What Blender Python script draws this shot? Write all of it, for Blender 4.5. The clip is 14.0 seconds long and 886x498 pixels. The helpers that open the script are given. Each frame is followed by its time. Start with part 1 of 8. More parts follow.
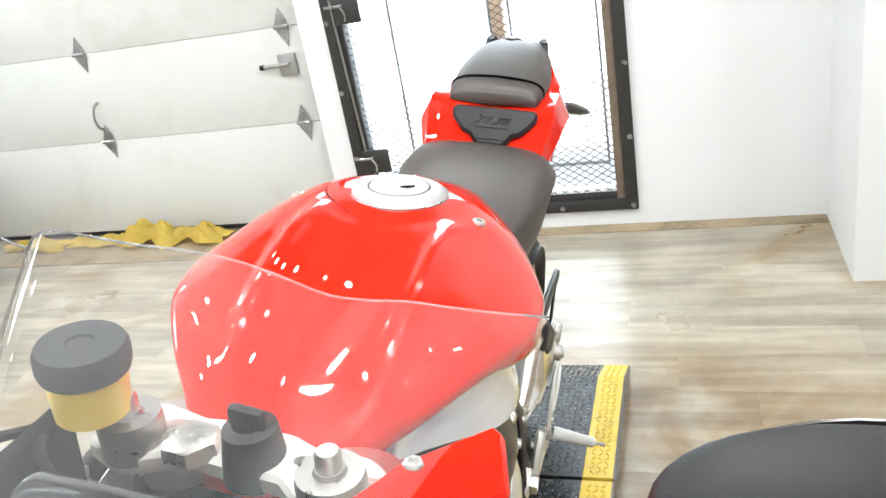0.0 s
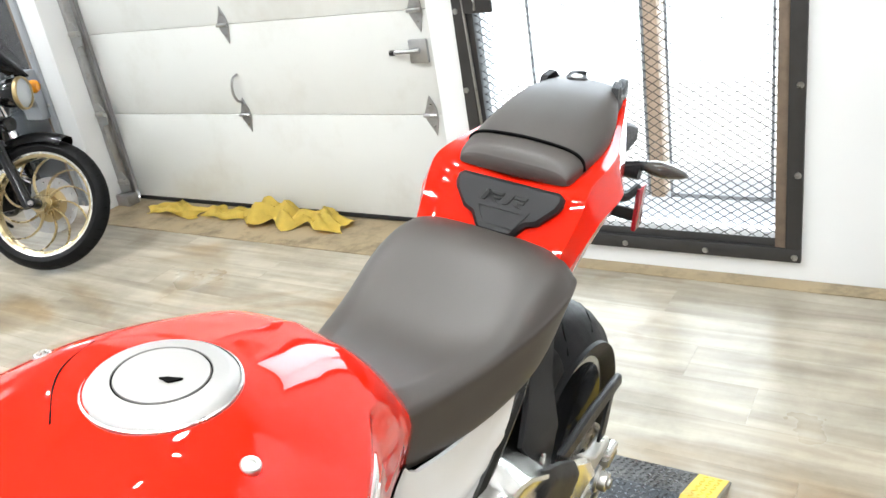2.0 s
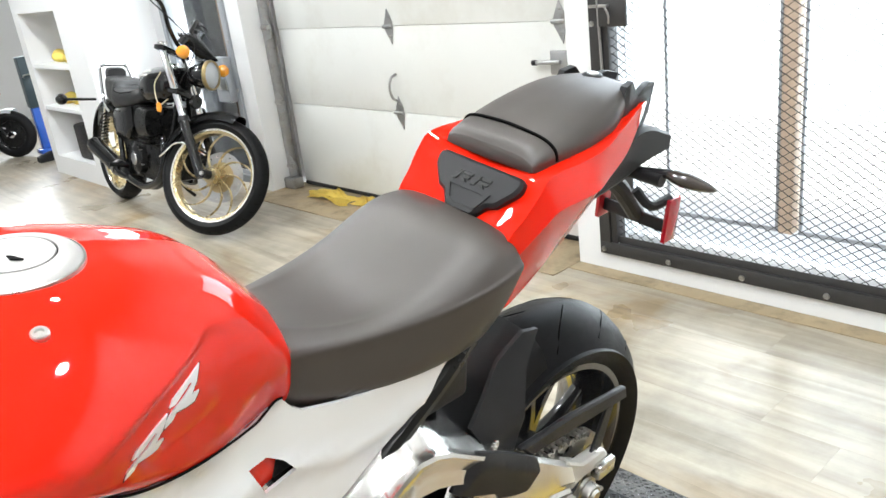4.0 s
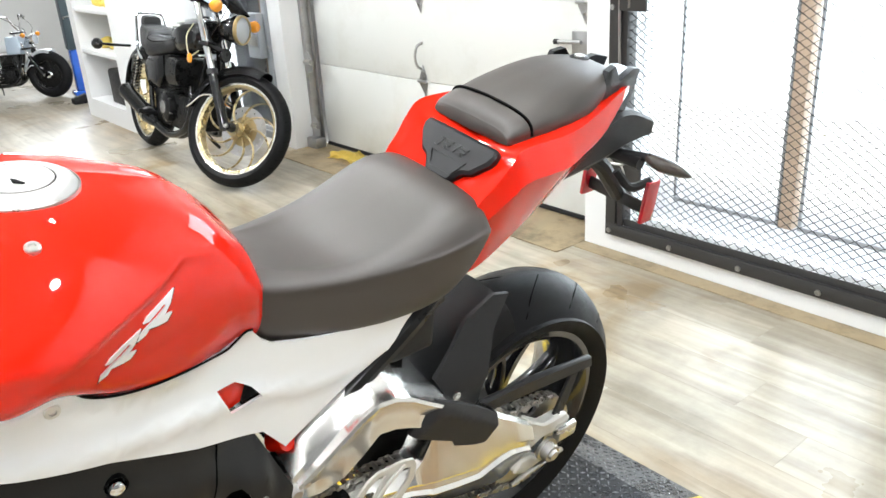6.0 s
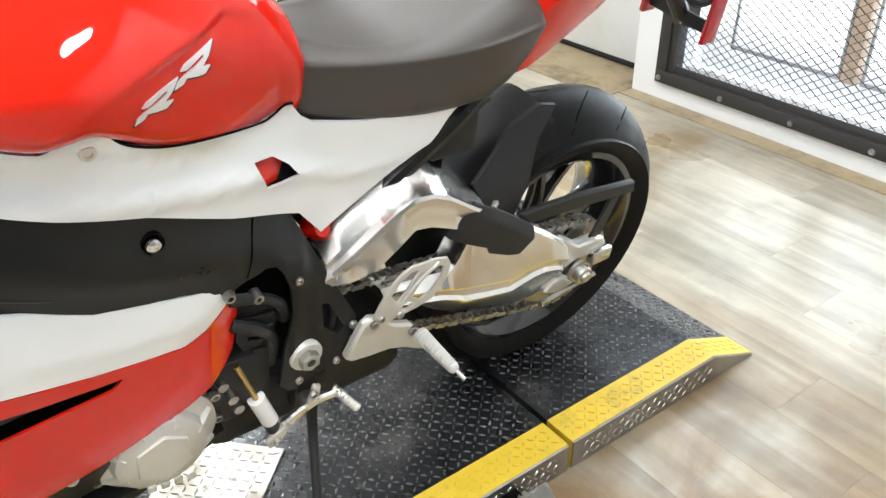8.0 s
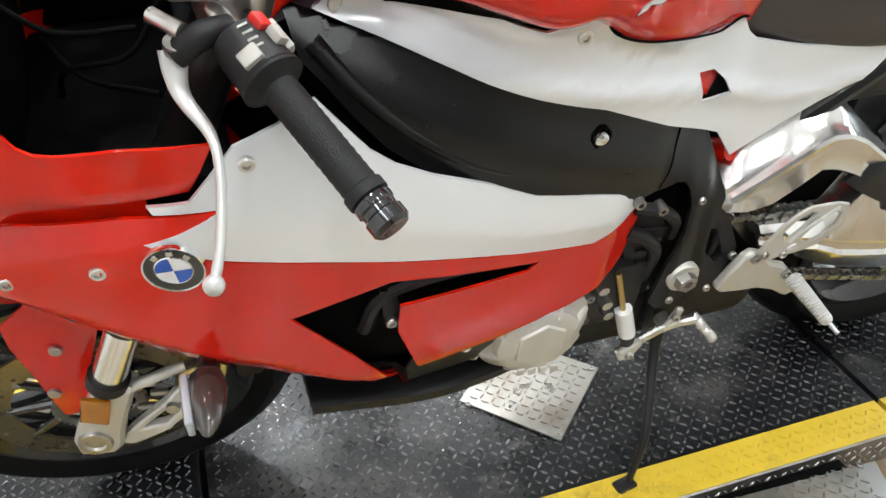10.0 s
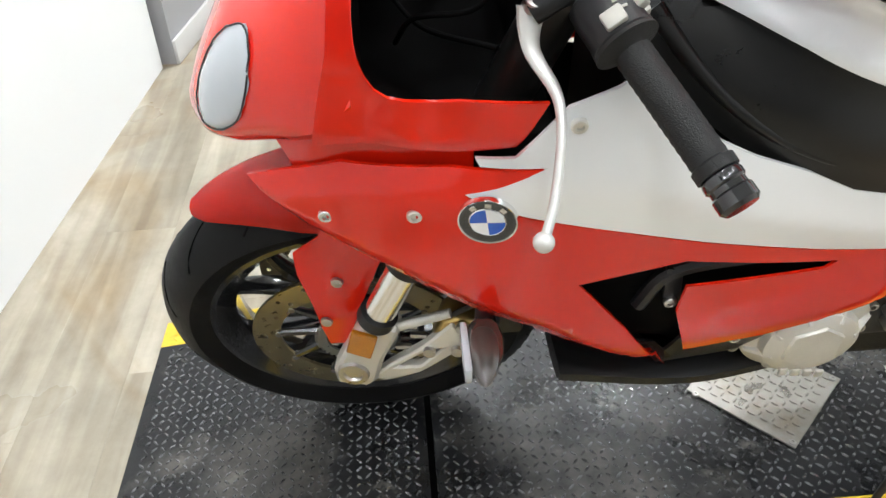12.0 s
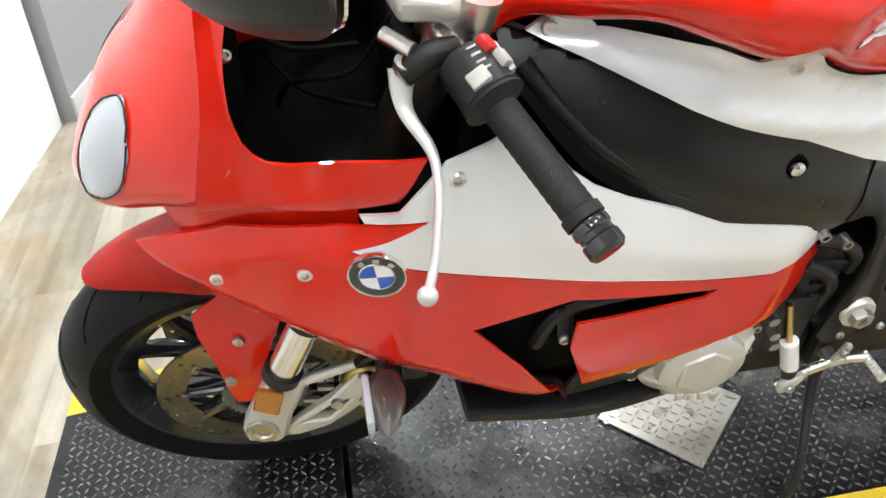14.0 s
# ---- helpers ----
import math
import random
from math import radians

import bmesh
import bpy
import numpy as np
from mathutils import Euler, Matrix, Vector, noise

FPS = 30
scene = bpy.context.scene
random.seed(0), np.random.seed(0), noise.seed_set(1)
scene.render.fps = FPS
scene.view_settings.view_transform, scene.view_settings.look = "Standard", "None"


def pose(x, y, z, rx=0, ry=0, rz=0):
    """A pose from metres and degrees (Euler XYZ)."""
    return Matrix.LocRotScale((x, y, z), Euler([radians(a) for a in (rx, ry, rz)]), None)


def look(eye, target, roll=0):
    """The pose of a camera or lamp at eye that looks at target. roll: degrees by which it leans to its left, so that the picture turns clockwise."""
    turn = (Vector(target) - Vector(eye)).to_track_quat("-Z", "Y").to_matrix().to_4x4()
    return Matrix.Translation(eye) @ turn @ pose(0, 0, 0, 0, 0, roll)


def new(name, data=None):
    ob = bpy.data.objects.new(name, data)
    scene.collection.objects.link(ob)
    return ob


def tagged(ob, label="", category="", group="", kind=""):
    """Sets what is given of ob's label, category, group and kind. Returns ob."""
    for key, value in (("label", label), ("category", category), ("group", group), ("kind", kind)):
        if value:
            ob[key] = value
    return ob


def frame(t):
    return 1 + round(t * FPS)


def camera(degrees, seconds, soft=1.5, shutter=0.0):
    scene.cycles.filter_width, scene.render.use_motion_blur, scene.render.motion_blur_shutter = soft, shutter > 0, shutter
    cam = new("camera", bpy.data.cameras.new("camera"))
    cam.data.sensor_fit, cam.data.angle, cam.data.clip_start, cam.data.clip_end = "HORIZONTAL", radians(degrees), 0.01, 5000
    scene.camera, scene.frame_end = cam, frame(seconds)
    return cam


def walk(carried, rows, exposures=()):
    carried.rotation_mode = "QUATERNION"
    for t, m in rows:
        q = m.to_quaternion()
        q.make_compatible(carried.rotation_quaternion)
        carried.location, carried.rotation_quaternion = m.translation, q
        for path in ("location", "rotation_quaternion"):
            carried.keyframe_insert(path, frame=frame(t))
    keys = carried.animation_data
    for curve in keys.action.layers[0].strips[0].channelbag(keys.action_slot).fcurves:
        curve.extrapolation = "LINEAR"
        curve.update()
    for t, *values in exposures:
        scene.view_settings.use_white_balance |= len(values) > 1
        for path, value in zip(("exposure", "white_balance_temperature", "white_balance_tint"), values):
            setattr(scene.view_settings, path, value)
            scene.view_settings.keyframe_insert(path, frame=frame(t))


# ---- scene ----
cam = camera(57.8, 14.0)
PATH = [
    (0, (0.56, -0.199, 1.42), (-0.048, 1.528, 0.615), -10.5),
    (0.5, (0.625, -0.045, 1.397), (-0.171, 1.543, 0.48), -16.6),
    (1, (0.77, 0.111, 1.417), (-0.221, 1.608, 0.536), -10.7),
    (1.5, (0.799, 0.235, 1.398), (-0.306, 1.666, 0.542), -10.2),
    (2, (0.717, 0.344, 1.411), (-0.328, 1.847, 0.605), -9.6),
    (2.5, (0.759, 0.453, 1.395), (-0.313, 1.921, 0.56), -10.3),
    (3, (0.865, 0.583, 1.365), (-0.397, 1.903, 0.549), -3.4),
    (3.5, (0.941, 0.595, 1.331), (-0.453, 1.824, 0.592), -4.7),
    (4, (1.004, 0.496, 1.318), (-0.416, 1.721, 0.625), -7.3),
    (4.2, (1.023, 0.452, 1.316), (-0.385, 1.683, 0.608), -5.8),
    (6.3, (1.129, 0.509, 1.327), (-0.314, 1.662, 0.56), -3.5),
    (6.5, (1.135, 0.518, 1.312), (-0.289, 1.669, 0.507), -3.8),
    (7, (1.143, 0.531, 1.278), (-0.234, 1.66, 0.368), -3.6),
    (7.5, (1.123, 0.511, 1.235), (-0.222, 1.591, 0.224), -1.8),
    (8, (1.114, 0.477, 1.227), (-0.264, 1.469, 0.17), -0.9),
    (8.5, (1.085, 0.409, 1.221), (-0.375, 1.248, 0.143), -1.6),
    (9, (1.057, 0.307, 1.2), (-0.463, 0.943, 0.066), -1.7),
    (9.2, (1.042, 0.278, 1.197), (-0.494, 0.853, 0.053), -1.4),
    (11.3, (1.028, 0.201, 1.191), (-0.54, 0.578, 0.008), -1.9),
    (11.5, (1.013, 0.175, 1.187), (-0.55, 0.443, -0.032), -3.2),
    (12, (1.007, 0.101, 1.192), (-0.587, 0.18, -0.013), -2.5),
    (12.5, (1.009, 0.034, 1.191), (-0.593, -0.01, -0.006), -2.6),
    (13, (1.004, 0.027, 1.194), (-0.61, 0.035, 0.014), -4.0),
    (13.5, (1.007, 0.069, 1.214), (-0.63, 0.203, 0.073), -1.2),
    (14, (1.014, 0.139, 1.216), (-0.606, 0.407, 0.075), -2.2),
]
walk(cam, [(t, look(eye, target, roll)) for t, eye, target, roll in PATH], [(0, 0.0), (4, 0.0), (6.3, 0.12), (7.2, 0.1), (8.1, -0.02), (8.6, -0.08), (9.2, -0.18), (11.3, -0.20), (12.5, -0.08), (14, 0.0)])

# ---- world and light ----
world = bpy.data.worlds.new("world")
scene.world = world
world.use_nodes = True
wn = world.node_tree.nodes
sky = wn.new("ShaderNodeTexSky")
sky.sky_type, sky.sun_disc, sky.sun_elevation, sky.sun_rotation = "NISHITA", False, radians(60), radians(94)
wn["Background"].inputs["Strength"].default_value = 0.12
world.node_tree.links.new(sky.outputs["Color"], wn["Background"].inputs["Color"])


def area_light(name, loc, target, w, h, power, color=(1, 1, 1), shape="RECTANGLE"):
    data = bpy.data.lights.new(name, "AREA")
    data.shape, data.size, data.energy, data.color = shape, w, power, color
    if shape in ("RECTANGLE", "ELLIPSE"):
        data.size_y = h
    ob = new(name, data)
    ob.matrix_world = look(loc, target)
    return ob


sun_data = bpy.data.lights.new("sun", "SUN")
sun_data.energy, sun_data.angle, sun_data.color = 4.5, radians(0.5), (1.0, 0.97, 0.92)
sun = new("sun", sun_data)
sun.matrix_world = look((5.5, -0.4, 9.5), (0, 0, 0))
# daylight through the two glazed openings
area_light("daylight_screen_door", (-0.29, 3.26, 1.15), (-0.29, 0.6, 0.0), 1.05, 2.0, 42, (0.76, 0.89, 1.0))
area_light("daylight_back_door", (-4.12, 3.26, 1.1), (-4.1, 0.0, 0.4), 0.75, 1.9, 52, (0.86, 0.93, 1.0))
area_light("daylight_far_window", (-9.0, 3.2, 1.6), (-6.0, 1.5, 0.5), 1.6, 1.6, 60, (0.90, 0.96, 1.0))
CEILING = 3.1
# Lamps are unseen: layout guessed, outer ones and stronger far ones added as fill.
LAMPS = [(-1.45, 0.1), (-1.45, 1.6), (0.05, -0.2), (0.05, 1.5), (0.9, 0.6), (1.5, -0.6), (1.6, 1.7), (2.3, 0.4), (3.3, 0.3), (-3.1, 0.2), (-3.1, 1.6), (-5.0, 0.2), (-5.0, 1.6)]
for lx, ly in LAMPS:
    area_light("ceiling_lamp_light", (lx, ly, CEILING - 0.06), (lx, ly, 0), 0.17, 0.17, 40.0 if lx < -3 else 21.0, (0.93, 0.975, 1.0), "DISK")

# ---- materials ----


def mat(name, color, rough=0.5, metal=0.0, vary=0.0, scale=8.0, bump=0.0, bump_scale=200.0, coat=0.0, rough_vary=0.0, detail=6.0, spec=0.5):
    m = bpy.data.materials.new(name)
    m.use_nodes = True
    nt = m.node_tree
    b = nt.nodes["Principled BSDF"]
    b.inputs["Base Color"].default_value = (*color, 1)
    b.inputs["Roughness"].default_value = rough
    b.inputs["Metallic"].default_value = metal
    b.inputs["Coat Weight"].default_value = coat
    b.inputs["Coat Roughness"].default_value = 0.03
    b.inputs["Specular IOR Level"].default_value = spec
    co = nt.nodes.new("ShaderNodeTexCoord")
    if vary or rough_vary:
        n = nt.nodes.new("ShaderNodeTexNoise")
        n.inputs["Scale"].default_value, n.inputs["Detail"].default_value = scale, detail
        n.inputs["Roughness"].default_value = 0.65
        nt.links.new(co.outputs["Object"], n.inputs["Vector"])
        if vary:
            mix = nt.nodes.new("ShaderNodeMix")
            mix.data_type = "RGBA"
            mix.inputs["A"].default_value = (*[c * (1 - vary) for c in color], 1)
            mix.inputs["B"].default_value = (*[min(1, c * (1 + vary)) for c in color], 1)
            nt.links.new(n.outputs["Fac"], mix.inputs["Factor"])
            nt.links.new(mix.outputs["Result"], b.inputs["Base Color"])
        if rough_vary:
            mr = nt.nodes.new("ShaderNodeMapRange")
            mr.inputs["From Min"].default_value, mr.inputs["From Max"].default_value = 0.3, 0.7
            mr.inputs["To Min"].default_value, mr.inputs["To Max"].default_value = max(0.02, rough - rough_vary), min(1, rough + rough_vary)
            nt.links.new(n.outputs["Fac"], mr.inputs["Value"])
            nt.links.new(mr.outputs["Result"], b.inputs["Roughness"])
    if bump:
        n2 = nt.nodes.new("ShaderNodeTexNoise")
        n2.inputs["Scale"].default_value, n2.inputs["Detail"].default_value = bump_scale, 3
        nt.links.new(co.outputs["Object"], n2.inputs["Vector"])
        bp = nt.nodes.new("ShaderNodeBump")
        bp.inputs["Strength"].default_value, bp.inputs["Distance"].default_value = bump, 0.002
        nt.links.new(n2.outputs["Fac"], bp.inputs["Height"])
        nt.links.new(bp.outputs["Normal"], b.inputs["Normal"])
    return m


RED = mat("red_paint", (0.68, 0.013, 0.003), 0.5, 0, 0.04, 3, coat=1.0, spec=0.0)
RED.node_tree.nodes["Principled BSDF"].inputs["Coat IOR"].default_value = 1.54
SILVER = mat("silver_paint", (0.88, 0.90, 0.92), 0.30, 0.45, 0.03, 4, coat=1.0)
DARK = mat("dark_satin_frame", (0.008, 0.008, 0.0077), 0.30, 0.0, 0.2, 6, 0.08, 500, rough_vary=0.05, spec=0.36)
PLASTIC = mat("black_plastic", (0.010, 0.010, 0.011), 0.46, 0, 0.2, 10, 0.25, 900, rough_vary=0.08, spec=0.4)
GLOSSBLACK = mat("gloss_black", (0.012, 0.012, 0.013), 0.15, 0, 0.1, 6, coat=0.6)
# Near-black that puts the shade of hollows and gaps into the colour.
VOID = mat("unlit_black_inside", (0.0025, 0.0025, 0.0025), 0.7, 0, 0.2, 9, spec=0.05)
SEAT = mat("seat_vinyl", (0.036, 0.028, 0.023), 0.48, 0, 0.10, 14, 0.06, 420, rough_vary=0.03, spec=0.85)
RUBBER = mat("tyre_rubber", (0.0075, 0.0075, 0.008), 0.45, 0, 0.25, 12, 0.2, 700, rough_vary=0.1, spec=0.12)
ALU = mat("brushed_aluminium", (0.66, 0.65, 0.62), 0.28, 1.0, 0.06, 5, 0.05, 400, rough_vary=0.06)
POLISHED = mat("polished_aluminium", (0.86, 0.85, 0.82), 0.20, 1.0, 0.04, 9, 0.03, 300, rough_vary=0.04)
CAST = mat("cast_aluminium", (0.66, 0.645, 0.60), 0.45, 0.6, 0.1, 30, 0.35, 600)
STEEL = mat("bolt_steel", (0.45, 0.44, 0.42), 0.33, 1.0, 0.1, 40, rough_vary=0.1)
GOLD = mat("gold_disc_carrier", (0.55, 0.40, 0.16), 0.33, 1.0, 0.1, 20, rough_vary=0.06)
CHROME = mat("chrome", (0.85, 0.85, 0.85), 0.07, 1.0)
AMBER = mat("amber_reflector", (0.42, 0.15, 0.008), 0.2, 0, 0.15, 90, 0.3, 300, coat=0.4)
REDLENS = mat("red_reflector", (0.45, 0.01, 0.02), 0.15, 0, 0.1, 60, coat=0.7)
SMOKE = mat("smoked_lens", (0.045, 0.036, 0.031), 0.16, 0, 0.2, 20, coat=0.8)
LENS = mat("headlamp_lens", (0.42, 0.45, 0.48), 0.12, 0, 0.12, 6, coat=1.0)
WHITE = mat("white_wall_paint", (0.75, 0.755, 0.755), 0.55, 0, 0.02, 1.5, 0.12, 90)
GREYWALL = mat("grey_wall_paint", (0.30, 0.30, 0.31), 0.5, 0, 0.04, 2, 0.1, 120)
DOORPAINT = mat("garage_door_paint", (0.66, 0.665, 0.64), 0.42, 0, 0.04, 2, 0.15, 60)
GALV = mat("galvanised_steel", (0.42, 0.42, 0.42), 0.42, 0.9, 0.18, 22, rough_vary=0.12)
IRON = mat("black_frame_iron", (0.045, 0.043, 0.042), 0.5, 0.4, 0.35, 16, 0.3, 250, rough_vary=0.12)
WOODTRIM = mat("raw_wood_trim", (0.60, 0.46, 0.35), 0.6, 0, 0.25, 14, 0.2, 120)
YELLOWPAINT = mat("worn_yellow_paint", (0.72, 0.50, 0.04), 0.42, 0, 0.14, 24, 0.15, 200, rough_vary=0.1)
BLACKPLATE = mat("black_tread_paint", (0.011, 0.0115, 0.013), 0.30, 0.0, 0.35, 9, 0.15, 160, rough_vary=0.14, detail=9, spec=0.4)
RAWPLATE = mat("bare_tread_plate", (0.36, 0.345, 0.315), 0.34, 0.9, 0.16, 14, 0.1, 200, rough_vary=0.1)
WORNLUG = mat("worn_lug_steel", (0.26, 0.26, 0.27), 0.26, 0.85, 0.45, 60, 0.1, 300, rough_vary=0.1)
LEVERPAINT = mat("pale_cast_lever", (0.64, 0.635, 0.61), 0.38, 0.45, 0.05, 40, 0.15, 500)
RAG = mat("yellow_rag_cloth", (0.80, 0.61, 0.13), 0.85, 0, 0.2, 18, 0.5, 260)
BLUE = mat("blue_enamel", (0.015, 0.09, 0.45), 0.25, 0, 0.05, 10, coat=0.5)
ENAMELWHITE = mat("white_enamel", (0.82, 0.82, 0.82), 0.25, 0, 0.02, 10, coat=0.5)


def grime(m, color, scale, lo, hi, most, rough=None):
    """Lays uneven dirt of one colour over a material."""
    nt = m.node_tree
    b = nt.nodes["Principled BSDF"]
    co = nt.nodes.new("ShaderNodeTexCoord")
    n = nt.nodes.new("ShaderNodeTexNoise")
    n.inputs["Scale"].default_value, n.inputs["Detail"].default_value, n.inputs["Roughness"].default_value = scale, 10, 0.68
    nt.links.new(co.outputs["Object"], n.inputs["Vector"])
    mr = nt.nodes.new("ShaderNodeMapRange")
    mr.inputs["From Min"].default_value, mr.inputs["From Max"].default_value = lo, hi
    mr.inputs["To Max"].default_value = most
    nt.links.new(n.outputs["Fac"], mr.inputs["Value"])
    mix = nt.nodes.new("ShaderNodeMix")
    mix.data_type = "RGBA"
    s = b.inputs["Base Color"]
    if s.links:
        nt.links.new(s.links[0].from_socket, mix.inputs["A"])
    else:
        mix.inputs["A"].default_value = s.default_value
    mix.inputs["B"].default_value = (*color, 1)
    nt.links.new(mr.outputs["Result"], mix.inputs["Factor"])
    nt.links.new(mix.outputs["Result"], s)
    if rough is not None:
        r = b.inputs["Roughness"]
        mx = nt.nodes.new("ShaderNodeMix")
        if r.links:
            nt.links.new(r.links[0].from_socket, mx.inputs["A"])
        else:
            mx.inputs["A"].default_value = r.default_value
        mx.inputs["B"].default_value = rough
        nt.links.new(mr.outputs["Result"], mx.inputs["Factor"])
        nt.links.new(mx.outputs["Result"], r)
    return m


grime(BLACKPLATE, (0.24, 0.225, 0.20), 2.6, 0.52, 0.70, 0.55, 0.5)
grime(BLACKPLATE, (0.28, 0.265, 0.24), 11.0, 0.61, 0.71, 0.5, 0.6)
grime(WORNLUG, (0.03, 0.03, 0.032), 4.0, 0.45, 0.62, 0.65)
grime(YELLOWPAINT, (0.16, 0.12, 0.05), 9.0, 0.52, 0.75, 0.75, 0.7)
grime(RAWPLATE, (0.20, 0.15, 0.09), 7.0, 0.50, 0.72, 0.7, 0.6)
grime(DOORPAINT, (0.50, 0.48, 0.42), 2.2, 0.52, 0.8, 0.6)
grime(RUBBER, (0.018, 0.017, 0.016), 6.0, 0.55, 0.75, 0.4, 0.7)
grime(GALV, (0.20, 0.17, 0.13), 14.0, 0.5, 0.75, 0.6)


def glass_mat(name, tint, haze):
    m = bpy.data.materials.new(name)
    m.use_nodes = True
    nt = m.node_tree
    nt.nodes.remove(nt.nodes["Principled BSDF"])
    out = nt.nodes["Material Output"]
    tr = nt.nodes.new("ShaderNodeBsdfTransparent")
    tr.inputs["Color"].default_value = (*tint, 1)
    gl = nt.nodes.new("ShaderNodeBsdfGlossy")
    gl.inputs["Roughness"].default_value = 0.04
    fr = nt.nodes.new("ShaderNodeFresnel")
    fr.inputs["IOR"].default_value = 1.45
    df = nt.nodes.new("ShaderNodeBsdfDiffuse")
    df.inputs["Color"].default_value = (0.8, 0.8, 0.8, 1)
    m1, m2 = nt.nodes.new("ShaderNodeMixShader"), nt.nodes.new("ShaderNodeMixShader")
    m1.inputs[0].default_value = haze
    nt.links.new(tr.outputs[0], m1.inputs[1])
    nt.links.new(df.outputs[0], m1.inputs[2])
    nt.links.new(fr.outputs[0], m2.inputs[0])
    nt.links.new(m1.outputs[0], m2.inputs[1])
    nt.links.new(gl.outputs[0], m2.inputs[2])
    nt.links.new(m2.outputs[0], out.inputs[0])
    return m


PANE = glass_mat("window_glass", (0.97, 0.98, 0.97), 0.02)
# The windscreen's white diffuse share stands in for reflections veiling the tank.
SCREEN = glass_mat("clear_windscreen", (0.97, 0.97, 0.97), 0.075)


def glow(name, color, strength):
    m = bpy.data.materials.new(name)
    m.use_nodes = True
    b = m.node_tree.nodes["Principled BSDF"]
    b.inputs["Base Color"].default_value = (*color, 1)
    b.inputs["Emission Color"].default_value = (*color, 1)
    b.inputs["Emission Strength"].default_value = strength
    return m


OUTSIDE = glow("bright_daylight_outside", (0.95, 0.97, 1.0), 2.4)
BULB = glow("lamp_diffuser", (1.0, 0.95, 0.86), 30.0)

# wood-look vinyl planks: one tone for each plank, grain along its length
PLANK = bpy.data.materials.new("oak_vinyl_plank")
PLANK.use_nodes = True
nt = PLANK.node_tree
pb = nt.nodes["Principled BSDF"]
pb.inputs["Specular IOR Level"].default_value = 0.65
info = nt.nodes.new("ShaderNodeObjectInfo")
geo = nt.nodes.new("ShaderNodeNewGeometry")
mp = nt.nodes.new("ShaderNodeMapping")
mp.inputs["Scale"].default_value = (1.2, 14.0, 1.0)
cmb = nt.nodes.new("ShaderNodeCombineXYZ")
add = nt.nodes.new("ShaderNodeMath")
add.operation = "ADD"
nt.links.new(info.outputs["Random"], add.inputs[0])
nt.links.new(geo.outputs["Random Per Island"], add.inputs[1])
mul = nt.nodes.new("ShaderNodeMath")
mul.operation, mul.inputs[1].default_value = "MULTIPLY", 37.0
nt.links.new(add.outputs[0], mul.inputs[0])
nt.links.new(mul.outputs[0], cmb.inputs["X"])
nt.links.new(mul.outputs[0], cmb.inputs["Y"])
nt.links.new(geo.outputs["Position"], mp.inputs["Vector"])
nt.links.new(cmb.outputs[0], mp.inputs["Location"])
gr = nt.nodes.new("ShaderNodeTexNoise")
gr.inputs["Scale"].default_value, gr.inputs["Detail"].default_value, gr.inputs["Distortion"].default_value = 1.3, 8, 0.6
nt.links.new(mp.outputs[0], gr.inputs["Vector"])
st = nt.nodes.new("ShaderNodeTexNoise")
st.inputs["Scale"].default_value, st.inputs["Detail"].default_value = 1.7, 5
nt.links.new(geo.outputs["Position"], st.inputs["Vector"])
ramp = nt.nodes.new("ShaderNodeValToRGB")
ramp.color_ramp.elements[0].position, ramp.color_ramp.elements[0].color = 0.28, (0.255, 0.205, 0.130, 1)
ramp.color_ramp.elements[1].position, ramp.color_ramp.elements[1].color = 0.72, (0.46, 0.405, 0.30, 1)
e = ramp.color_ramp.elements.new(0.5)
e.color = (0.36, 0.305, 0.210, 1)
nt.links.new(gr.outputs["Fac"], ramp.inputs["Fac"])
hsv = nt.nodes.new("ShaderNodeHueSaturation")
hsv.inputs["Saturation"].default_value = 0.76
frac = nt.nodes.new("ShaderNodeMath")
frac.operation = "FRACT"
nt.links.new(add.outputs[0], frac.inputs[0])
vr = nt.nodes.new("ShaderNodeMapRange")
vr.inputs["To Min"].default_value, vr.inputs["To Max"].default_value = 0.92, 1.10
nt.links.new(frac.outputs[0], vr.inputs["Value"])
nt.links.new(vr.outputs[0], hsv.inputs["Value"])
nt.links.new(ramp.outputs[0], hsv.inputs["Color"])
wear = nt.nodes.new("ShaderNodeTexNoise")
wear.inputs["Scale"].default_value, wear.inputs["Detail"].default_value, wear.inputs["Roughness"].default_value = 2.6, 9, 0.7
nt.links.new(geo.outputs["Position"], wear.inputs["Vector"])
wr_ = nt.nodes.new("ShaderNodeMapRange")
wr_.inputs["From Min"].default_value, wr_.inputs["From Max"].default_value = 0.34, 0.6
wr_.inputs["To Min"].default_value, wr_.inputs["To Max"].default_value = 0.74, 1.10
nt.links.new(wear.outputs["Fac"], wr_.inputs["Value"])
dirt = nt.nodes.new("ShaderNodeMix")
dirt.data_type, dirt.blend_type = "RGBA", "MULTIPLY"
dirt.inputs["Factor"].default_value = 1.0
nt.links.new(hsv.outputs[0], dirt.inputs["A"])
nt.links.new(wr_.outputs[0], dirt.inputs["B"])
spill = nt.nodes.new("ShaderNodeTexNoise")
spill.inputs["Scale"].default_value, spill.inputs["Detail"].default_value, spill.inputs["Distortion"].default_value = 1.2, 7, 1.8
nt.links.new(geo.outputs["Position"], spill.inputs["Vector"])
spr_ = nt.nodes.new("ShaderNodeMapRange")
spr_.inputs["From Min"].default_value, spr_.inputs["From Max"].default_value, spr_.inputs["To Max"].default_value = 0.50, 0.64, 0.85
nt.links.new(spill.outputs["Fac"], spr_.inputs["Value"])
brown = nt.nodes.new("ShaderNodeMix")
brown.data_type, brown.blend_type = "RGBA", "MULTIPLY"
brown.inputs["B"].default_value = (0.70, 0.55, 0.36, 1)
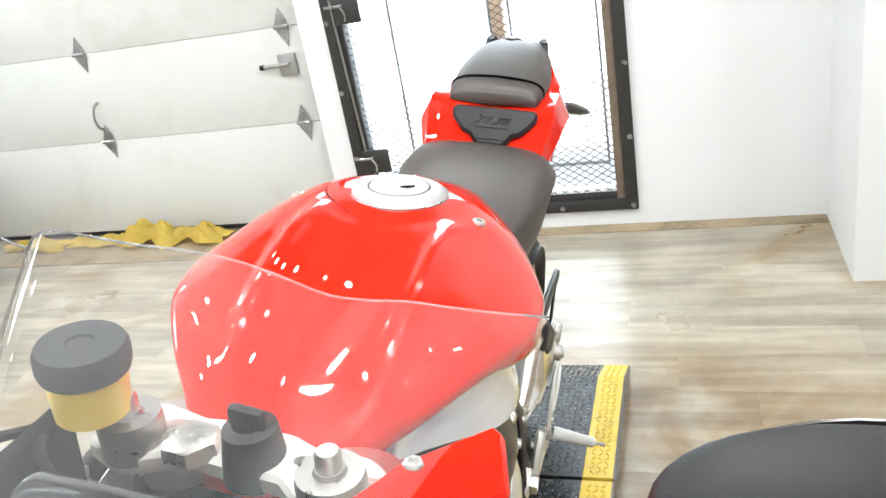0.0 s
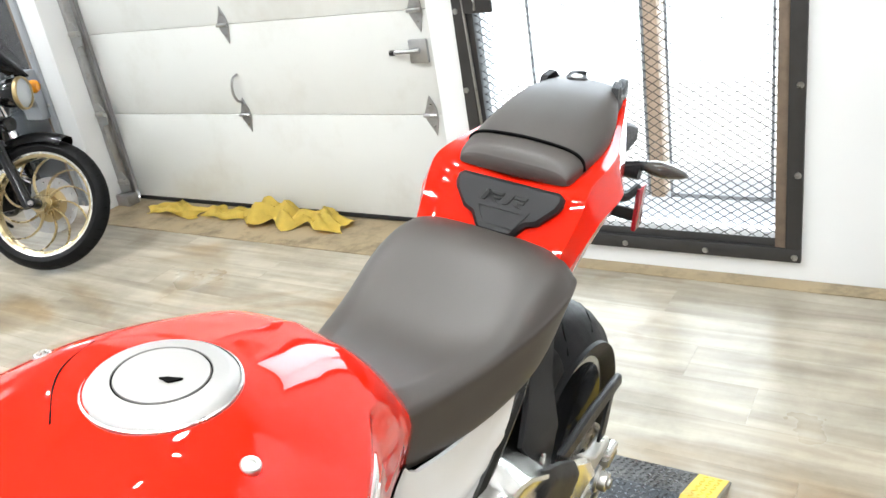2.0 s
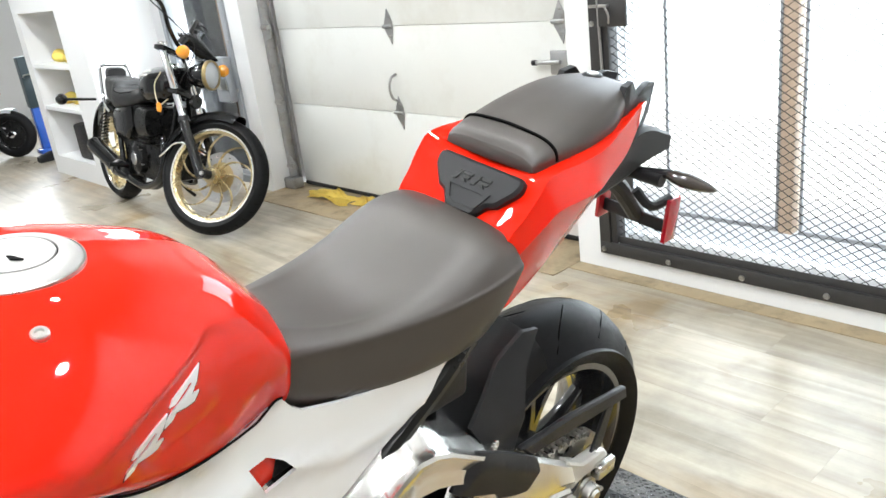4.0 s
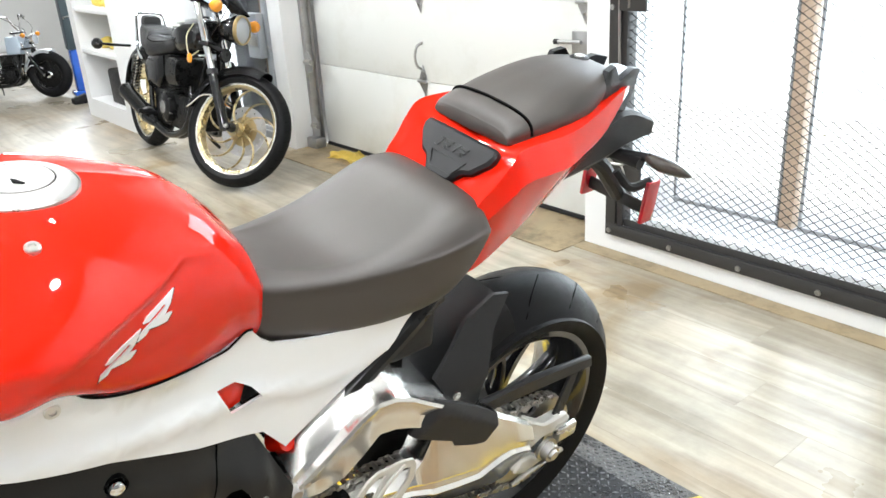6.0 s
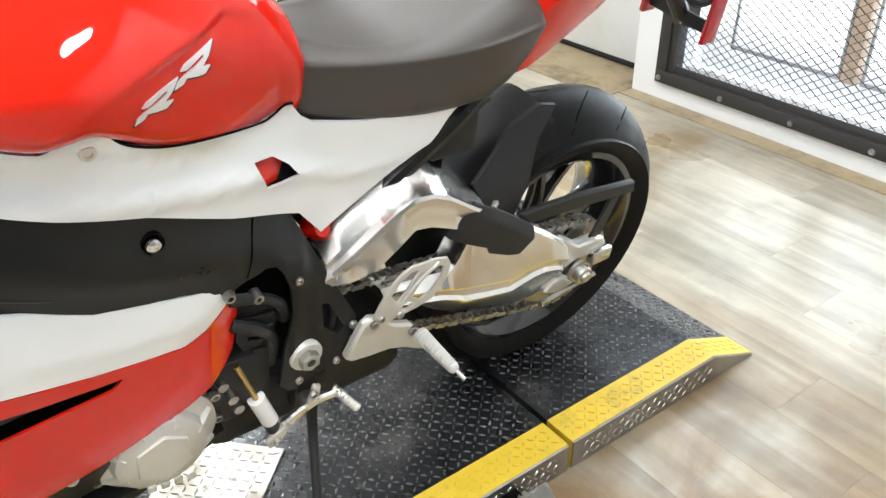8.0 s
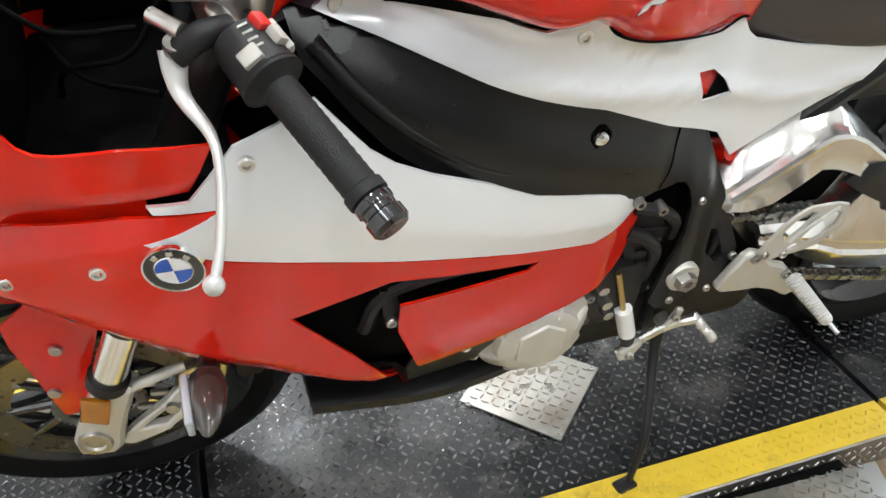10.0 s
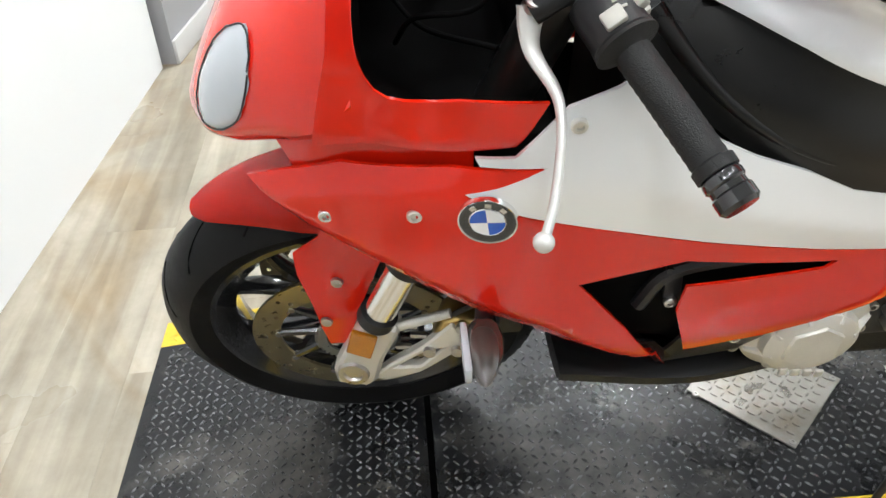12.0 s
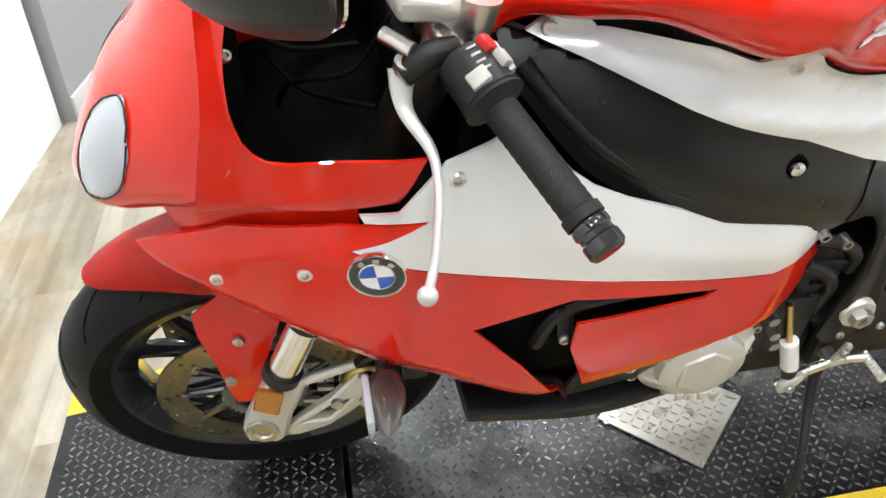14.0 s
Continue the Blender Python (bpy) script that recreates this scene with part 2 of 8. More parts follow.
nt.links.new(spr_.outputs[0], brown.inputs["Factor"])
nt.links.new(dirt.outputs["Result"], brown.inputs["A"])
# a scuffed brown patch where people step off the lift
near = nt.nodes.new("ShaderNodeVectorMath")
near.operation = "DISTANCE"
near.inputs[1].default_value = (0.62, 1.40, 0.0)
nt.links.new(geo.outputs["Position"], near.inputs[0])
nr_ = nt.nodes.new("ShaderNodeMapRange")
nr_.inputs["From Min"].default_value, nr_.inputs["From Max"].default_value = 0.85, 0.25
nt.links.new(near.outputs["Value"], nr_.inputs["Value"])
swirl = nt.nodes.new("ShaderNodeTexNoise")
swirl.inputs["Scale"].default_value, swirl.inputs["Detail"].default_value, swirl.inputs["Distortion"].default_value = 2.6, 8, 1.3
nt.links.new(geo.outputs["Position"], swirl.inputs["Vector"])
sw_ = nt.nodes.new("ShaderNodeMapRange")
sw_.inputs["From Min"].default_value, sw_.inputs["From Max"].default_value = 0.30, 0.60
nt.links.new(swirl.outputs["Fac"], sw_.inputs["Value"])
scf = nt.nodes.new("ShaderNodeMath")
scf.operation = "MULTIPLY"
nt.links.new(nr_.outputs[0], scf.inputs[0])
nt.links.new(sw_.outputs[0], scf.inputs[1])
scuff = nt.nodes.new("ShaderNodeMix")
scuff.data_type, scuff.blend_type = "RGBA", "MULTIPLY"
scuff.inputs["B"].default_value = (0.62, 0.44, 0.26, 1)
nt.links.new(scf.outputs[0], scuff.inputs["Factor"])
nt.links.new(brown.outputs["Result"], scuff.inputs["A"])
nt.links.new(scuff.outputs["Result"], pb.inputs["Base Color"])
rr_ = nt.nodes.new("ShaderNodeMapRange")
rr_.inputs["To Min"].default_value, rr_.inputs["To Max"].default_value = 0.20, 0.40
nt.links.new(st.outputs["Fac"], rr_.inputs["Value"])
nt.links.new(rr_.outputs[0], pb.inputs["Roughness"])
bpn = nt.nodes.new("ShaderNodeBump")
bpn.inputs["Strength"].default_value, bpn.inputs["Distance"].default_value = 0.12, 0.002
nt.links.new(gr.outputs["Fac"], bpn.inputs["Height"])
nt.links.new(bpn.outputs[0], pb.inputs["Normal"])

# ---- mesh helpers ----


def finish(bm, material, smooth=35):
    bmesh.ops.recalc_face_normals(bm, faces=bm.faces)
    me = bpy.data.meshes.new("mesh")
    bm.to_mesh(me)
    bm.free()
    me.materials.append(material)
    if smooth:
        me.shade_smooth()
        me.set_sharp_from_angle(angle=radians(smooth))
    if "moulded" in me.attributes:
        # moulded panels keep the true normals of their surface
        vn = np.zeros(3 * len(me.vertices))
        me.attributes["moulded"].data.foreach_get("vector", vn)
        vn = vn.reshape(-1, 3)
        me.normals_split_custom_set([tuple(vn[lp.vertex_index]) if abs(p.normal.x) > 0.55 and vn[lp.vertex_index, 0] * p.normal.x > 0 else (0.0, 0.0, 0.0) for p in me.polygons for lp in (me.loops[k] for k in p.loop_indices)])
        me.attributes.remove(me.attributes["moulded"])
    return me


def part(name, bm, material, parent=None, label="", smooth=35):
    ob = new(name, finish(bm, material, smooth))
    if parent is not None:
        ob.parent = parent
    if label:
        ob["label"] = label
    return ob


def thing(name, label, category, group="", kind="", m=None):
    ob = new(name)
    ob.empty_display_size = 0.05
    if m is not None:
        ob.matrix_world = m
    return tagged(ob, label, category, group, kind)


def solid(name, bm, material, label, category="", kind="", group="", smooth=35):
    return tagged(part(name, bm, material, None, "", smooth), label, category, group, kind)


def add_box(bm, lo, hi, bevel=0.0):
    lo, hi = Vector(lo), Vector(hi)
    r = bmesh.ops.create_cube(bm, size=1.0, matrix=Matrix.Translation((lo + hi) / 2) @ Matrix.Diagonal((*(hi - lo), 1)))
    if bevel:
        es = list({e for v in r["verts"] for e in v.link_edges})
        bmesh.ops.bevel(bm, geom=es, offset=bevel, segments=2, affect="EDGES", profile=0.5)
    return bm


def box(lo, hi, bevel=0.0):
    return add_box(bmesh.new(), lo, hi, bevel)


def add_rod(bm, a, b, r1, r2=None, n=16, caps=True):
    a, b = Vector(a), Vector(b)
    d = b - a
    m = Matrix.Translation((a + b) / 2) @ d.to_track_quat("Z", "Y").to_matrix().to_4x4()
    bmesh.ops.create_cone(bm, cap_ends=caps, segments=n, radius1=r1, radius2=r1 if r2 is None else r2, depth=d.length, matrix=m)
    return bm


def rod(a, b, r1, r2=None, n=16):
    return add_rod(bmesh.new(), a, b, r1, r2, n)


def spline(pts, n, closed=False):
    """A Catmull-Rom line of n points through pts."""
    P = np.array(pts, float)
    k = len(P)
    out = []
    for u in np.linspace(0, k if closed else k - 1, n, endpoint=not closed):
        i = min(int(u), k - 1 if closed else k - 2)
        f = u - i
        g = (lambda j: P[j % k]) if closed else (lambda j: P[min(max(j, 0), k - 1)])
        p0, p1, p2, p3 = g(i - 1), g(i), g(i + 1), g(i + 2)
        if not closed and i == 0:
            p0 = 2 * p1 - p2
        if not closed and i == k - 2:
            p3 = 2 * p2 - p1
        out.append(0.5 * (2 * p1 + (p2 - p0) * f + (2 * p0 - 5 * p1 + 4 * p2 - p3) * f * f + (3 * p1 - p0 - 3 * p2 + p3) * f**3))
    return np.array(out)


def grid_faces(bm, rows, close_ring=True, caps=True):
    vs = [[bm.verts.new(p) for p in row] for row in rows]
    n = len(vs[0])
    for a, b in zip(vs, vs[1:]):
        for i in range(n if close_ring else n - 1):
            bm.faces.new((a[i], a[(i + 1) % n], b[(i + 1) % n], b[i]))
    if caps and close_ring:
        bm.faces.new(vs[0])
        bm.faces.new(list(reversed(vs[-1])))
    return bm


def tube(pts, r, n=10, steps=24, taper=None, bm=None):
    """A round bar along a smooth line; taper: radius at the end."""
    bm = bm or bmesh.new()
    c = spline(pts, steps) if len(pts) > 2 else np.array(pts, float)
    rows, up = [], None
    for i, p in enumerate(c):
        d = Vector(c[min(i + 1, len(c) - 1)] - c[max(i - 1, 0)]).normalized()
        up = (Vector((0.3, 0.2, 0.93)) if up is None else up)
        s = d.cross(up).normalized()
        up = s.cross(d).normalized()
        rad = r + ((taper - r) * i / (len(c) - 1) if taper is not None else 0)
        rows.append([Vector(p) + rad * (math.cos(a) * s + math.sin(a) * up) for a in np.linspace(0, 2 * math.pi, n, endpoint=False)])
    return grid_faces(bm, rows)


def lathe(profile, m, n=48, closed=True, bm=None):
    """Turns (radius, height) points about the z axis of m."""
    bm = bm or bmesh.new()
    rows = [[m @ Vector((r * math.cos(a), r * math.sin(a), h)) for a in np.linspace(0, 2 * math.pi, n, endpoint=False)] for r, h in profile]
    if closed:
        rows.append(rows[0])
    vs = [[bm.verts.new(p) for p in row] for row in (rows[:-1] if closed else rows)]
    if closed:
        vs.append(vs[0])
    for a, b in zip(vs, vs[1:]):
        for i in range(n):
            bm.faces.new((a[i], a[(i + 1) % n], b[(i + 1) % n], b[i]))
    if not closed:
        for ring, (r, h) in ((vs[0], profile[0]), (vs[-1], profile[-1])):
            if r > 1e-6:
                bm.faces.new(ring)
    return bm


def loft(stations, rows=40, half=16, axis_x=0.0, bm=None, sharp=False):
    """A body that is even on both sides: stations of (y, [(x, z), ...]) from the top middle down to the bottom middle, all with as many points."""
    bm = bm or bmesh.new()
    k = len(stations[0][1])
    flat = [[y, *[v for p in prof for v in p]] for y, prof in stations]
    dense = spline(flat, rows) if len(flat) > 2 else np.array([np.array(flat[0]) + (np.array(flat[1]) - np.array(flat[0])) * f for f in np.linspace(0, 1, rows)])
    rings = []
    for row in dense:
        y, prof = row[0], row[1:].reshape(k, 2)
        if sharp:
            u = np.linspace(0, k - 1, 5 * (k - 1) + 1)
            h = np.stack([np.interp(u, range(k), prof[:, i]) for i in (0, 1)], 1)
        else:
            h = spline(prof, half)
        h[:, 0] = np.maximum(h[:, 0], 0)
        ring = [(axis_x + x, y, z) for x, z in h] + [(axis_x - x, y, z) for x, z in h[-2:0:-1]]
        rings.append(ring)
    return grid_faces(bm, rings)


def inside_dist(outline, p):
    a, b = outline, np.roll(outline, -1, 0)
    d = b - a
    f = np.clip(((p - a) * d).sum(1) / np.maximum((d * d).sum(1), 1e-12), 0, 1)
    return float(np.min(np.linalg.norm(a + f[:, None] * d - p, axis=1)))


def panel(outline, xf, thick=0.004, cell=0.02, roll=0.006, roll_w=0.012, holes=(), curve=0, bm=None):
    """A moulded side panel: an outline in (y, z), laid on the surface x = xf(y, z), with rolled edges. curve: points that smooth the outline."""
    bm0 = bmesh.new()
    loops = []
    for o in (outline, *holes):
        o = spline(o, curve, True) if curve else np.array(o, float)
        loops.append(o)
    def ring(o):
        vs = [bm0.verts.new((0, y, z)) for y, z in o]
        return [bm0.edges.new((vs[i], vs[(i + 1) % len(vs)])) for i in range(len(vs))]
    edges = [e for o in loops for e in ring(o)]
    bmesh.ops.triangle_fill(bm0, use_beauty=True, use_dissolve=False, edges=edges)
    lo, hi = loops[0].min(0), loops[0].max(0)
    for k in (0, 1):
        for c in np.arange(math.floor(lo[k] / cell) * cell, hi[k], cell):
            if c > lo[k] + 1e-4:
                no = (0, 1, 0) if k == 0 else (0, 0, 1)
                co = (0, c, 0) if k == 0 else (0, 0, c)
                bmesh.ops.bisect_plane(bm0, geom=bm0.verts[:] + bm0.edges[:] + bm0.faces[:], dist=1e-5, plane_co=co, plane_no=no)
    for v in bm0.verts:
        y, z = v.co.y, v.co.z
        d = min(inside_dist(o, np.array((y, z))) for o in loops)
        v.co.x = xf(y, z) - roll * max(0.0, 1 - d / roll_w) ** 2
    lay = bm0.verts.layers.float_vector.new("moulded")
    for v in bm0.verts:
        y, z, h = v.co.y, v.co.z, 0.006
        v[lay] = Vector((1, (xf(y - h, z) - xf(y + h, z)) / (2 * h), (xf(y, z - h) - xf(y, z + h)) / (2 * h))).normalized()
    # back skin and rim
    front = list(bm0.faces)
    rim = [e for e in bm0.edges if len(e.link_faces) == 1]
    copy = {v: bm0.verts.new((v.co.x - thick, v.co.y, v.co.z)) for v in list(bm0.verts)}
    for f in front:
        bm0.faces.new([copy[v] for v in reversed(f.verts)])
    for e in rim:
        a, b = e.verts
        bm0.faces.new((a, b, copy[b], copy[a]))
    if bm is None:
        return bm0
    me = bpy.data.meshes.new("tmp")
    bm0.to_mesh(me)
    bm0.free()
    bm.from_mesh(me)
    bpy.data.meshes.remove(me)
    return bm


def plate(outline, m, thick, bevel=0.0, holes=()):
    """A flat plate: an outline in the x, y of m, thick along its z (centred)."""
    bm = bmesh.new()
    edges = []
    for o in (outline, *holes):
        vs = [bm.verts.new((p[0], p[1], -thick / 2)) for p in o]
        edges += [bm.edges.new((vs[i], vs[(i + 1) % len(vs)])) for i in range(len(vs))]
    bmesh.ops.triangle_fill(bm, use_beauty=True, edges=edges)
    bmesh.ops.recalc_face_normals(bm, faces=bm.faces)
    r = bmesh.ops.extrude_face_region(bm, geom=bm.faces[:])
    bmesh.ops.translate(bm, verts=[v for v in r["geom"] if isinstance(v, bmesh.types.BMVert)], vec=(0, 0, thick))
    if bevel:
        es = [e for e in bm.edges if len(e.link_faces) == 2 and e.calc_face_angle(0) > 0.6]
        bmesh.ops.bevel(bm, geom=es, offset=bevel, segments=1, affect="EDGES")
    bmesh.ops.transform(bm, matrix=m, verts=bm.verts)
    return bm


SIDE = Matrix(((0, 0, 1, 0), (1, 0, 0, 0), (0, 1, 0, 0), (0, 0, 0, 1)))  # plate x, y, z -> bike y, z, x


def side_plate(outline, x, thick, bevel=0.0, holes=()):
    return plate(outline, Matrix.Translation((x, 0, 0)) @ SIDE, thick, bevel, holes)


def arc(c, r, a0, a1, n):
    return [(c[0] + r * math.cos(radians(a)), c[1] + r * math.sin(radians(a))) for a in np.linspace(a0, a1, n)]


def bolt(parent, p, r=0.007, h=0.004, material=None, n=(1, 0, 0), name="bolt"):
    """A flat hex-socket bolt head."""
    q = Vector(n).to_track_quat("Z", "Y").to_matrix().to_4x4()
    m = Matrix.Translation(p) @ q
    prof = [(0.0, h * 0.35), (r * 0.42, h * 0.35), (r * 0.5, h), (r * 0.85, h), (r, h * 0.6), (r, -0.002), (0.0, -0.002)]
    return part(name, lathe(prof, m, 14, False), material or STEEL, parent)

# ---- the room: floor, walls, ceiling ----
WEST, EAST, SOUTH, NORTH = -9.6, 4.2, -4.6, 3.02


def wall(name, lo, hi, material=WHITE, label="plain white painted wall"):
    return solid(name, box(lo, hi), material, label, "wall", "structure")


wall("wall_north", (-1.035, NORTH, 0), (-0.86, NORTH + 0.2, CEILING))
wall("wall_north_b", (0.275, NORTH, 0), (1.05, NORTH + 0.2, CEILING))
wall("wall_north_c", (-0.86, NORTH, 2.2), (0.275, NORTH + 0.2, CEILING))
wall("wall_north_d", (-0.86, NORTH, 0), (0.275, NORTH + 0.2, 0.10))
wall("wall_jog", (1.05, 2.45, 0), (EAST, NORTH + 0.2, CEILING))
wall("wall_over_garage", (-3.47, NORTH + 0.04, 2.12), (-1.035, NORTH + 0.2, CEILING))
wall("wall_post", (-3.63, 3.0, 0), (-3.47, 3.3, CEILING))
wall("wall_over_back_door", (-4.52, 3.0, 2.1), (-3.63, 3.2, CEILING))
# The unseen east and far south walls are dark to hold reflections and fill down.
DIM = mat("dimmed_unseen_wall", (0.20, 0.20, 0.21), 0.6, 0, 0.08, 2, 0.1, 90)
wall("wall_east", (EAST, SOUTH, 0), (EAST + 0.15, 2.45, CEILING), DIM, "unseen closing wall, kept dark grey to dim reflections")
wall("wall_south_far", (-1.86, SOUTH - 0.15, 0), (EAST, SOUTH, CEILING), DIM, "unseen closing wall, kept dark grey to dim reflections")
wall("wall_west", (WEST - 0.15, SOUTH, 0), (WEST, 4.2, CEILING))
wall("wall_far_north", (WEST, 4.05, 0), (-5.95, 4.2, CEILING))
wall("wall_recess", (-4.67, 3.0, 0), (-4.52, 3.3, CEILING))
# low white wall in front of the lift, set at a slight angle, with a grey run beyond its corner
fw = solid("wall_south", box((-1.78, -0.12, 0), (3.0, 0.0, CEILING)), WHITE, "smooth white painted wall close to the lift", "wall", "structure")
fw.matrix_world = pose(-0.0, -0.885, 0, 0, 0, -4.5)
gw = solid("wall_grey", box((-7.0, -0.16, 0), (0, 0, CEILING)), GREYWALL, "grey painted wall beyond the white corner", "wall", "structure")
gw.matrix_world = pose(-1.80, -0.70, 0, 0, 0, -8)
bb = solid("baseboard", box((-7.0, 0, 0), (0, 0.014, 0.09), 0.004), mat("pale_grey_trim", (0.55, 0.54, 0.53), 0.4, 0, 0.05, 5), "pale grey baseboard along the grey wall", "baseboard", "structure")
bb.matrix_world = pose(-1.80, -0.70, 0, 0, 0, -8)
# The ceiling is out of view; its grey weakens reflections on upper panels.
solid("ceiling", box((WEST, SOUTH, CEILING), (EAST, 4.2, CEILING + 0.1)), mat("dimmed_ceiling_paint", (0.42, 0.415, 0.405), 0.7, 0, 0.05, 3, 0.1, 60), "unseen matt ceiling, greyed to dim reflections, with small flush lamps", "ceiling", "structure")
for lx, ly in LAMPS:
    cl = thing("ceiling_lamp", "round flush ceiling lamp with a glowing diffuser", "ceiling lamp", "ceiling lamps")
    part("housing", lathe([(0.0, 0.0), (0.10, 0.0), (0.10, -0.03), (0.095, -0.035), (0.09, -0.03), (0.0, -0.028)], Matrix.Translation((lx, ly, CEILING)), 24, False), ENAMELWHITE, cl)
    part("diffuser", lathe([(0.0, -0.029), (0.089, -0.029), (0.082, -0.036), (0.0, -0.042)], Matrix.Translation((lx, ly, CEILING)), 24, False), BULB, cl)

# outside: bright ground and sky seen through the glazing
solid("backdrop", box((-6.0, 6.0, -0.5), (3.5, 6.05, 4.5)), OUTSIDE, "overexposed daylight outside the doors", "backdrop", "structure")
solid("backdrop_far", box((-11.0, 6.2, -0.5), (-6.0, 6.25, 4.5)), OUTSIDE, "overexposed daylight outside the far window", "backdrop", "structure")
solid("pavement", box((-1.6, 3.221, -0.058), (0.9, 4.05, -0.03), 0.01), mat("grey_concrete", (0.50, 0.51, 0.53), 0.8, 0, 0.2, 5, 0.2, 60), "grey concrete step outside the screened door", "step", "structure")
solid("ground", box((-14, 3.22, -0.12), (8, 40, -0.06)), mat("pale_concrete", (0.80, 0.80, 0.78), 0.8, 0, 0.1, 2, 0.2, 40), "pale concrete apron outside the doors", "ground", "structure")

# ---- threshold and worn strips by the garage door ----
BOARD = mat("worn_brown_board", (0.33, 0.255, 0.155), 0.6, 0, 0.35, 7, 0.25, 70, rough_vary=0.12, detail=9)
grime(BOARD, (0.13, 0.10, 0.06), 5.0, 0.48, 0.66, 0.8, 0.7)
solid("threshold", box((-3.47, 2.84, 0.0), (-1.036, 3.22, 0.005), 0.002), BOARD, "worn brown board under the garage door", "threshold", "structure")
solid("worn_strip", box((-1.034, 2.940, 0.0), (1.048, 3.018, 0.004), 0.001), BOARD, "dirty brown strip of floor along the wall", "floor strip", "structure")

# ---- garage door ----
gd = thing("garage_door", "closed off-white sectional garage door with galvanised hinges", "garage door", kind="structure")
GX0, GX1, GY = -3.40, -1.085, 3.20
for k, (z0, z1) in enumerate(((0.03, 0.5338), (0.5352, 0.9848), (0.9862, 1.4358), (1.4372, 1.8868), (1.8882, 2.30))):
    part("panel", box((GX0, GY, z0), (GX1, GY + 0.045, z1), 0.004), DOORPAINT, gd)
# unseen boards added to block daylight at the panel joints, open at one foot corner
part("backing", box((-3.47, GY + 0.05, 0.03), (-1.03, GY + 0.07, 2.3)), DOORPAINT, gd)
part("backing_foot", box((-3.22, GY + 0.05, -0.05), (-1.03, GY + 0.07, 0.03)), DOORPAINT, gd)
part("bottom_seal", box((GX0, GY - 0.004, 0.008), (GX1, GY + 0.04, 0.029), 0.004), PLASTIC, gd, "black rubber bottom seal")


def hinge(x, z, s=1.0):
    h = part("hinge", plate([(-0.034 * s, 0.012), (0.0, 0.088), (0.030 * s, 0.03), (0.034 * s, -0.012), (0.014 * s, -0.092), (-0.03 * s, -0.02)],
                            Matrix.Translation((x, GY - 0.004, z)) @ pose(0, 0, 0, 90, 0, 0), 0.005, 0.001), GALV, gd, "galvanised diamond hinge")
    part("knuckle", rod((x - 0.036 * s, GY - 0.012, z), (x + 0.036 * s, GY - 0.012, z), 0.009, n=10), GALV, h)
    for dz in (0.05, -0.05):
        bolt(h, (x + (0.004 if dz > 0 else 0.006), GY - 0.007, z + dz), 0.006, 0.004, STEEL, (0, -1, 0))


for hz in (0.535, 0.985, 1.436):
    for hx in (-2.33, -1.205):
        hinge(hx, hz)
hd = part("pull_handle", tube([(-2.325, GY - 0.004, 0.74), (-2.325, GY - 0.04, 0.725), (-2.34, GY - 0.045, 0.67), (-2.345, GY - 0.03, 0.62), (-2.345, GY - 0.004, 0.60)], 0.007, 8, 20), GALV, gd, "bent steel lift handle")
lk = part("slide_lock", box((-1.26, GY - 0.018, 0.765), (-1.17, GY, 0.865), 0.004), GALV, gd, "galvanised side latch")
part("latch_bar", rod((-1.345, GY - 0.026, 0.815), (-1.20, GY - 0.026, 0.82), 0.009, n=10), GALV, lk)
part("latch_tip", rod((-1.352, GY - 0.026, 0.815), (-1.33, GY - 0.026, 0.8155), 0.012, n=10), PLASTIC, lk)
# tracks and side seals
tr = thing("door_track", "galvanised vertical door track with brackets", "door track", "garage door tracks", "structure")
part("channel", box((-3.465, 3.125, 0.02), (-3.425, 3.185, 2.3), 0.006), GALV, tr)
part("flange", box((-3.425, 3.172, 0.02), (-3.395, 3.178, 2.3)), GALV, tr)
for z in (0.14, 0.55, 1.0, 1.5):
    b = part("bracket", plate([(-0.035, -0.07), (0.045, -0.05), (0.05, 0.02), (0.01, 0.075), (-0.035, 0.06)], Matrix.Translation((-3.40, 3.118, z)) @ pose(0, 0, 0, 90, 0, 0), 0.006, 0.001), GALV, tr)
    part("roller", rod((-3.42, 3.108, z + 0.01), (-3.35, 3.108, z + 0.01), 0.016, n=12), STEEL, b)
solid("track_foot", box((-3.47, 3.08, 0.0), (-3.36, 3.16, 0.07), 0.008), GALV, "galvanised foot bracket of the door track", "bracket")
solid("side_seal", box((-1.085, 3.15, 0.01), (-1.04, 3.20, 2.2), 0.006), GALV, "grey metal side track at the door's edge", "door track", "structure")

# ---- yellow rags on the threshold ----


def rag(cx, cy, w, d, h, seed):
    bm = bmesh.new()
    rng = random.Random(seed)
    ph = [rng.uniform(0, 6.28) for _ in range(6)]
    rows = []
    for j in range(15):
        v = j / 14 * 2 - 1
        row = []
        for i in range(23):
            u = i / 22 * 2 - 1
            edge = max(0.0, 1 - (abs(u) ** 2.4 + abs(v) ** 2.4) * 0.62)
            fold = 0.5 + 0.5 * math.sin(7 * u + ph[0] + 2.2 * math.sin(3 * v + ph[1])) * math.cos(4.5 * v + ph[2] + u)
            x = cx + w / 2 * u * (1 + 0.13 * math.sin(5 * v + ph[3]))
            y = cy + d / 2 * v * (1 + 0.22 * math.sin(6 * u + ph[4])) + 0.02 * math.sin(4 * u + ph[5])
            row.append((x, y, 0.009 + h * edge * (0.25 + 0.75 * fold)))
        rows.append(row)
    grid_faces(bm, rows, False, False)
    bmesh.ops.solidify(bm, geom=bm.faces[:], thickness=0.003)
    return solid("cleaning_rag", bm, RAG, "crumpled yellow cleaning rag on the threshold board", "rag", group="rags by the garage door", smooth=50)


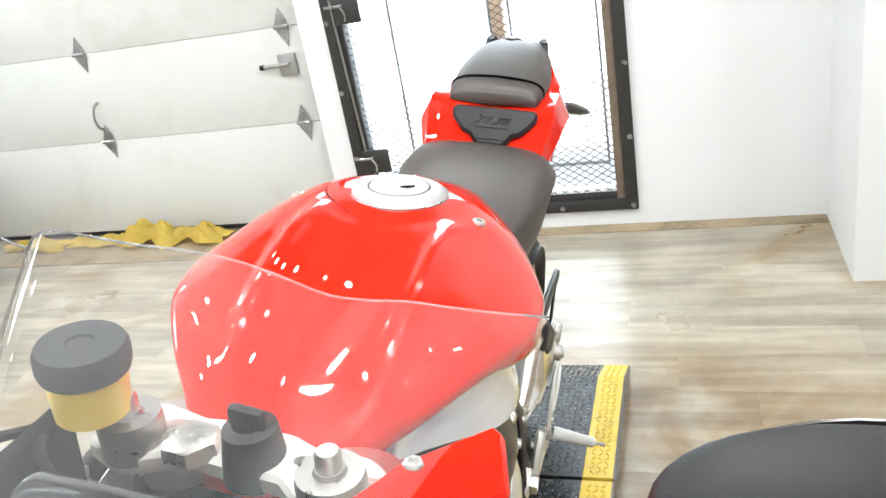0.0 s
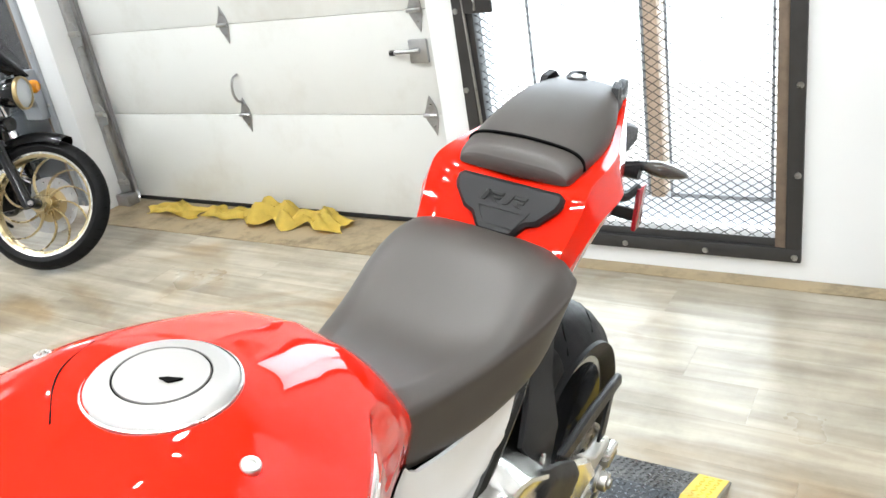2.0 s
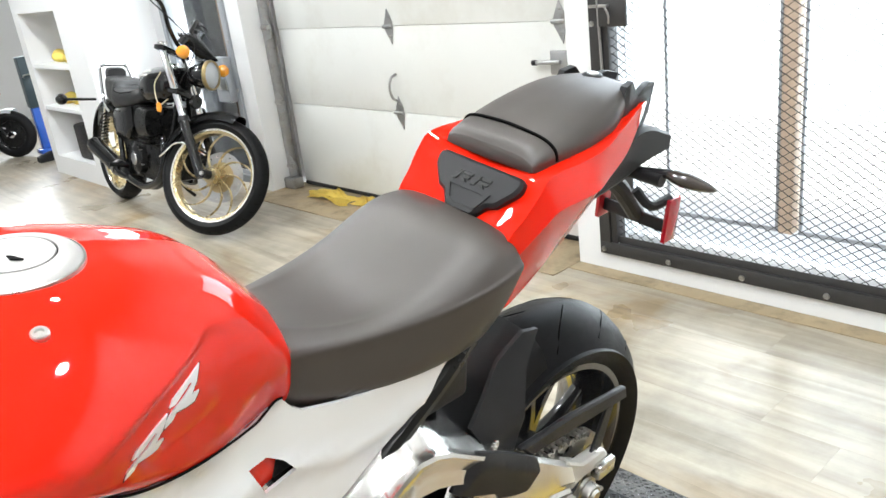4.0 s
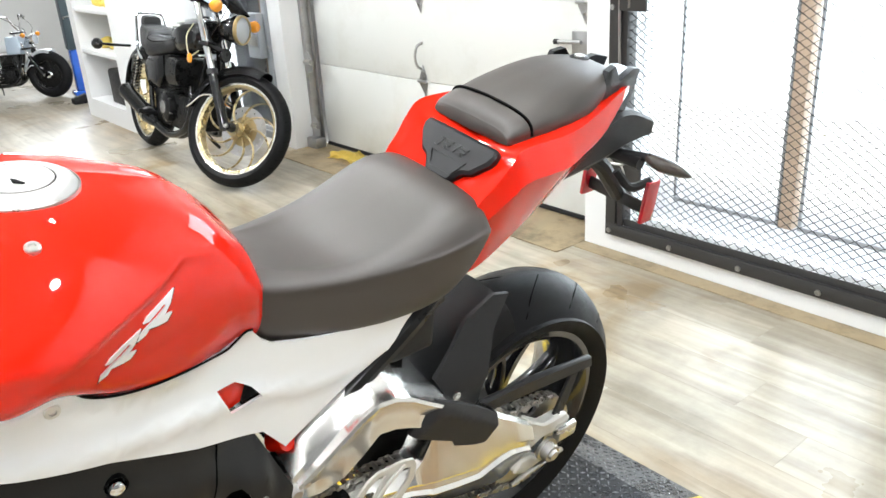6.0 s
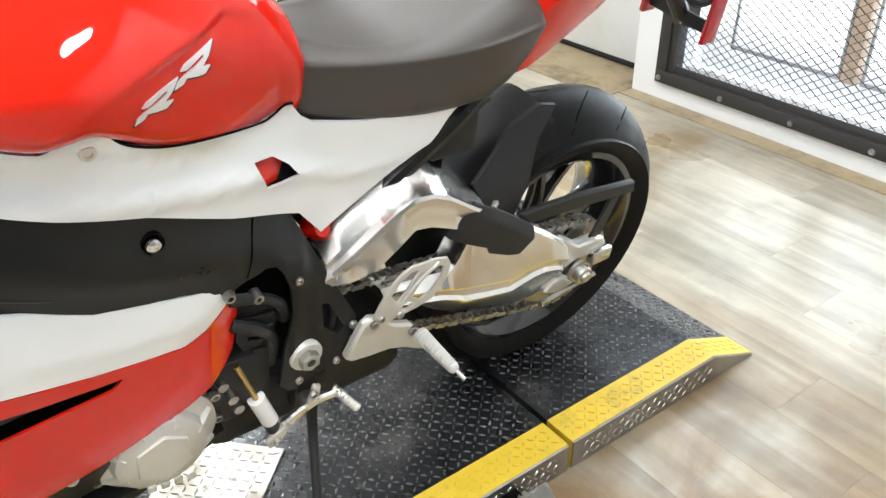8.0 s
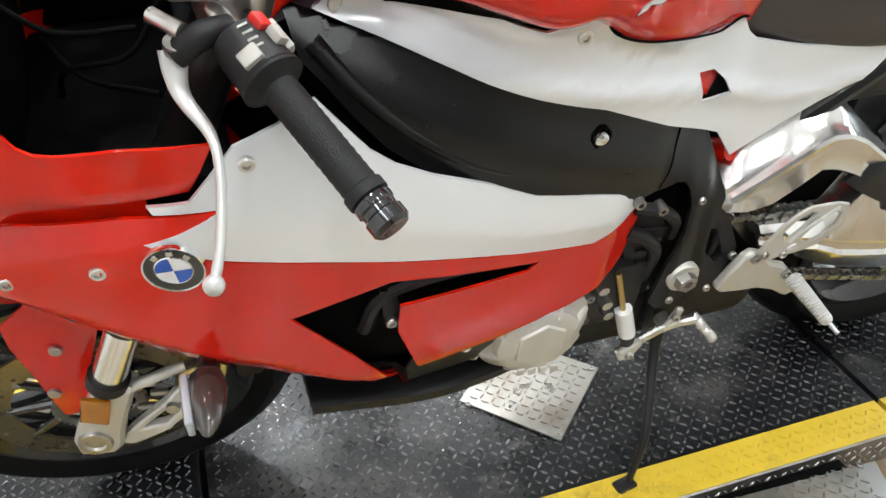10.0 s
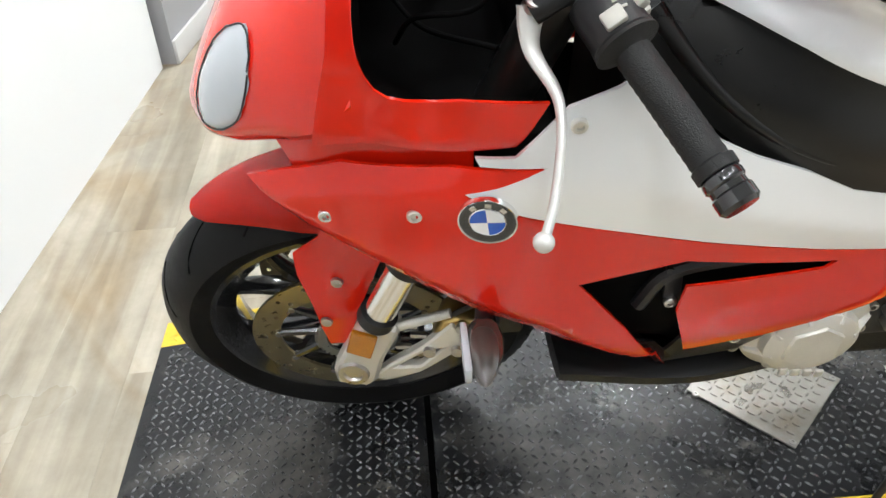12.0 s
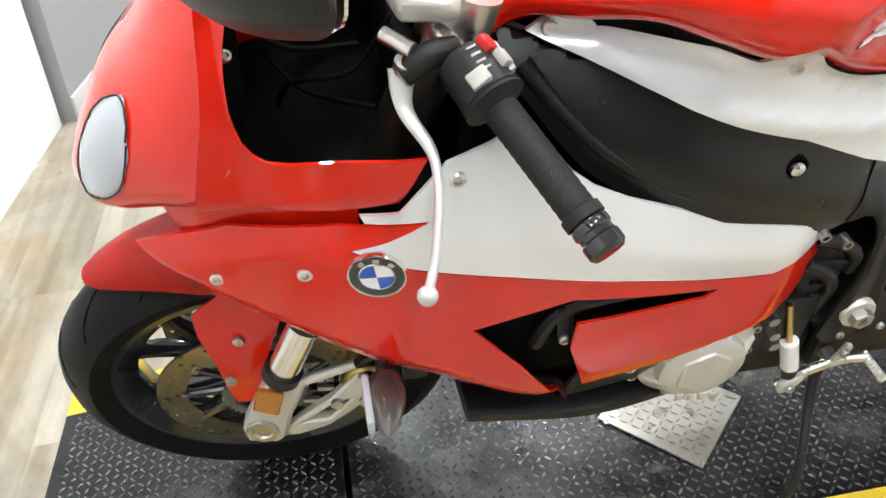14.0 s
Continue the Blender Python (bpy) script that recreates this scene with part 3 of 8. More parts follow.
rag(-2.92, 3.08, 0.42, 0.14, 0.06, 1)
rag(-2.55, 3.09, 0.34, 0.12, 0.05, 2)
rag(-2.18, 3.07, 0.36, 0.17, 0.14, 3)
rag(-1.88, 3.08, 0.34, 0.16, 0.10, 4)

# ---- screened door: iron frame, expanded metal, glass and a timber mullion ----


def expanded(x0, x1, z0, z1, y, w=0.047, h=0.0150, r=0.0014):
    """Expanded metal: zigzag strands, each touching its neighbours at the knots."""
    strands = []
    for k in range(int((z1 - z0) / h)):
        prev = None
        bm = bmesh.new()
        strands.append(bm)
        for i in range(int((x1 - x0) / w * 2) + 1):
            odd = (i + k) % 2
            z, yy = z0 + (k + odd) * h, y + (0.002 if odd else -0.002)
            x = x0 + i * w / 2
            cur = [bm.verts.new((x, yy - r, z - r)), bm.verts.new((x, yy + r, z - r * 0.6)), bm.verts.new((x, yy + r, z + r)), bm.verts.new((x, yy - r, z + r * 0.6))]
            if prev:
                for a in range(4):
                    bm.faces.new((prev[a], prev[(a + 1) % 4], cur[(a + 1) % 4], cur[a]))
            prev = cur
    return strands


MESHIRON = mat("weathered_mesh_iron", (0.03, 0.03, 0.03), 0.5, 0.2, 0.35, 16)


def screen_door(m, w, z0, z1, bolts, label, mesh=True, IRON=IRON):
    """An iron-framed security screen, its outer width w from x = 0."""
    d = thing("security_screen", label, "security screen", kind="structure", m=m)
    F = 0.05
    part("bottom_rail", box((0, -0.016, z0), (w, 0.004, z0 + F), 0.002), IRON, d)
    part("top_rail", box((0, -0.016, z1 - F), (w, 0.004, z1), 0.002), IRON, d)
    part("weld_flange", box((F + 0.03, 0.005, z0 + 0.01), (w - F - 0.036, 0.010, z0 + F + 0.028), 0.001), IRON, d)
    for x in (0, w - F):
        part("stile", box((x, -0.016, z0 + F), (x + F, 0.004, z1 - F), 0.002), IRON, d)
    part("jamb", box((w - F - 0.035, -0.008, z0 + F), (w - F - 0.001, 0.05, z1 - F), 0.002), mat("rusty_timber_edge", (0.17, 0.125, 0.09), 0.7, 0, 0.45, 22, 0.4, 90), d, "brown weathered inner jamb")
    part("jamb", box((F + 0.001, -0.008, z0 + F), (F + 0.030, 0.05, z1 - F), 0.002), IRON, d)
    if mesh:
        for strand in expanded(F + 0.01, w - F - 0.02, z0 + F - 0.01, z1 - F + 0.01, 0.012):
            part("strand", strand, MESHIRON, d, "", 0)
    for k in range(bolts):
        bolt(d, (0.02 + k * (w - 0.04) / (bolts - 1), -0.016, z0 + 0.02), 0.011, 0.007, STEEL, (0, -1, 0))
    n = int((z1 - z0) / 0.30)
    for k in range(1, n + 1):
        for x in (0.015, w - 0.015):
            bolt(d, (x, -0.016, z0 + 0.02 + k * 0.30), 0.011, 0.007, STEEL, (0, -1, 0))
    return d


sd = screen_door(Matrix.Translation((-0.91, NORTH - 0.002, 0)), 1.235, 0.075, 2.16, 5, "black iron security screen with expanded metal over a glazed door")
for z in (0.37, 1.03):
    h = part("lock_bracket", box((0.055, -0.03, z - 0.045), (0.175, -0.016, z + 0.06), 0.003), IRON, sd, "black welded latch plate")
    part("staple", tube([(0.04, -0.03, z + 0.03), (0.04, -0.055, z + 0.032), (0.10, -0.055, z + 0.032), (0.10, -0.03, z + 0.03)], 0.006, 8, 18), STEEL, h)
    part("shackle", tube([(0.10, -0.05, z + 0.03), (0.12, -0.056, z + 0.0), (0.115, -0.05, z - 0.03)], 0.004, 8, 12), STEEL, h)
part("slide_bar", rod((0.072, -0.024, 0.40), (0.050, -0.024, 1.10), 0.0055, n=10), STEEL, sd, "thin steel slide bar")
GASKET = mat("grey_gasket_rubber", (0.38, 0.40, 0.43), 0.6, 0, 0.3, 12, 0.2, 200)
gz = thing("glazed_door", "white framed glazed door behind the screen", "glazed door", kind="structure")
part("glass", box((-0.86, 3.155, 0.125), (0.274, 3.161, 2.14)), PANE, gz)
gz.children[0].visible_shadow = False
part("mullion", box((-0.222, 3.12, 0.24), (-0.172, 3.20, 2.14), 0.004), WOODTRIM, gz, "raw timber mullion")
part("bottom_rail", box((-0.86, 3.13, 0.10), (0.274, 3.19, 0.125), 0.004), ENAMELWHITE, gz)
part("top_rail", box((-0.86, 3.13, 2.14), (0.274, 3.19, 2.2), 0.004), ENAMELWHITE, gz)
for x0, x1 in ((-0.664, -0.223), (-0.148, 0.214)):
    # dark rubber gasket round each pane
    part("gasket", box((x0, 3.118, 0.246), (x1, 3.130, 0.262), 0.002), GASKET, gz, "grey rubber gasket")
    for x in (x0, x1 - 0.010):
        part("gasket", box((x, 3.118, 0.263), (x + 0.010, 3.130, 2.13), 0.002), GASKET, gz, "grey rubber gasket")

# ---- back door behind the parked cruiser ----
BACKFRAME = mat("grey_door_frame_paint", (0.30, 0.32, 0.34), 0.45, 0, 0.15, 10, 0.1, 200)
bd = screen_door(Matrix.Translation((-4.52, 2.998, 0)), 0.89, 0.03, 2.09, 4, "slim grey framed glazed back door letting in daylight", False, BACKFRAME)
lb = part("lock_box", box((0.70, -0.07, 0.58), (0.86, -0.016, 0.86), 0.006), BACKFRAME, bd, "grey lock box with a steel plate")
part("key_plate", box((0.74, -0.076, 0.66), (0.85, -0.07, 0.73), 0.002), STEEL, lb)
bg = thing("back_door_glass", "clear glazing in the back door", "glazing", kind="structure")
part("pane", box((-4.5, 3.13, 0.05), (-3.64, 3.136, 2.1)), PANE, bg)
bg.children[0].visible_shadow = False

# ---- white niche wall with shelves ----
nw = thing("niche_wall", "white built-in wall unit with open niches and a few supplies", "wall unit", kind="structure")
NX0, NX1, NY = -5.95, -4.60, 2.46
part("side", box((NX0, NY, 0), (NX0 + 0.12, NY + 0.5, CEILING)), WHITE, nw)
part("body", box((-5.02, NY, 0), (NX1, NY + 0.5, CEILING)), WHITE, nw)
part("back_panel", box((NX0 + 0.12, NY + 0.44, 0), (-5.02, NY + 0.5, CEILING)), WHITE, nw)
part("plinth", box((NX0 + 0.12, NY, 0), (-5.02, NY + 0.44, 0.15)), WHITE, nw)
part("lintel", box((NX0 + 0.12, NY, 1.25), (-5.02, NY + 0.44, CEILING)), WHITE, nw)
for z in (0.52, 0.84):
    part("shelf", box((NX0 + 0.12, NY + 0.01, z), (-5.02, NY + 0.44, z + 0.03), 0.003), WHITE, nw)
for k, (x, z, s) in enumerate(((-5.66, 0.55, 0.06), (-5.45, 0.55, 0.05), (-5.62, 0.87, 0.06), (-5.44, 0.87, 0.045))):
    bm = bmesh.new()
    bmesh.ops.create_icosphere(bm, subdivisions=3, radius=s)
    for v in bm.verts:
        v.co.z = max(-0.6 * s, v.co.z * 0.8 + 0.25 * s * math.sin(31 * v.co.x + k) * math.cos(27 * v.co.y))
        v.co.x *= 1.3
    bmesh.ops.translate(bm, verts=bm.verts, vec=(x, NY + 0.16, z + 0.6 * s))
    solid("folded_cloth", bm, RAG, "bundled yellow cloth on a white shelf", "cloth", group="cloths on the shelves", smooth=50)
bm = rod((-5.25, NY + 0.15, 0.87), (-5.25, NY + 0.15, 1.02), 0.035, 0.03, 14)
add_rod(bm, (-5.25, NY + 0.15, 1.02), (-5.25, NY + 0.15, 1.08), 0.012, 0.010, 10)
solid("spray_bottle", bm, mat("orange_plastic", (0.75, 0.12, 0.03), 0.35), "small orange and white spray bottle on a shelf", "bottle")
solid("storage_bin", box((-5.45, NY + 0.05, 0.15), (-5.15, NY + 0.38, 0.42), 0.02), PLASTIC, "black plastic storage bin in the lowest niche", "bin")

# ---- floor planks ----
far_ = box((WEST, SOUTH, -0.06), (EAST, 3.21, -0.004))
add_box(far_, (WEST, 3.2101, -0.06), (-5.95, 4.2, -0.004))
fl = solid("floor", far_, mat("plank_gap", (0.24, 0.20, 0.15), 0.8, 0, 0.2, 10), "pale oak-look vinyl plank floor with worn patches", "floor", "structure")
PW, PL = 0.178, 1.22
plank_mesh = finish(box((0, 0, -0.004), (PL - 0.0003, PW - 0.0003, 0.0), 0.0003), PLANK, 0)
rest = []
row = 0
y = SOUTH
while y < 4.2:
    shift = (row * 0.437 + 0.13 * (row % 3)) % 1.0 * PL
    x = WEST - shift
    while x < EAST:
        if -2.9 < x < 2.0 and -1.2 < y < 3.1:
            ob = new("plank", plank_mesh)
            ob.parent = fl
            ob.location = (x, y, 0)
        else:
            rest.append((x, y))
        x += PL
    y += PW
    row += 1
bm = bmesh.new()
for x, y in rest:
    x0, x1 = max(x, WEST), min(x + PL - 0.0006, EAST)
    y1 = min(y + PW - 0.0006, 4.05 if x < -6.0 else 3.2)
    if x1 - x0 < 0.02 or y1 - y < 0.02:
        continue
    vs = [bm.verts.new(p) for p in ((x0, y, 0), (x1, y, 0), (x1, y1, 0), (x0, y1, 0))]
    bm.faces.new(vs)
ob = part("planks_beyond", bm, PLANK, fl, "", 0)
ob["kind"] = "stuff"

# ---- low tread-plate lift ----
LZ, LX, YEL = 0.072, 0.342, 0.078
LEFT_IN, RIGHT_IN = LX - YEL, -0.285
lift = thing("motorcycle_lift", "low black tread-plate motorcycle lift with yellow edges", "motorcycle lift")


def lug_grid(bm, x0, x1, y0, y1, zf, p=0.0168):
    """Raised tread lugs, every second one turned a quarter."""
    i0, j0 = math.ceil(x0 / p), math.ceil(y0 / p)
    L, W, H = 0.0088, 0.0024, 0.0024
    for i in range(i0, int(math.floor(x1 / p)) + 1):
        for j in range(j0, int(math.floor(y1 / p)) + 1):
            cx, cy = i * p, j * p
            a = radians(45 if (i + j) % 2 else 135)
            c, s = math.cos(a), math.sin(a)
            def at(u, v, h):
                x, y = cx + u * c - v * s, cy + u * s + v * c
                return bm.verts.new((x, y, zf(y) + h))
            base = [at(u, v, -0.0004) for u, v in ((-L, 0), (-L * 0.4, -W), (L * 0.4, -W), (L, 0), (L * 0.4, W), (-L * 0.4, W))]
            top = [at(u, v, H) for u, v in ((-L * 0.55, 0), (-L * 0.25, -W * 0.45), (L * 0.25, -W * 0.45), (L * 0.55, 0), (L * 0.25, W * 0.45), (-L * 0.25, W * 0.45))]
            bm.faces.new(top).material_index = 1
            for k in range(6):
                bm.faces.new((base[k], base[(k + 1) % 6], top[(k + 1) % 6], top[k])).material_index = 1


def deck_z(y):
    if y > 1.775:
        return LZ - (y - 1.775) / 0.155 * (LZ - 0.006)
    if y < 0.11:
        return 0.006 + (y + 0.45) / 0.56 * (LZ - 0.006)
    return LZ


def tread(name, x0, x1, y0, y1, material, label=""):
    bm = bmesh.new()
    ys = sorted({y0, y1, *[y for y in (1.775,) if y0 < y < y1]})
    rows = []
    for y in ys:
        z = deck_z(y)
        rows.append([(x0, y, 0.002), (x0, y, z), (x1, y, z), (x1, y, 0.002)])
    grid_faces(bm, rows)
    lug_grid(bm, x0 + 0.012, x1 - 0.012, y0 + 0.014, y1 - 0.014, deck_z)
    ob = part(name, bm, material, lift, label, 0)
    ob.data.materials.append(WORNLUG if material == BLACKPLATE else material)
    return ob


GAP = 0.006
for y0, y1 in ((-0.45, 0.11 - GAP), (0.11 + GAP, 1.335 - GAP), (1.335 + GAP, 1.93)):
    tread("deck_plate", RIGHT_IN, LEFT_IN, y0, y1, BLACKPLATE)
    tread("edge_plate", LEFT_IN + 0.001, LX - 0.004, y0, y1, YELLOWPAINT, "worn yellow painted edge")
    tread("edge_plate", RIGHT_IN - YEL, RIGHT_IN - 0.001, y0, y1, YELLOWPAINT, "worn yellow painted edge")
    # bare side skirt
    bm = bmesh.new()
    ys = sorted({y0, y1, *[y for y in (1.775,) if y0 < y < y1]})
    grid_faces(bm, [[(LX - 0.0035, y, 0.001), (LX - 0.0035, y, deck_z(y) - 0.001), (LX, y, deck_z(y) - 0.003), (LX, y, 0.001)] for y in ys])
    lugs = bmesh.new()
    lug_grid(lugs, 0.014, LZ - 0.012, y0 + 0.02, min(y1, 1.80) - 0.02, lambda y: 0.0)
    bmesh.ops.transform(lugs, matrix=Matrix(((0, 0, 1, LX), (0, 1, 0, 0), (1, 0, 0, 0), (0, 0, 0, 1))), verts=lugs.verts)
    me = bpy.data.meshes.new("tmp")
    lugs.to_mesh(me)
    lugs.free()
    bm.from_mesh(me)
    part("side_skirt", bm, RAWPLATE, lift, "bare metal side skirt", 0)
part("frame_core", box((RIGHT_IN - YEL + 0.01, 0.05, 0.0), (LX - 0.01, 1.7, 0.05)), VOID, lift)
# bare diamond cover plate let into the deck
rh = part("cover_plate", plate([(0.015, 0.588), (0.166, 0.728), (0.02, 0.878), (-0.13, 0.735)], Matrix.Translation((0, 0, LZ + 0.0035)), 0.004, 0.001), RAWPLATE, lift, "bare square cover plate set diagonally", 0)
bm = bmesh.new()
for i in range(-9, 10):
    for j in range(-9, 10):
        u, v = i * 0.0168, j * 0.0168
        if abs(u - 0) + abs(v) < 0.118:
            b2 = bmesh.new()
            lug_grid(b2, -0.001, 0.001, -0.001, 0.001, lambda y: 0.0)
            bmesh.ops.transform(b2, matrix=pose(0.0175 + u, 0.733 + v, LZ + 0.0055, 0, 0, 90 * ((i + j) % 2)), verts=b2.verts)
            me = bpy.data.meshes.new("tmp")
            b2.to_mesh(me)
            b2.free()
            bm.from_mesh(me)
part("tread", bm, RAWPLATE, rh, "", 0)
for p in ((0.03, 0.60), (0.155, 0.728), (0.02, 0.862)):
    bolt(rh, (*p, LZ + 0.0055), 0.006, 0.003, STEEL, (0, 0, 1))
# round-cornered bare side wing bolted to the edge
wing = [(LX + 0.002, 0.60), *[(LX + 0.002 + 0.16 * math.sin(radians(a)), 1.245 - 0.16 + 0.16 * math.cos(radians(a))) for a in range(10, 91, 16)], (LX + 0.162, 0.60)]
wg = part("side_wing", plate(wing, Matrix.Translation((0, 0, 0.052)), 0.006, 0.001), RAWPLATE, lift, "bare tread-plate side wing with rounded corner", 0)
bm = bmesh.new()
lug_grid(bm, LX + 0.016, LX + 0.15, 0.62, 1.20, lambda y: 0.055)
part("tread", bm, RAWPLATE, wg, "", 0)
for p in ((LX + 0.03, 1.21), (LX + 0.025, 0.965)):
    bolt(wg, (*p, 0.055), 0.007, 0.003, STEEL, (0, 0, 1))
part("wing_leg", box((LX + 0.003, 0.62, 0.0), (LX + 0.02, 1.19, 0.049)), VOID, lift)

# ---- the sport motorcycle: built upright, x to its own left, y to the rear, then leaned on its stand ----
LEAN = 11.3
bike = thing("sport_motorcycle", "red, silver and black sport motorcycle on its side stand", "motorcycle", m=Matrix.Translation((0, 0, 0.07)) @ pose(0, 0, 0, 0, LEAN, 0))
CX = -0.006


def sm(x, xs, ys):
    """Smooth line through knots."""
    x = min(max(x, xs[0]), xs[-1])
    i = max(0, min(len(xs) - 2, int(np.searchsorted(xs, x)) - 1))
    f = (x - xs[i]) / (xs[i + 1] - xs[i])
    n, h = len(xs), xs[i + 1] - xs[i]

    def slope(j):
        a, b = max(j - 1, 0), min(j + 1, n - 1)
        return (ys[b] - ys[a]) / (xs[b] - xs[a])
    return ys[i] * (1 + 2 * f) * (1 - f) ** 2 + slope(i) * h * f * (1 - f) ** 2 + ys[i + 1] * f * f * (3 - 2 * f) + slope(i + 1) * h * f * f * (f - 1)


def fair_x(y, z):
    """Half-width of the front fairing."""
    b = sm(y, (-0.13, -0.08, 0.01, 0.11, 0.2, 0.35, 0.5, 0.67, 0.76), (0.055, 0.09, 0.15, 0.197, 0.222, 0.222, 0.212, 0.19, 0.165))
    b -= 1.9 * max(0.0, 0.5 - z) ** 2
    # the upper face leans in above a crisp shoulder line
    d = z - sm(y, (-0.08, 0.034, 0.147, 0.25, 0.344, 0.424, 0.525, 0.625, 0.76), (0.655, 0.712, 0.738, 0.752, 0.738, 0.702, 0.662, 0.630, 0.606))
    b -= 0.17 * (d + math.sqrt(d * d + 0.00003))
    # the foot of the panel turns under
    low = sm(y, (-0.08, 0.07, 0.24, 0.36, 0.43), (0.66, 0.615, 0.535, 0.44, 0.41))
    b -= 0.55 * max(0.0, low + 0.012 - z) * (1 if y < 0.42 else 0)
    # the tail end turns in towards the frame
    b -= 0.25 * max(0.0, y - 0.70)
    return b


KY = (0.33, 0.42, 0.52, 0.62, 0.75, 0.87, 0.95, 1.13)


def side_x(y, z):
    """Half-width along the frame and the tank's side covers."""
    hi = sm(y, KY, (0.085, 0.110, 0.160, 0.160, 0.120, 0.080, 0.09, 0.12))
    mid = sm(y, KY, (0.19, 0.203, 0.205, 0.195, 0.168, 0.128, 0.125, 0.12))
    lo = sm(y, KY, (0.17, 0.19, 0.20, 0.195, 0.182, 0.17, 0.165, 0.15))
    u = (z - 0.65) / 0.25
    return mid + (hi - lo) / 2 * u + (hi + lo - 2 * mid) / 2 * u * u


def both(name, make, material, label="", mirror_label=None):
    """A part on the left and its twin on the right."""
    left = part(name, make(), material, bike, label)
    bm = make()
    bmesh.ops.scale(bm, vec=(-1, 1, 1), verts=bm.verts)
    bmesh.ops.translate(bm, verts=bm.verts, vec=(2 * CX, 0, 0))
    bmesh.ops.reverse_faces(bm, faces=bm.faces)
    lay = bm.verts.layers.float_vector.get("moulded")
    if lay:
        for v in bm.verts:
            v[lay] = Vector((-v[lay].x, v[lay].y, v[lay].z))
    part(name, bm, material, bike, label)
    return left


# --- steering: front wheel, fork and bars are turned a little to the right
TAN = math.tan(radians(24))
AXIS = Vector((0, math.sin(radians(24)), math.cos(radians(24))))
PIV = Vector((CX, 0.30, 0.90))
STEER = Matrix.Translation(PIV) @ Matrix.Rotation(radians(-10), 4, AXIS) @ Matrix.Translation(-PIV)
UNSTEER = STEER.inverted()
FLIP = STEER @ Matrix.Translation((CX, 0, 0)) @ Matrix.Diagonal((-1, 1, 1, 1)) @ Matrix.Translation((-CX, 0, 0)) @ UNSTEER


WHEEL_C = Vector((-0.035, 0.011, 0.287))
WHEEL = Matrix.Translation(WHEEL_C) @ Matrix.Rotation(radians(5.5), 4, "Y") @ Matrix.Rotation(radians(-2), 4, "Z") @ Matrix.Translation((-CX, -0.022, -0.288))


def wpart(name, bm, material, label="", parent=None, smooth=35):
    bmesh.ops.transform(bm, matrix=WHEEL, verts=bm.verts)
    return part(name, bm, material, parent or bike, label, smooth)


def fpart(name, bm, material, label="", parent=None, smooth=35):
    bmesh.ops.transform(bm, matrix=STEER, verts=bm.verts)
    return part(name, bm, material, parent or bike, label, smooth)


def flipped(bm):
    bmesh.ops.transform(bm, matrix=FLIP, verts=bm.verts)
    bmesh.ops.reverse_faces(bm, faces=bm.faces)
    return bm


# --- wheels


def tyre_profile(r, w, rim):
    h = w / 2
    out = [(rim + 0.004, -h * 0.74), (rim + 0.018, -h * 0.9), (rim + (r - rim) * 0.42, -h), (r - 0.036 * w / 0.12, -h * 0.92), (r - 0.018 * w / 0.12, -h * 0.7), (r - 0.006 * w / 0.12, -h * 0.4), (r, -h * 0.1)]
    out += [(a, -b) for a, b in reversed(out)]
    ins = [(rim + 0.004, h * 0.6), (rim + 0.03, h * 0.5), (rim + 0.03, -h * 0.5), (rim + 0.004, -h * 0.6)]
    return out + ins


def crown(r, w, h):
    """The tyre's radius at h from its middle."""
    k = w / 0.12
    return float(np.interp(abs(h) / (w / 2), (0, 0.1, 0.4, 0.7, 0.92, 1.0), (r, r, r - 0.006 * k, r - 0.018 * k, r - 0.036 * k, r - 0.05 * k)))


def rim_profile(R, w):
    h = w / 2
    return [(R - 0.002, -h), (R + 0.010, -h), (R + 0.012, -h + 0.006), (R - 0.004, -h + 0.012), (R - 0.012, -h * 0.5), (R - 0.022, 0), (R - 0.012, h * 0.5), (R - 0.004, h - 0.012), (R + 0.012, h - 0.006), (R + 0.010, h), (R - 0.002, h), (R - 0.016, h - 0.012), (R - 0.030, h * 0.45), (R - 0.034, 0), (R - 0.030, -h * 0.45), (R - 0.016, -h + 0.012)]


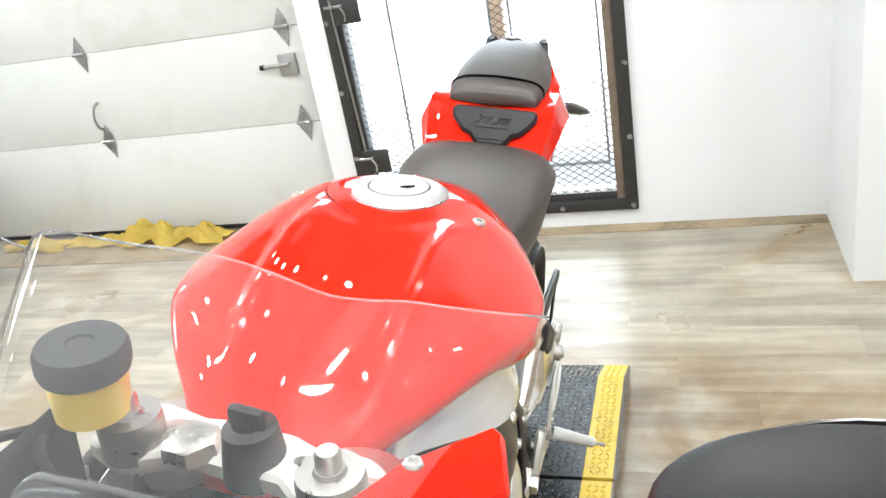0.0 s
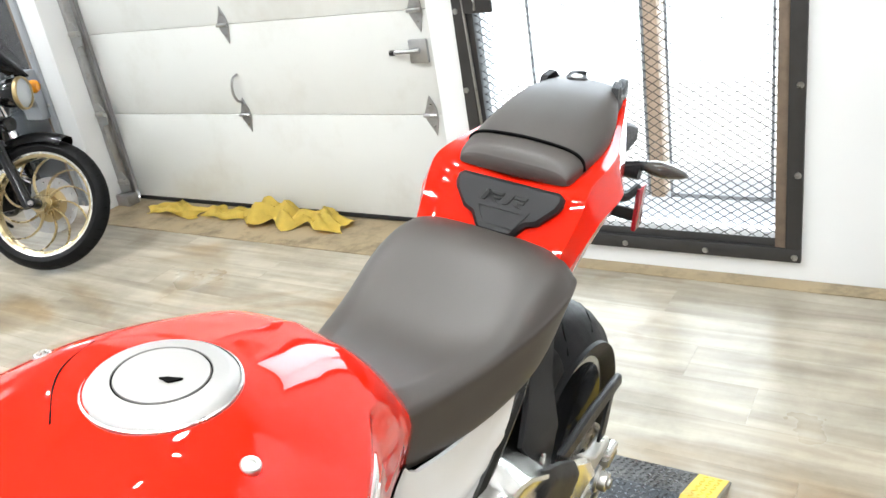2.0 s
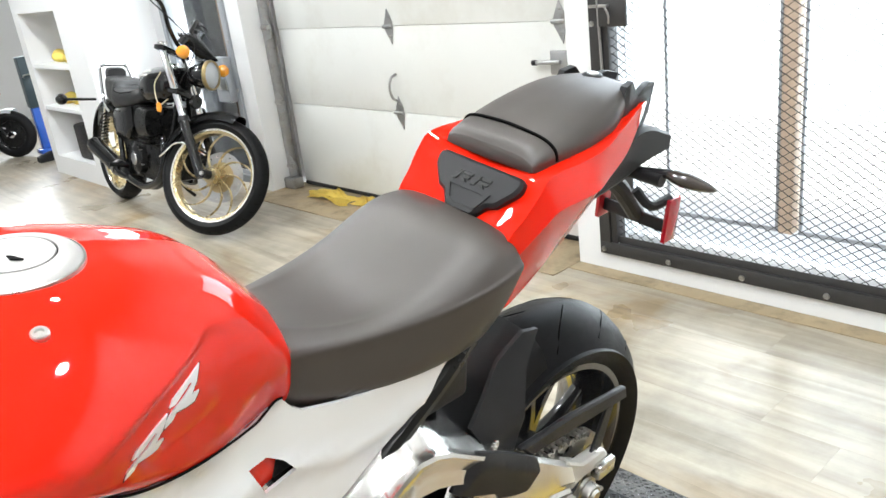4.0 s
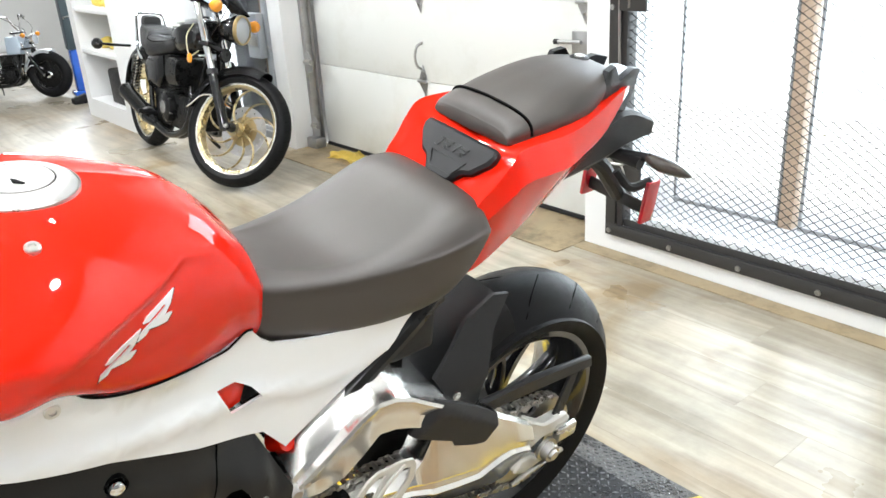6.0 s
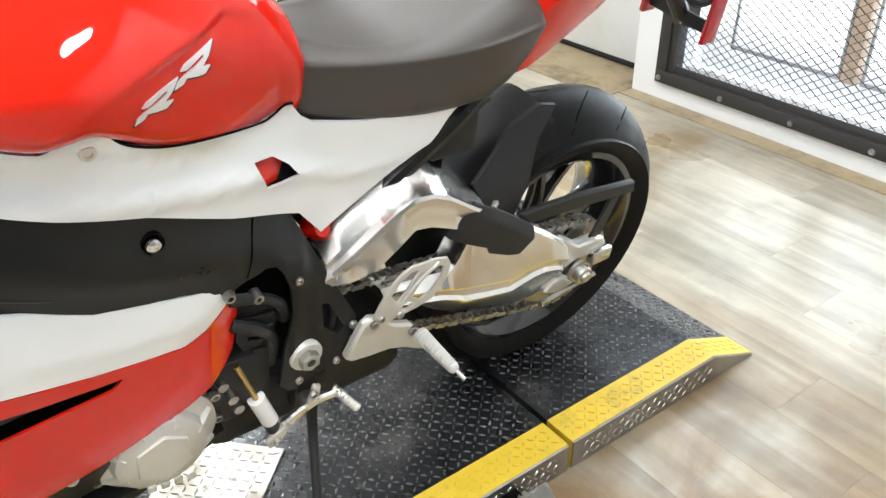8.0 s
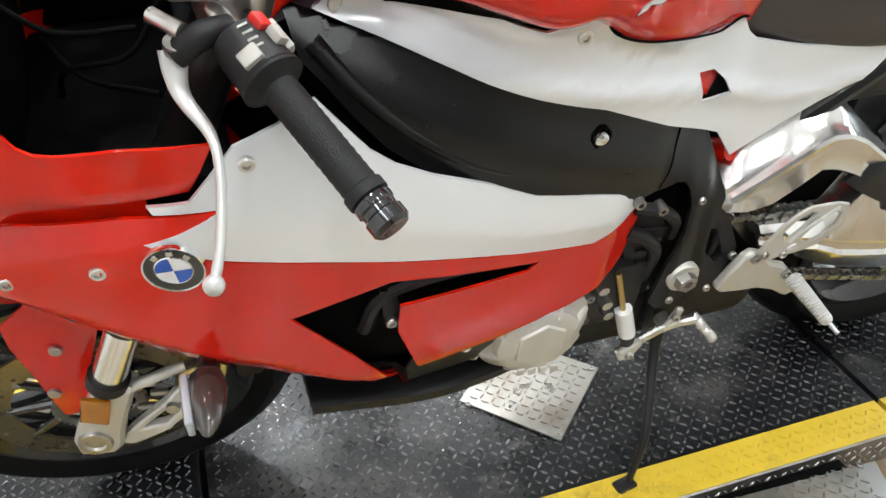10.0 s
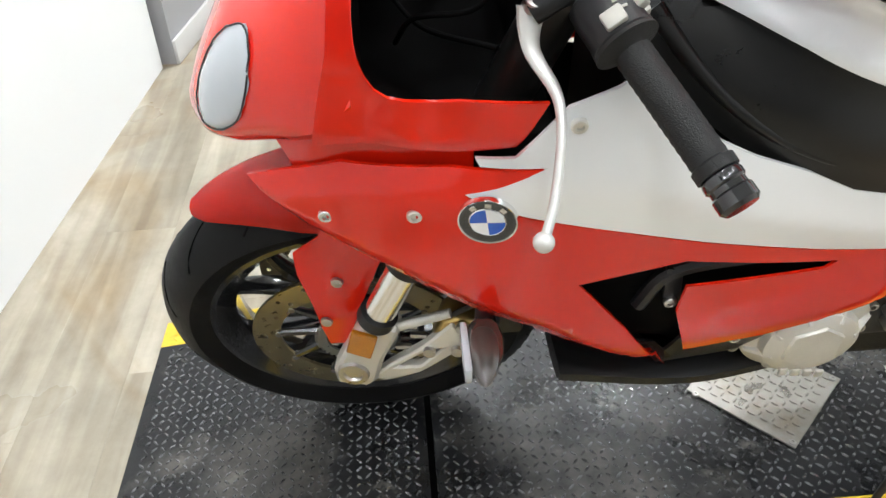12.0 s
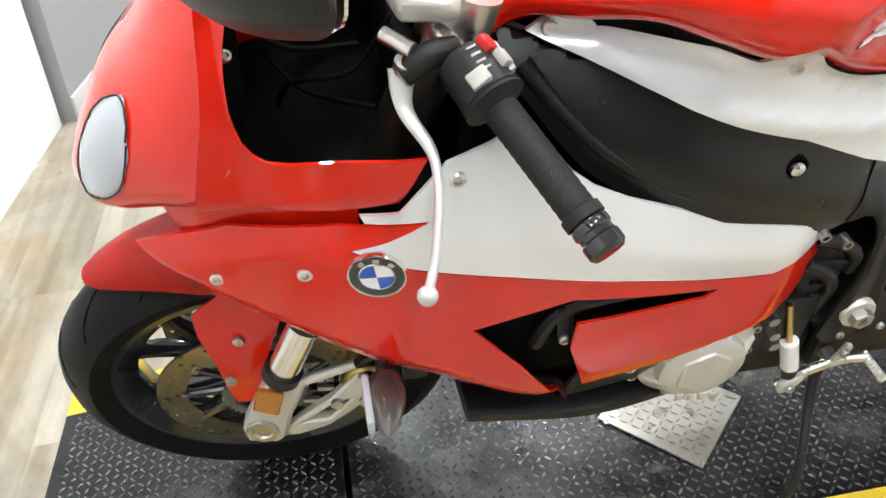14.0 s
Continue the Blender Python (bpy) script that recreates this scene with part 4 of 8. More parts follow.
def wheel(name, centre, r, w, R, rw, steer, spokes, label):
    to = (lambda bm: bmesh.ops.transform(bm, matrix=WHEEL, verts=bm.verts)) if steer else (lambda bm: None)
    M = Matrix.Translation(centre) @ pose(0, 0, 0, 0, 90, 0)
    bm = lathe(tyre_profile(r, w, R), M, 72)
    to(bm)
    wh = part(name, bm, RUBBER, bike, label)
    # tread grooves
    for k in range(14):
        for side in (1, -1):
            pts = []
            for q in range(5):
                a = radians(k * 360 / 14 + q * 4.2 + (11 if side > 0 else 0))
                hh = side * w * (0.06 + 0.085 * q)
                rr = crown(r, w, hh) - 0.0008
                pts.append(M @ Vector((rr * math.cos(a), rr * math.sin(a), hh)))
            g = tube(pts, 0.0018, 6, 10)
            to(g)
            part("tread_groove", g, VOID, wh, "", 30)
    bm = lathe(rim_profile(R, rw), M, 72)
    to(bm)
    rim = part("rim", bm, GLOSSBLACK, wh, "gloss black cast rim")
    bm = lathe([(0.018, -0.05), (0.045, -0.05), (0.05, -0.03), (0.042, 0), (0.05, 0.03), (0.045, 0.05), (0.018, 0.05)], M, 32)
    to(bm)
    part("hub", bm, GLOSSBLACK, rim)
    for k in range(spokes):
        a0 = radians(k * 360 / spokes + 20)
        for s in (-1, 1):
            rows = []
            for f in np.linspace(0, 1, 7):
                rad = 0.042 + f * (R - 0.070)
                a = a0 + s * radians(4 + 13 * f**1.4)
                t, d = 0.011 - 0.003 * f, 0.019 - 0.006 * f
                c = Vector((rad * math.cos(a), rad * math.sin(a), 0))
                tang = Vector((-math.sin(a), math.cos(a), 0))
                rows.append([M @ (c + tang * t * u + Vector((0, 0, d * v))) for u, v in ((-1, -0.6), (-0.6, -1), (0.6, -1), (1, -0.6), (1, 0.6), (0.6, 1), (-0.6, 1), (-1, 0.6))])
            bm = grid_faces(bmesh.new(), rows)
            to(bm)
            part("spoke", bm, GLOSSBLACK, rim)
    return wh, M


FC = Vector((CX, 0.022, 0.288))
RC = Vector((CX, 1.440, 0.322))
fw_, FM = wheel("front_wheel", FC, 0.300, 0.120, 0.218, 0.092, True, 5, "slick black tyre on a black ten-spoke wheel")
rw_, RM = wheel("rear_wheel", RC, 0.320, 0.190, 0.218, 0.155, False, 5, "wide black sport tyre on a black rim")


def brake_disc(M, off, R0, R1, holes, to=True, carrier=None):
    ring = arc((0, 0), R1, 0, 360 - 6, 60)
    inner = arc((0, 0), R0, 0, 360 - 9, 40)
    hs = []
    for k in range(holes):
        a = 360 / holes * k
        for f in (0.30, 0.68):
            rr = R0 + (R1 - R0) * f
            aa = radians(a + 9 * f)
            hs.append(arc((rr * math.cos(aa), rr * math.sin(aa)), 0.0042, 0, 300, 6))
    return plate(ring, M @ Matrix.Translation((0, 0, off)), 0.005, 0.0, [inner] + hs)


for off in (0.062, -0.062):
    d = wpart("brake_disc", brake_disc(FM, off, 0.118, 0.160, 18), mat("worn_disc", (0.42, 0.36, 0.22), 0.3, 1.0, 0.1, 30, rough_vary=0.06), "drilled brake disc with a bronze tint", None, 20)
    for k in range(10):
        a = radians(36 * k)
        wpart("carrier_arm", rod(FM @ Vector((0.05 * math.cos(a), 0.05 * math.sin(a), off)), FM @ Vector((0.122 * math.cos(a + 0.2), 0.122 * math.sin(a + 0.2), off)), 0.007, 0.006, 8), GLOSSBLACK, "", d)
    for k in range(10):
        a = radians(36 * k + 11.5)
        p = Vector((0.121 * math.cos(a), 0.121 * math.sin(a), 0))
        wpart("rivet", rod(FM @ (p + Vector((0, 0, off - 0.006))), FM @ (p + Vector((0, 0, off + 0.006))), 0.0048, None, 10), STEEL, "", d)
# toothed sensor ring
bm = lathe([(0.048, 0.068), (0.062, 0.068), (0.062, 0.072), (0.048, 0.072)], FM, 40)
for k in range(40):
    a = radians(9 * k)
    add_box(bm, (-0.002, -0.002, -0.002), (0.002, 0.002, 0.002))
    vs = bm.verts[-8:]
    bmesh.ops.transform(bm, matrix=FM @ Matrix.Rotation(a, 4, "Z") @ Matrix.Translation((0.064, 0, 0.070)), verts=vs)
wpart("sensor_ring", bm, STEEL, "toothed speed sensor ring", fw_)

# --- fork, axle, caliper
def fork_at(x, z, dx=0.0):
    return Vector((CX + x, 0.022 - 0.004 + (z - 0.30) * TAN, z))


for s in (1, -1):
    tube_ = fpart("fork_leg", rod(fork_at(0.104 * s, 0.40), fork_at(0.104 * s, 0.515), 0.0225, n=28), POLISHED, "polished fork slider")
    fpart("fork_upper", rod(fork_at(0.104 * s, 0.505), fork_at(0.104 * s, 0.93), 0.0285, n=28), DARK, "dark anodised upper fork tube", tube_)
    fpart("seal", rod(fork_at(0.104 * s, 0.396), fork_at(0.104 * s, 0.412), 0.0275, n=28), PLASTIC, "", tube_)
    foot = [(-0.028, -0.03), (0.02, -0.034), (0.034, -0.018), (0.046, 0.03), (0.075, 0.10), (0.028, 0.118), (-0.003, 0.06), (-0.03, 0.0)]
    ft = fpart("fork_foot", side_plate([(0.022 + a, 0.288 + b) for a, b in foot], CX + 0.098 * s, 0.038, 0.006), CAST, "cast aluminium axle foot")
    arm = [(0.045, 0.266), (0.075, 0.30), (0.125, 0.345), (0.168, 0.40), (0.178, 0.385), (0.182, 0.345), (0.12, 0.285), (0.07, 0.262)]
    fpart("caliper_arm", side_plate(arm, CX + 0.100 * s, 0.018, 0.003, [[(0.085, 0.295), (0.13, 0.335), (0.155, 0.345), (0.12, 0.30)]]), CAST, "", ft)
    fpart("caliper_arm", rod((CX + 0.104 * s, 0.062, 0.372), (CX + 0.100 * s, 0.165, 0.412), 0.009, 0.007, 12), CAST, "", ft)
    for y, z in ((0.095, 0.325), (0.118, 0.352), (0.105, 0.372)):
        fpart("line_clip", box((CX + 0.092 * s - 0.004, y - 0.012, z - 0.004), (CX + 0.092 * s + 0.004, y + 0.012, z + 0.004), 0.002), STEEL, "", ft)
    fpart("axle_nut", lathe([(0.0, 0.0), (0.013, 0.0), (0.015, 0.004), (0.022, 0.004), (0.024, 0.0), (0.024, -0.01), (0.0, -0.01)], Matrix.Translation((CX + 0.118 * s, 0.022, 0.288)) @ pose(0, 0, 0, 0, 90 * s, 0), 24, False), STEEL, "", ft)
    cal = fpart("brake_caliper", side_plate([(0.135, 0.345), (0.16, 0.325), (0.197, 0.345), (0.205, 0.395), (0.185, 0.412), (0.152, 0.400)], CX + 0.080 * s, 0.05, 0.006), GOLD, "gold-grey brake caliper")
    for y, z in ((0.135, 0.34), (0.182, 0.395), (0.175, 0.345)):
        b = rod((CX + 0.108 * s, y, z), (CX + 0.116 * s, y, z), 0.009, n=12)
        fpart("bolt", b, STEEL, "", cal)
# amber reflector on the fork foot
fpart("reflector", side_plate([(0.031, 0.396), (0.066, 0.383), (0.053, 0.338), (0.019, 0.351)], CX + 0.126, 0.009, 0.002), AMBER, "amber side reflector")
fpart("brake_line", tube([(CX + 0.10, 0.17, 0.41), (CX + 0.115, 0.20, 0.46), (CX + 0.11, 0.17, 0.52), (CX + 0.09, 0.16, 0.62)], 0.004, 8, 24), PLASTIC, "black brake hose")

# --- front mudguard: an arch over the tyre with guards down the fork
bm = bmesh.new()
rows = []
for a in np.linspace(128, 40, 26):
    f = (128 - a) / 88
    r0, w = 0.316 - 0.004 * math.sin(f * 3.1), 0.018 + 0.051 * min(1, f * 3.2) ** 0.6
    drop = 0.055 * min(1.0, f * 2.2)
    ring = []
    for u in np.linspace(-1, 1, 13):
        rr = r0 + 0.010 * (1 - u * u) - drop * abs(u) ** 3.2
        ring.append((CX + w * math.sin(u * 1.45) / math.sin(1.45), FC.y + rr * math.cos(radians(a)), FC.z + rr * math.sin(radians(a))))
    rows.append(ring)
grid_faces(bm, rows, False, False)
bmesh.ops.solidify(bm, geom=bm.faces[:], thickness=0.004)
fend = wpart("front_mudguard", bm, RED, "gloss red front mudguard")
guard = [(-0.044, 0.500), (-0.006, 0.533), (0.0, 0.565), (0.045, 0.56), (0.078, 0.51), (0.060, 0.46), (0.045, 0.42), (0.018, 0.34), (0.012, 0.322), (-0.014, 0.318), (-0.022, 0.35), (-0.030, 0.40), (-0.044, 0.46)]
for s in (1, -1):
    g = fpart("fork_guard", panel(guard, lambda y, z: 0.086 + 0.02 * (0.5 - z) * 0.3, 0.004, 0.03, 0.005, 0.012) if s > 0 else panel(guard, lambda y, z: -0.094, 0.004, 0.03, -0.005, 0.012), RED, "", fend)
    if s > 0:
        for y, z in ((0.012, 0.458), (-0.012, 0.375)):
            b = lathe([(0.0, 0.003), (0.004, 0.003), (0.008, 0.002), (0.009, -0.002), (0, -0.002)], Matrix.Translation((CX + 0.096, y, z)) @ pose(0, 0, 0, 0, 90, 0), 14, False)
            fpart("bolt", b, STEEL, "", g)

# --- triple clamp, steering nut and ignition
clamp = [(-0.145, 0.245), (-0.10, 0.232), (-0.05, 0.262), (0.05, 0.262), (0.10, 0.232), (0.145, 0.245), (0.148, 0.295), (0.11, 0.318), (0.06, 0.312), (0.03, 0.320), (-0.03, 0.320), (-0.06, 0.312), (-0.11, 0.318), (-0.148, 0.295)]
cl = fpart("top_clamp", plate([(CX + x, y) for x, y in clamp], Matrix.Translation((0, 0, 0.945)), 0.022, 0.004, [[(CX + x, y) for x, y in ((-0.085, 0.285), (-0.045, 0.288), (-0.045, 0.300), (-0.085, 0.302))], [(CX + x, y) for x, y in ((0.045, 0.288), (0.085, 0.285), (0.085, 0.302), (0.045, 0.300))]]), CAST, "silver cast top fork clamp")
for s in (1, -1):
    fpart("fork_cap", lathe([(0.0, 0.012), (0.012, 0.012), (0.014, 0.008), (0.028, 0.008), (0.029, 0.0), (0.029, -0.03), (0, -0.03)], Matrix.Translation((CX + 0.104 * s, 0.262, 0.975)), 24, False), STEEL, "", cl)
    fpart("fork_adjuster", lathe([(0.0, 0.024), (0.009, 0.024), (0.011, 0.020), (0.011, 0.0), (0.0, 0.0)], Matrix.Translation((CX + 0.104 * s, 0.262, 0.980)), 16, False), ALU, "", cl)
fpart("steering_nut", lathe([(0.0, 0.010), (0.015, 0.012), (0.026, 0.010), (0.028, -0.005), (0, -0.005)], Matrix.Translation((CX - 0.045, 0.270, 0.958)), 6, False), ALU, "", cl)
ig = fpart("ignition_lock", lathe([(0.0, 0.03), (0.015, 0.034), (0.024, 0.03), (0.028, 0.0), (0.03, -0.02), (0, -0.02)], Matrix.Translation((CX + 0.012, 0.283, 0.955)), 24, False), PLASTIC, "black ignition lock")
fpart("key_bow", box((CX - 0.006, 0.276, 0.985), (CX + 0.030, 0.288, 1.006), 0.005), PLASTIC, "", ig)

# --- handlebars (left set as it stands, right set is its twin across the steering plane)


GRIPRUBBER = mat("grip_rubber", (0.012, 0.012, 0.012), 0.6, 0, 0.2, 30, 0.5, 700, spec=0.3)


def bars(t, right):
    add = (lambda name, bm, m, label="", parent=None: part(name, flipped(bm) if right else bm, m, parent or bike, label))
    a, b = Vector((0.115, 0.262, 0.928)), Vector((0.335, 0.369, 0.833))
    d = (b - a).normalized()
    bar = add("handlebar", rod(a, b, 0.0115, n=18), ALU, "silver clip-on bar")
    add("clip_on", rod(a + Vector((-0.022, 0.012, -0.03)), a + Vector((-0.022, 0.012 + 0.02, 0.03)), 0.036, n=26), ALU, "", bar)
    g0 = a + d * 0.088
    prof = [(0.0, 0.0), (0.030, 0.0), (0.031, 0.004), (0.020, 0.009), (0.0168, 0.012)]
    L = (b - g0).length - 0.034
    prof += [(0.0168 + (0.0006 if k % 2 else 0.0), 0.012 + (L - 0.024) * k / 26) for k in range(1, 27)]
    prof += [(0.0195, L - 0.010), (0.0195, L), (0.0, L)]
    M = Matrix.Translation(g0) @ d.to_track_quat("Z", "Y").to_matrix().to_4x4()
    add("grip", lathe(prof, M, 24, False), GRIPRUBBER, "ribbed black rubber grip")
    we = [(0.0, 0.0), (0.0165, 0.0), (0.0185, 0.004), (0.0185, 0.010), (0.0165, 0.012), (0.0165, 0.017), (0.0185, 0.019), (0.0185, 0.030), (0.015, 0.034), (0.0, 0.034)]
    add("bar_weight", lathe(we, Matrix.Translation(g0 + d * L) @ d.to_track_quat("Z", "Y").to_matrix().to_4x4(), 20, False), GLOSSBLACK, "gloss black bar end weight")
    # switch housing: a rounded barrel with buttons
    s0 = g0 - d * 0.052
    Q = d.to_track_quat("Z", "Y").to_matrix().to_4x4()
    up = (Vector((0, 0, 1)) - d * d.z).normalized()
    fwd = d.cross(up).normalized()
    if fwd.y > 0:
        fwd = -fwd
    prof = [(0.0, 0.0), (0.022, 0.0), (0.027, 0.004), (0.0285, 0.02), (0.0285, 0.040), (0.030, 0.050), (0.027, 0.054), (0.0, 0.054)]
    sw = add("switch_housing", lathe(prof, Matrix.Translation(s0) @ Q, 22, False), PLASTIC, "black switch housing with grey and red buttons")

    def button(along, u, f, size, m, nm, label=""):
        c = s0 + d * along + up * u - fwd * f
        n = (up * u - fwd * f).normalized()
        R = Matrix((d, n.cross(d), n)).transposed().to_4x4()
        bm = box((-size[0], -size[1], -size[2]), (size[0], size[1], size[2]), min(size) * 0.45)
        bmesh.ops.transform(bm, matrix=Matrix.Translation(c) @ R, verts=bm.verts)
        add(nm, bm, m, label, sw)

    GREYBTN = mat("grey_button", (0.42, 0.41, 0.37), 0.5, 0, 0.05, 40, 0.1, 400)
    button(0.012, 0.026, 0.012, (0.009, 0.007, 0.006), mat("red_button", (0.55, 0.02, 0.015), 0.4), "red_button", "red button")
    button(0.030, 0.024, 0.018, (0.009, 0.007, 0.006), GREYBTN, "grey_button")
    button(0.030, 0.006, 0.030, (0.008, 0.006, 0.006), GREYBTN, "grey_button")
    button(0.010, 0.006, 0.030, (0.008, 0.006, 0.006), GREYBTN, "grey_button")
    button(0.040, 0.026, -0.016, (0.008, 0.010, 0.005), GREYBTN, "grey_button")
    for k in range(4):
        button(0.010 + 0.008 * k, 0.028, -0.004, (0.0012, 0.005, 0.0010), GREYBTN, "marking")
    # lever and perch
    perch = add("lever_perch", tube([s0 - d * 0.012, s0 - d * 0.012 + fwd * 0.03 + up * 0.004, Vector((0.153, 0.221, 0.909))], 0.013, 12, 12), PLASTIC, "black lever perch")
    path = [(0.150, 0.222, 0.912), (0.160, 0.219, 0.895), (0.174, 0.222, 0.878), (0.205, 0.238, 0.860), (0.232, 0.240, 0.842), (0.262, 0.234, 0.818), (0.288, 0.226, 0.797), (0.309, 0.216, 0.780)]
    c = spline(path, 26)
    rows = []
    for i, p in enumerate(c):
        dd = Vector(c[min(i + 1, 25)] - c[max(i - 1, 0)]).normalized()
        sd_ = dd.cross(up).normalized()
        uu = sd_.cross(dd).normalized()
        w = 0.0145 - 0.0098 * min(1, i / 12) ** 0.8
        h = 0.0062 - 0.001 * i / 25
        rows.append([Vector(p) + sd_ * w * math.cos(q) + uu * h * math.sin(q) for q in np.linspace(0, 2 * math.pi, 12, endpoint=False)])
    lev = add("lever", grid_faces(bmesh.new(), rows), LEVERPAINT, "pale cast lever with a ball end")
    bm = bmesh.new()
    bmesh.ops.create_uvsphere(bm, u_segments=16, v_segments=10, radius=0.0098, matrix=Matrix.Translation(c[-1]))
    add("ball_end", bm, LEVERPAINT, "", lev)
    add("pivot_bolt", rod(Vector(c[0]) - up * 0.012, Vector(c[0]) + up * 0.012, 0.010, n=14), STEEL, "", lev)


bars(0, False)
bars(0, True)
# clutch cable adjuster and front brake reservoir
part("cable_adjuster", rod((0.150, 0.232, 0.93), (0.125, 0.208, 0.935), 0.008, n=12), ALU, bike)
rs = part("brake_reservoir", lathe([(0.0, -0.05), (0.024, -0.05), (0.032, -0.044), (0.034, 0.0), (0.0, 0.0)], Matrix.Translation((-0.143, 0.266, 1.030)), 30, False), mat("yellowed_fluid_cup", (0.78, 0.55, 0.04), 0.3, 0, 0.08, 12, coat=0.4), bike, "yellowed fluid cup")
part("cap", lathe([(0.0, -0.002), (0.037, -0.002), (0.039, 0.004), (0.039, 0.018), (0.036, 0.024), (0.012, 0.025), (0.011, 0.023), (0.0, 0.023)], Matrix.Translation((-0.143, 0.266, 1.030)), 30, False), mat("dusty_black_cap", (0.022, 0.022, 0.024), 0.7, 0, 0.5, 60, 0.3, 300), rs, "dusty black screw cap")
part("bracket", tube([(-0.143, 0.266, 0.985), (-0.138, 0.275, 0.965), (-0.125, 0.28, 0.95)], 0.007, 8, 10), CAST, rs)

# --- nose fairing
NOSE = [
    (-0.136, [(0, 0.745), (0.012, 0.745), (0.020, 0.737), (0.022, 0.722), (0.016, 0.71), (0, 0.708)]),
    (-0.116, [(0, 0.79), (0.03, 0.785), (0.055, 0.768), (0.062, 0.735), (0.045, 0.708), (0, 0.70)]),
    (-0.080, [(0, 0.85), (0.045, 0.845), (0.090, 0.818), (0.102, 0.765), (0.082, 0.725), (0, 0.705)]),
    (-0.032, [(0, 0.907), (0.06, 0.897), (0.120, 0.862), (0.140, 0.80), (0.118, 0.752), (0, 0.715)]),
    (0.020, [(0, 0.985), (0.07, 0.97), (0.148, 0.905), (0.174, 0.83), (0.160, 0.786), (0, 0.73)]),
    (0.056, [(0, 1.025), (0.085, 1.005), (0.160, 0.94), (0.182, 0.865), (0.176, 0.825), (0, 0.74)]),
]
nose = part("nose_fairing", loft(NOSE, 30, 18, CX), RED, bike, "gloss red nose fairing")


def nose_point(u, v, out=0.0):
    """A point of the nose's left side: u along the bike (0 to 1), v round the profile from the top."""
    flat = [[y, *[q for p in prof for q in p]] for y, prof in NOSE]
    dense = spline(flat, 101)

    def raw(u, v):
        row = dense[int(round(min(max(u, 0), 1) * 100))]
        h = spline(row[1:].reshape(6, 2), 101)
        x, z = h[int(round(min(max(v, 0), 1) * 100))]
        return Vector((CX + x, row[0], z))

    p = raw(u, v)
    n = (raw(min(1, u + 0.02), v) - raw(max(0, u - 0.02), v)).cross(raw(u, min(1, v + 0.02)) - raw(u, max(0, v - 0.02)))
    n.normalize()
    if n.x < 0:
        n = -n
    return p + n * out


LU0, LU1, LV0, LV1 = 0.19, 0.58, 0.27, 0.64


def headlamp(u0, u1, v0, v1, grow, out, material, name, label="", parent=None):
    for s in (1, -1):
        rows = []
        for j in range(15):
            row = []
            for i in range(15):
                a, b = i / 14 * 2 - 1, j / 14 * 2 - 1
                # square grid pressed into a rounded, slightly slanted lens
                x, y = a * math.sqrt(1 - 0.46 * b * b), b * math.sqrt(1 - 0.42 * a * a)
                x, y = x * grow, y * grow
                u = u0 + (u1 - u0) * (x * (0.92 - 0.12 * y) + 1) / 2 - 0.05 * y
                v = v0 + (v1 - v0) * (y + 1) / 2
                bulge = out * (1 - max(abs(a), abs(b)) ** 6)
                p = nose_point(u, v, bulge + 0.0008)
                row.append((p.x if s > 0 else 2 * CX - p.x, p.y, p.z))
            rows.append(row)
        bm = grid_faces(bmesh.new(), rows, False, False)
        part(name, bm, material, parent or nose, label)


headlamp(LU0, LU1, LV0, LV1, 1.0, 0.0030, LENS, "headlamp", "pale clear headlamp cover")
for sgn in (1, -1):
    pts = []
    for q in np.linspace(0, 2 * math.pi, 40):
        c_, s_ = math.cos(q), math.sin(q)
        k_ = 1 / max(abs(c_), abs(s_))
        a_, b_ = c_ * k_, s_ * k_
        x_, y_ = a_ * math.sqrt(1 - 0.46 * b_ * b_), b_ * math.sqrt(1 - 0.42 * a_ * a_)
        p = nose_point(LU0 + (LU1 - LU0) * (x_ * (0.92 - 0.12 * y_) + 1) / 2 - 0.05 * y_, LV0 + (LV1 - LV0) * (y_ + 1) / 2, 0.0022)
        pts.append((p.x if sgn > 0 else 2 * CX - p.x, p.y, p.z))
    part("headlamp_rim", tube(pts, 0.0010, 6, 80), PLASTIC, nose, "thin black headlamp seal")
# near-black liner, tray and sheets behind the nose paint the cockpit's shade
part("cockpit_liner", loft([(0.052, [(0, 1.015), (0.08, 0.995), (0.152, 0.93), (0.172, 0.86), (0.166, 0.825), (0, 0.735)]), (0.055, [(0, 0.99), (0.07, 0.97), (0.135, 0.91), (0.155, 0.85), (0.15, 0.80), (0, 0.72)]), (0.062, [(0, 0.90), (0.02, 0.89), (0.04, 0.87), (0.05, 0.84), (0.04, 0.80), (0, 0.78)])], 10, 14, CX), VOID, bike, "added near-black liner for the cockpit's shade")
part("cockpit_tray", plate([(CX - 0.148, 0.052), (CX + 0.146, 0.052), (CX + 0.158, 0.075), (CX + 0.172, 0.105), (CX + 0.172, 0.255), (CX - 0.175, 0.255), (CX - 0.175, 0.105)], Matrix.Translation((0, 0, 0.755)), 0.04, 0.004), VOID, bike, "added near-black tray for the shade under the instruments")
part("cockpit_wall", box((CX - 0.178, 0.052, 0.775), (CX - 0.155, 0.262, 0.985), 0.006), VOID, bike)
part("head_shield", box((CX - 0.15, 0.225, 0.74), (CX + 0.085, 0.245, 0.90), 0.006), VOID, bike, "added near-black sheet for the shade before the steering head")
part("instrument", box((CX - 0.075, 0.10, 0.985), (CX + 0.075, 0.135, 1.055), 0.012), GLOSSBLACK, bike, "dark instrument panel")
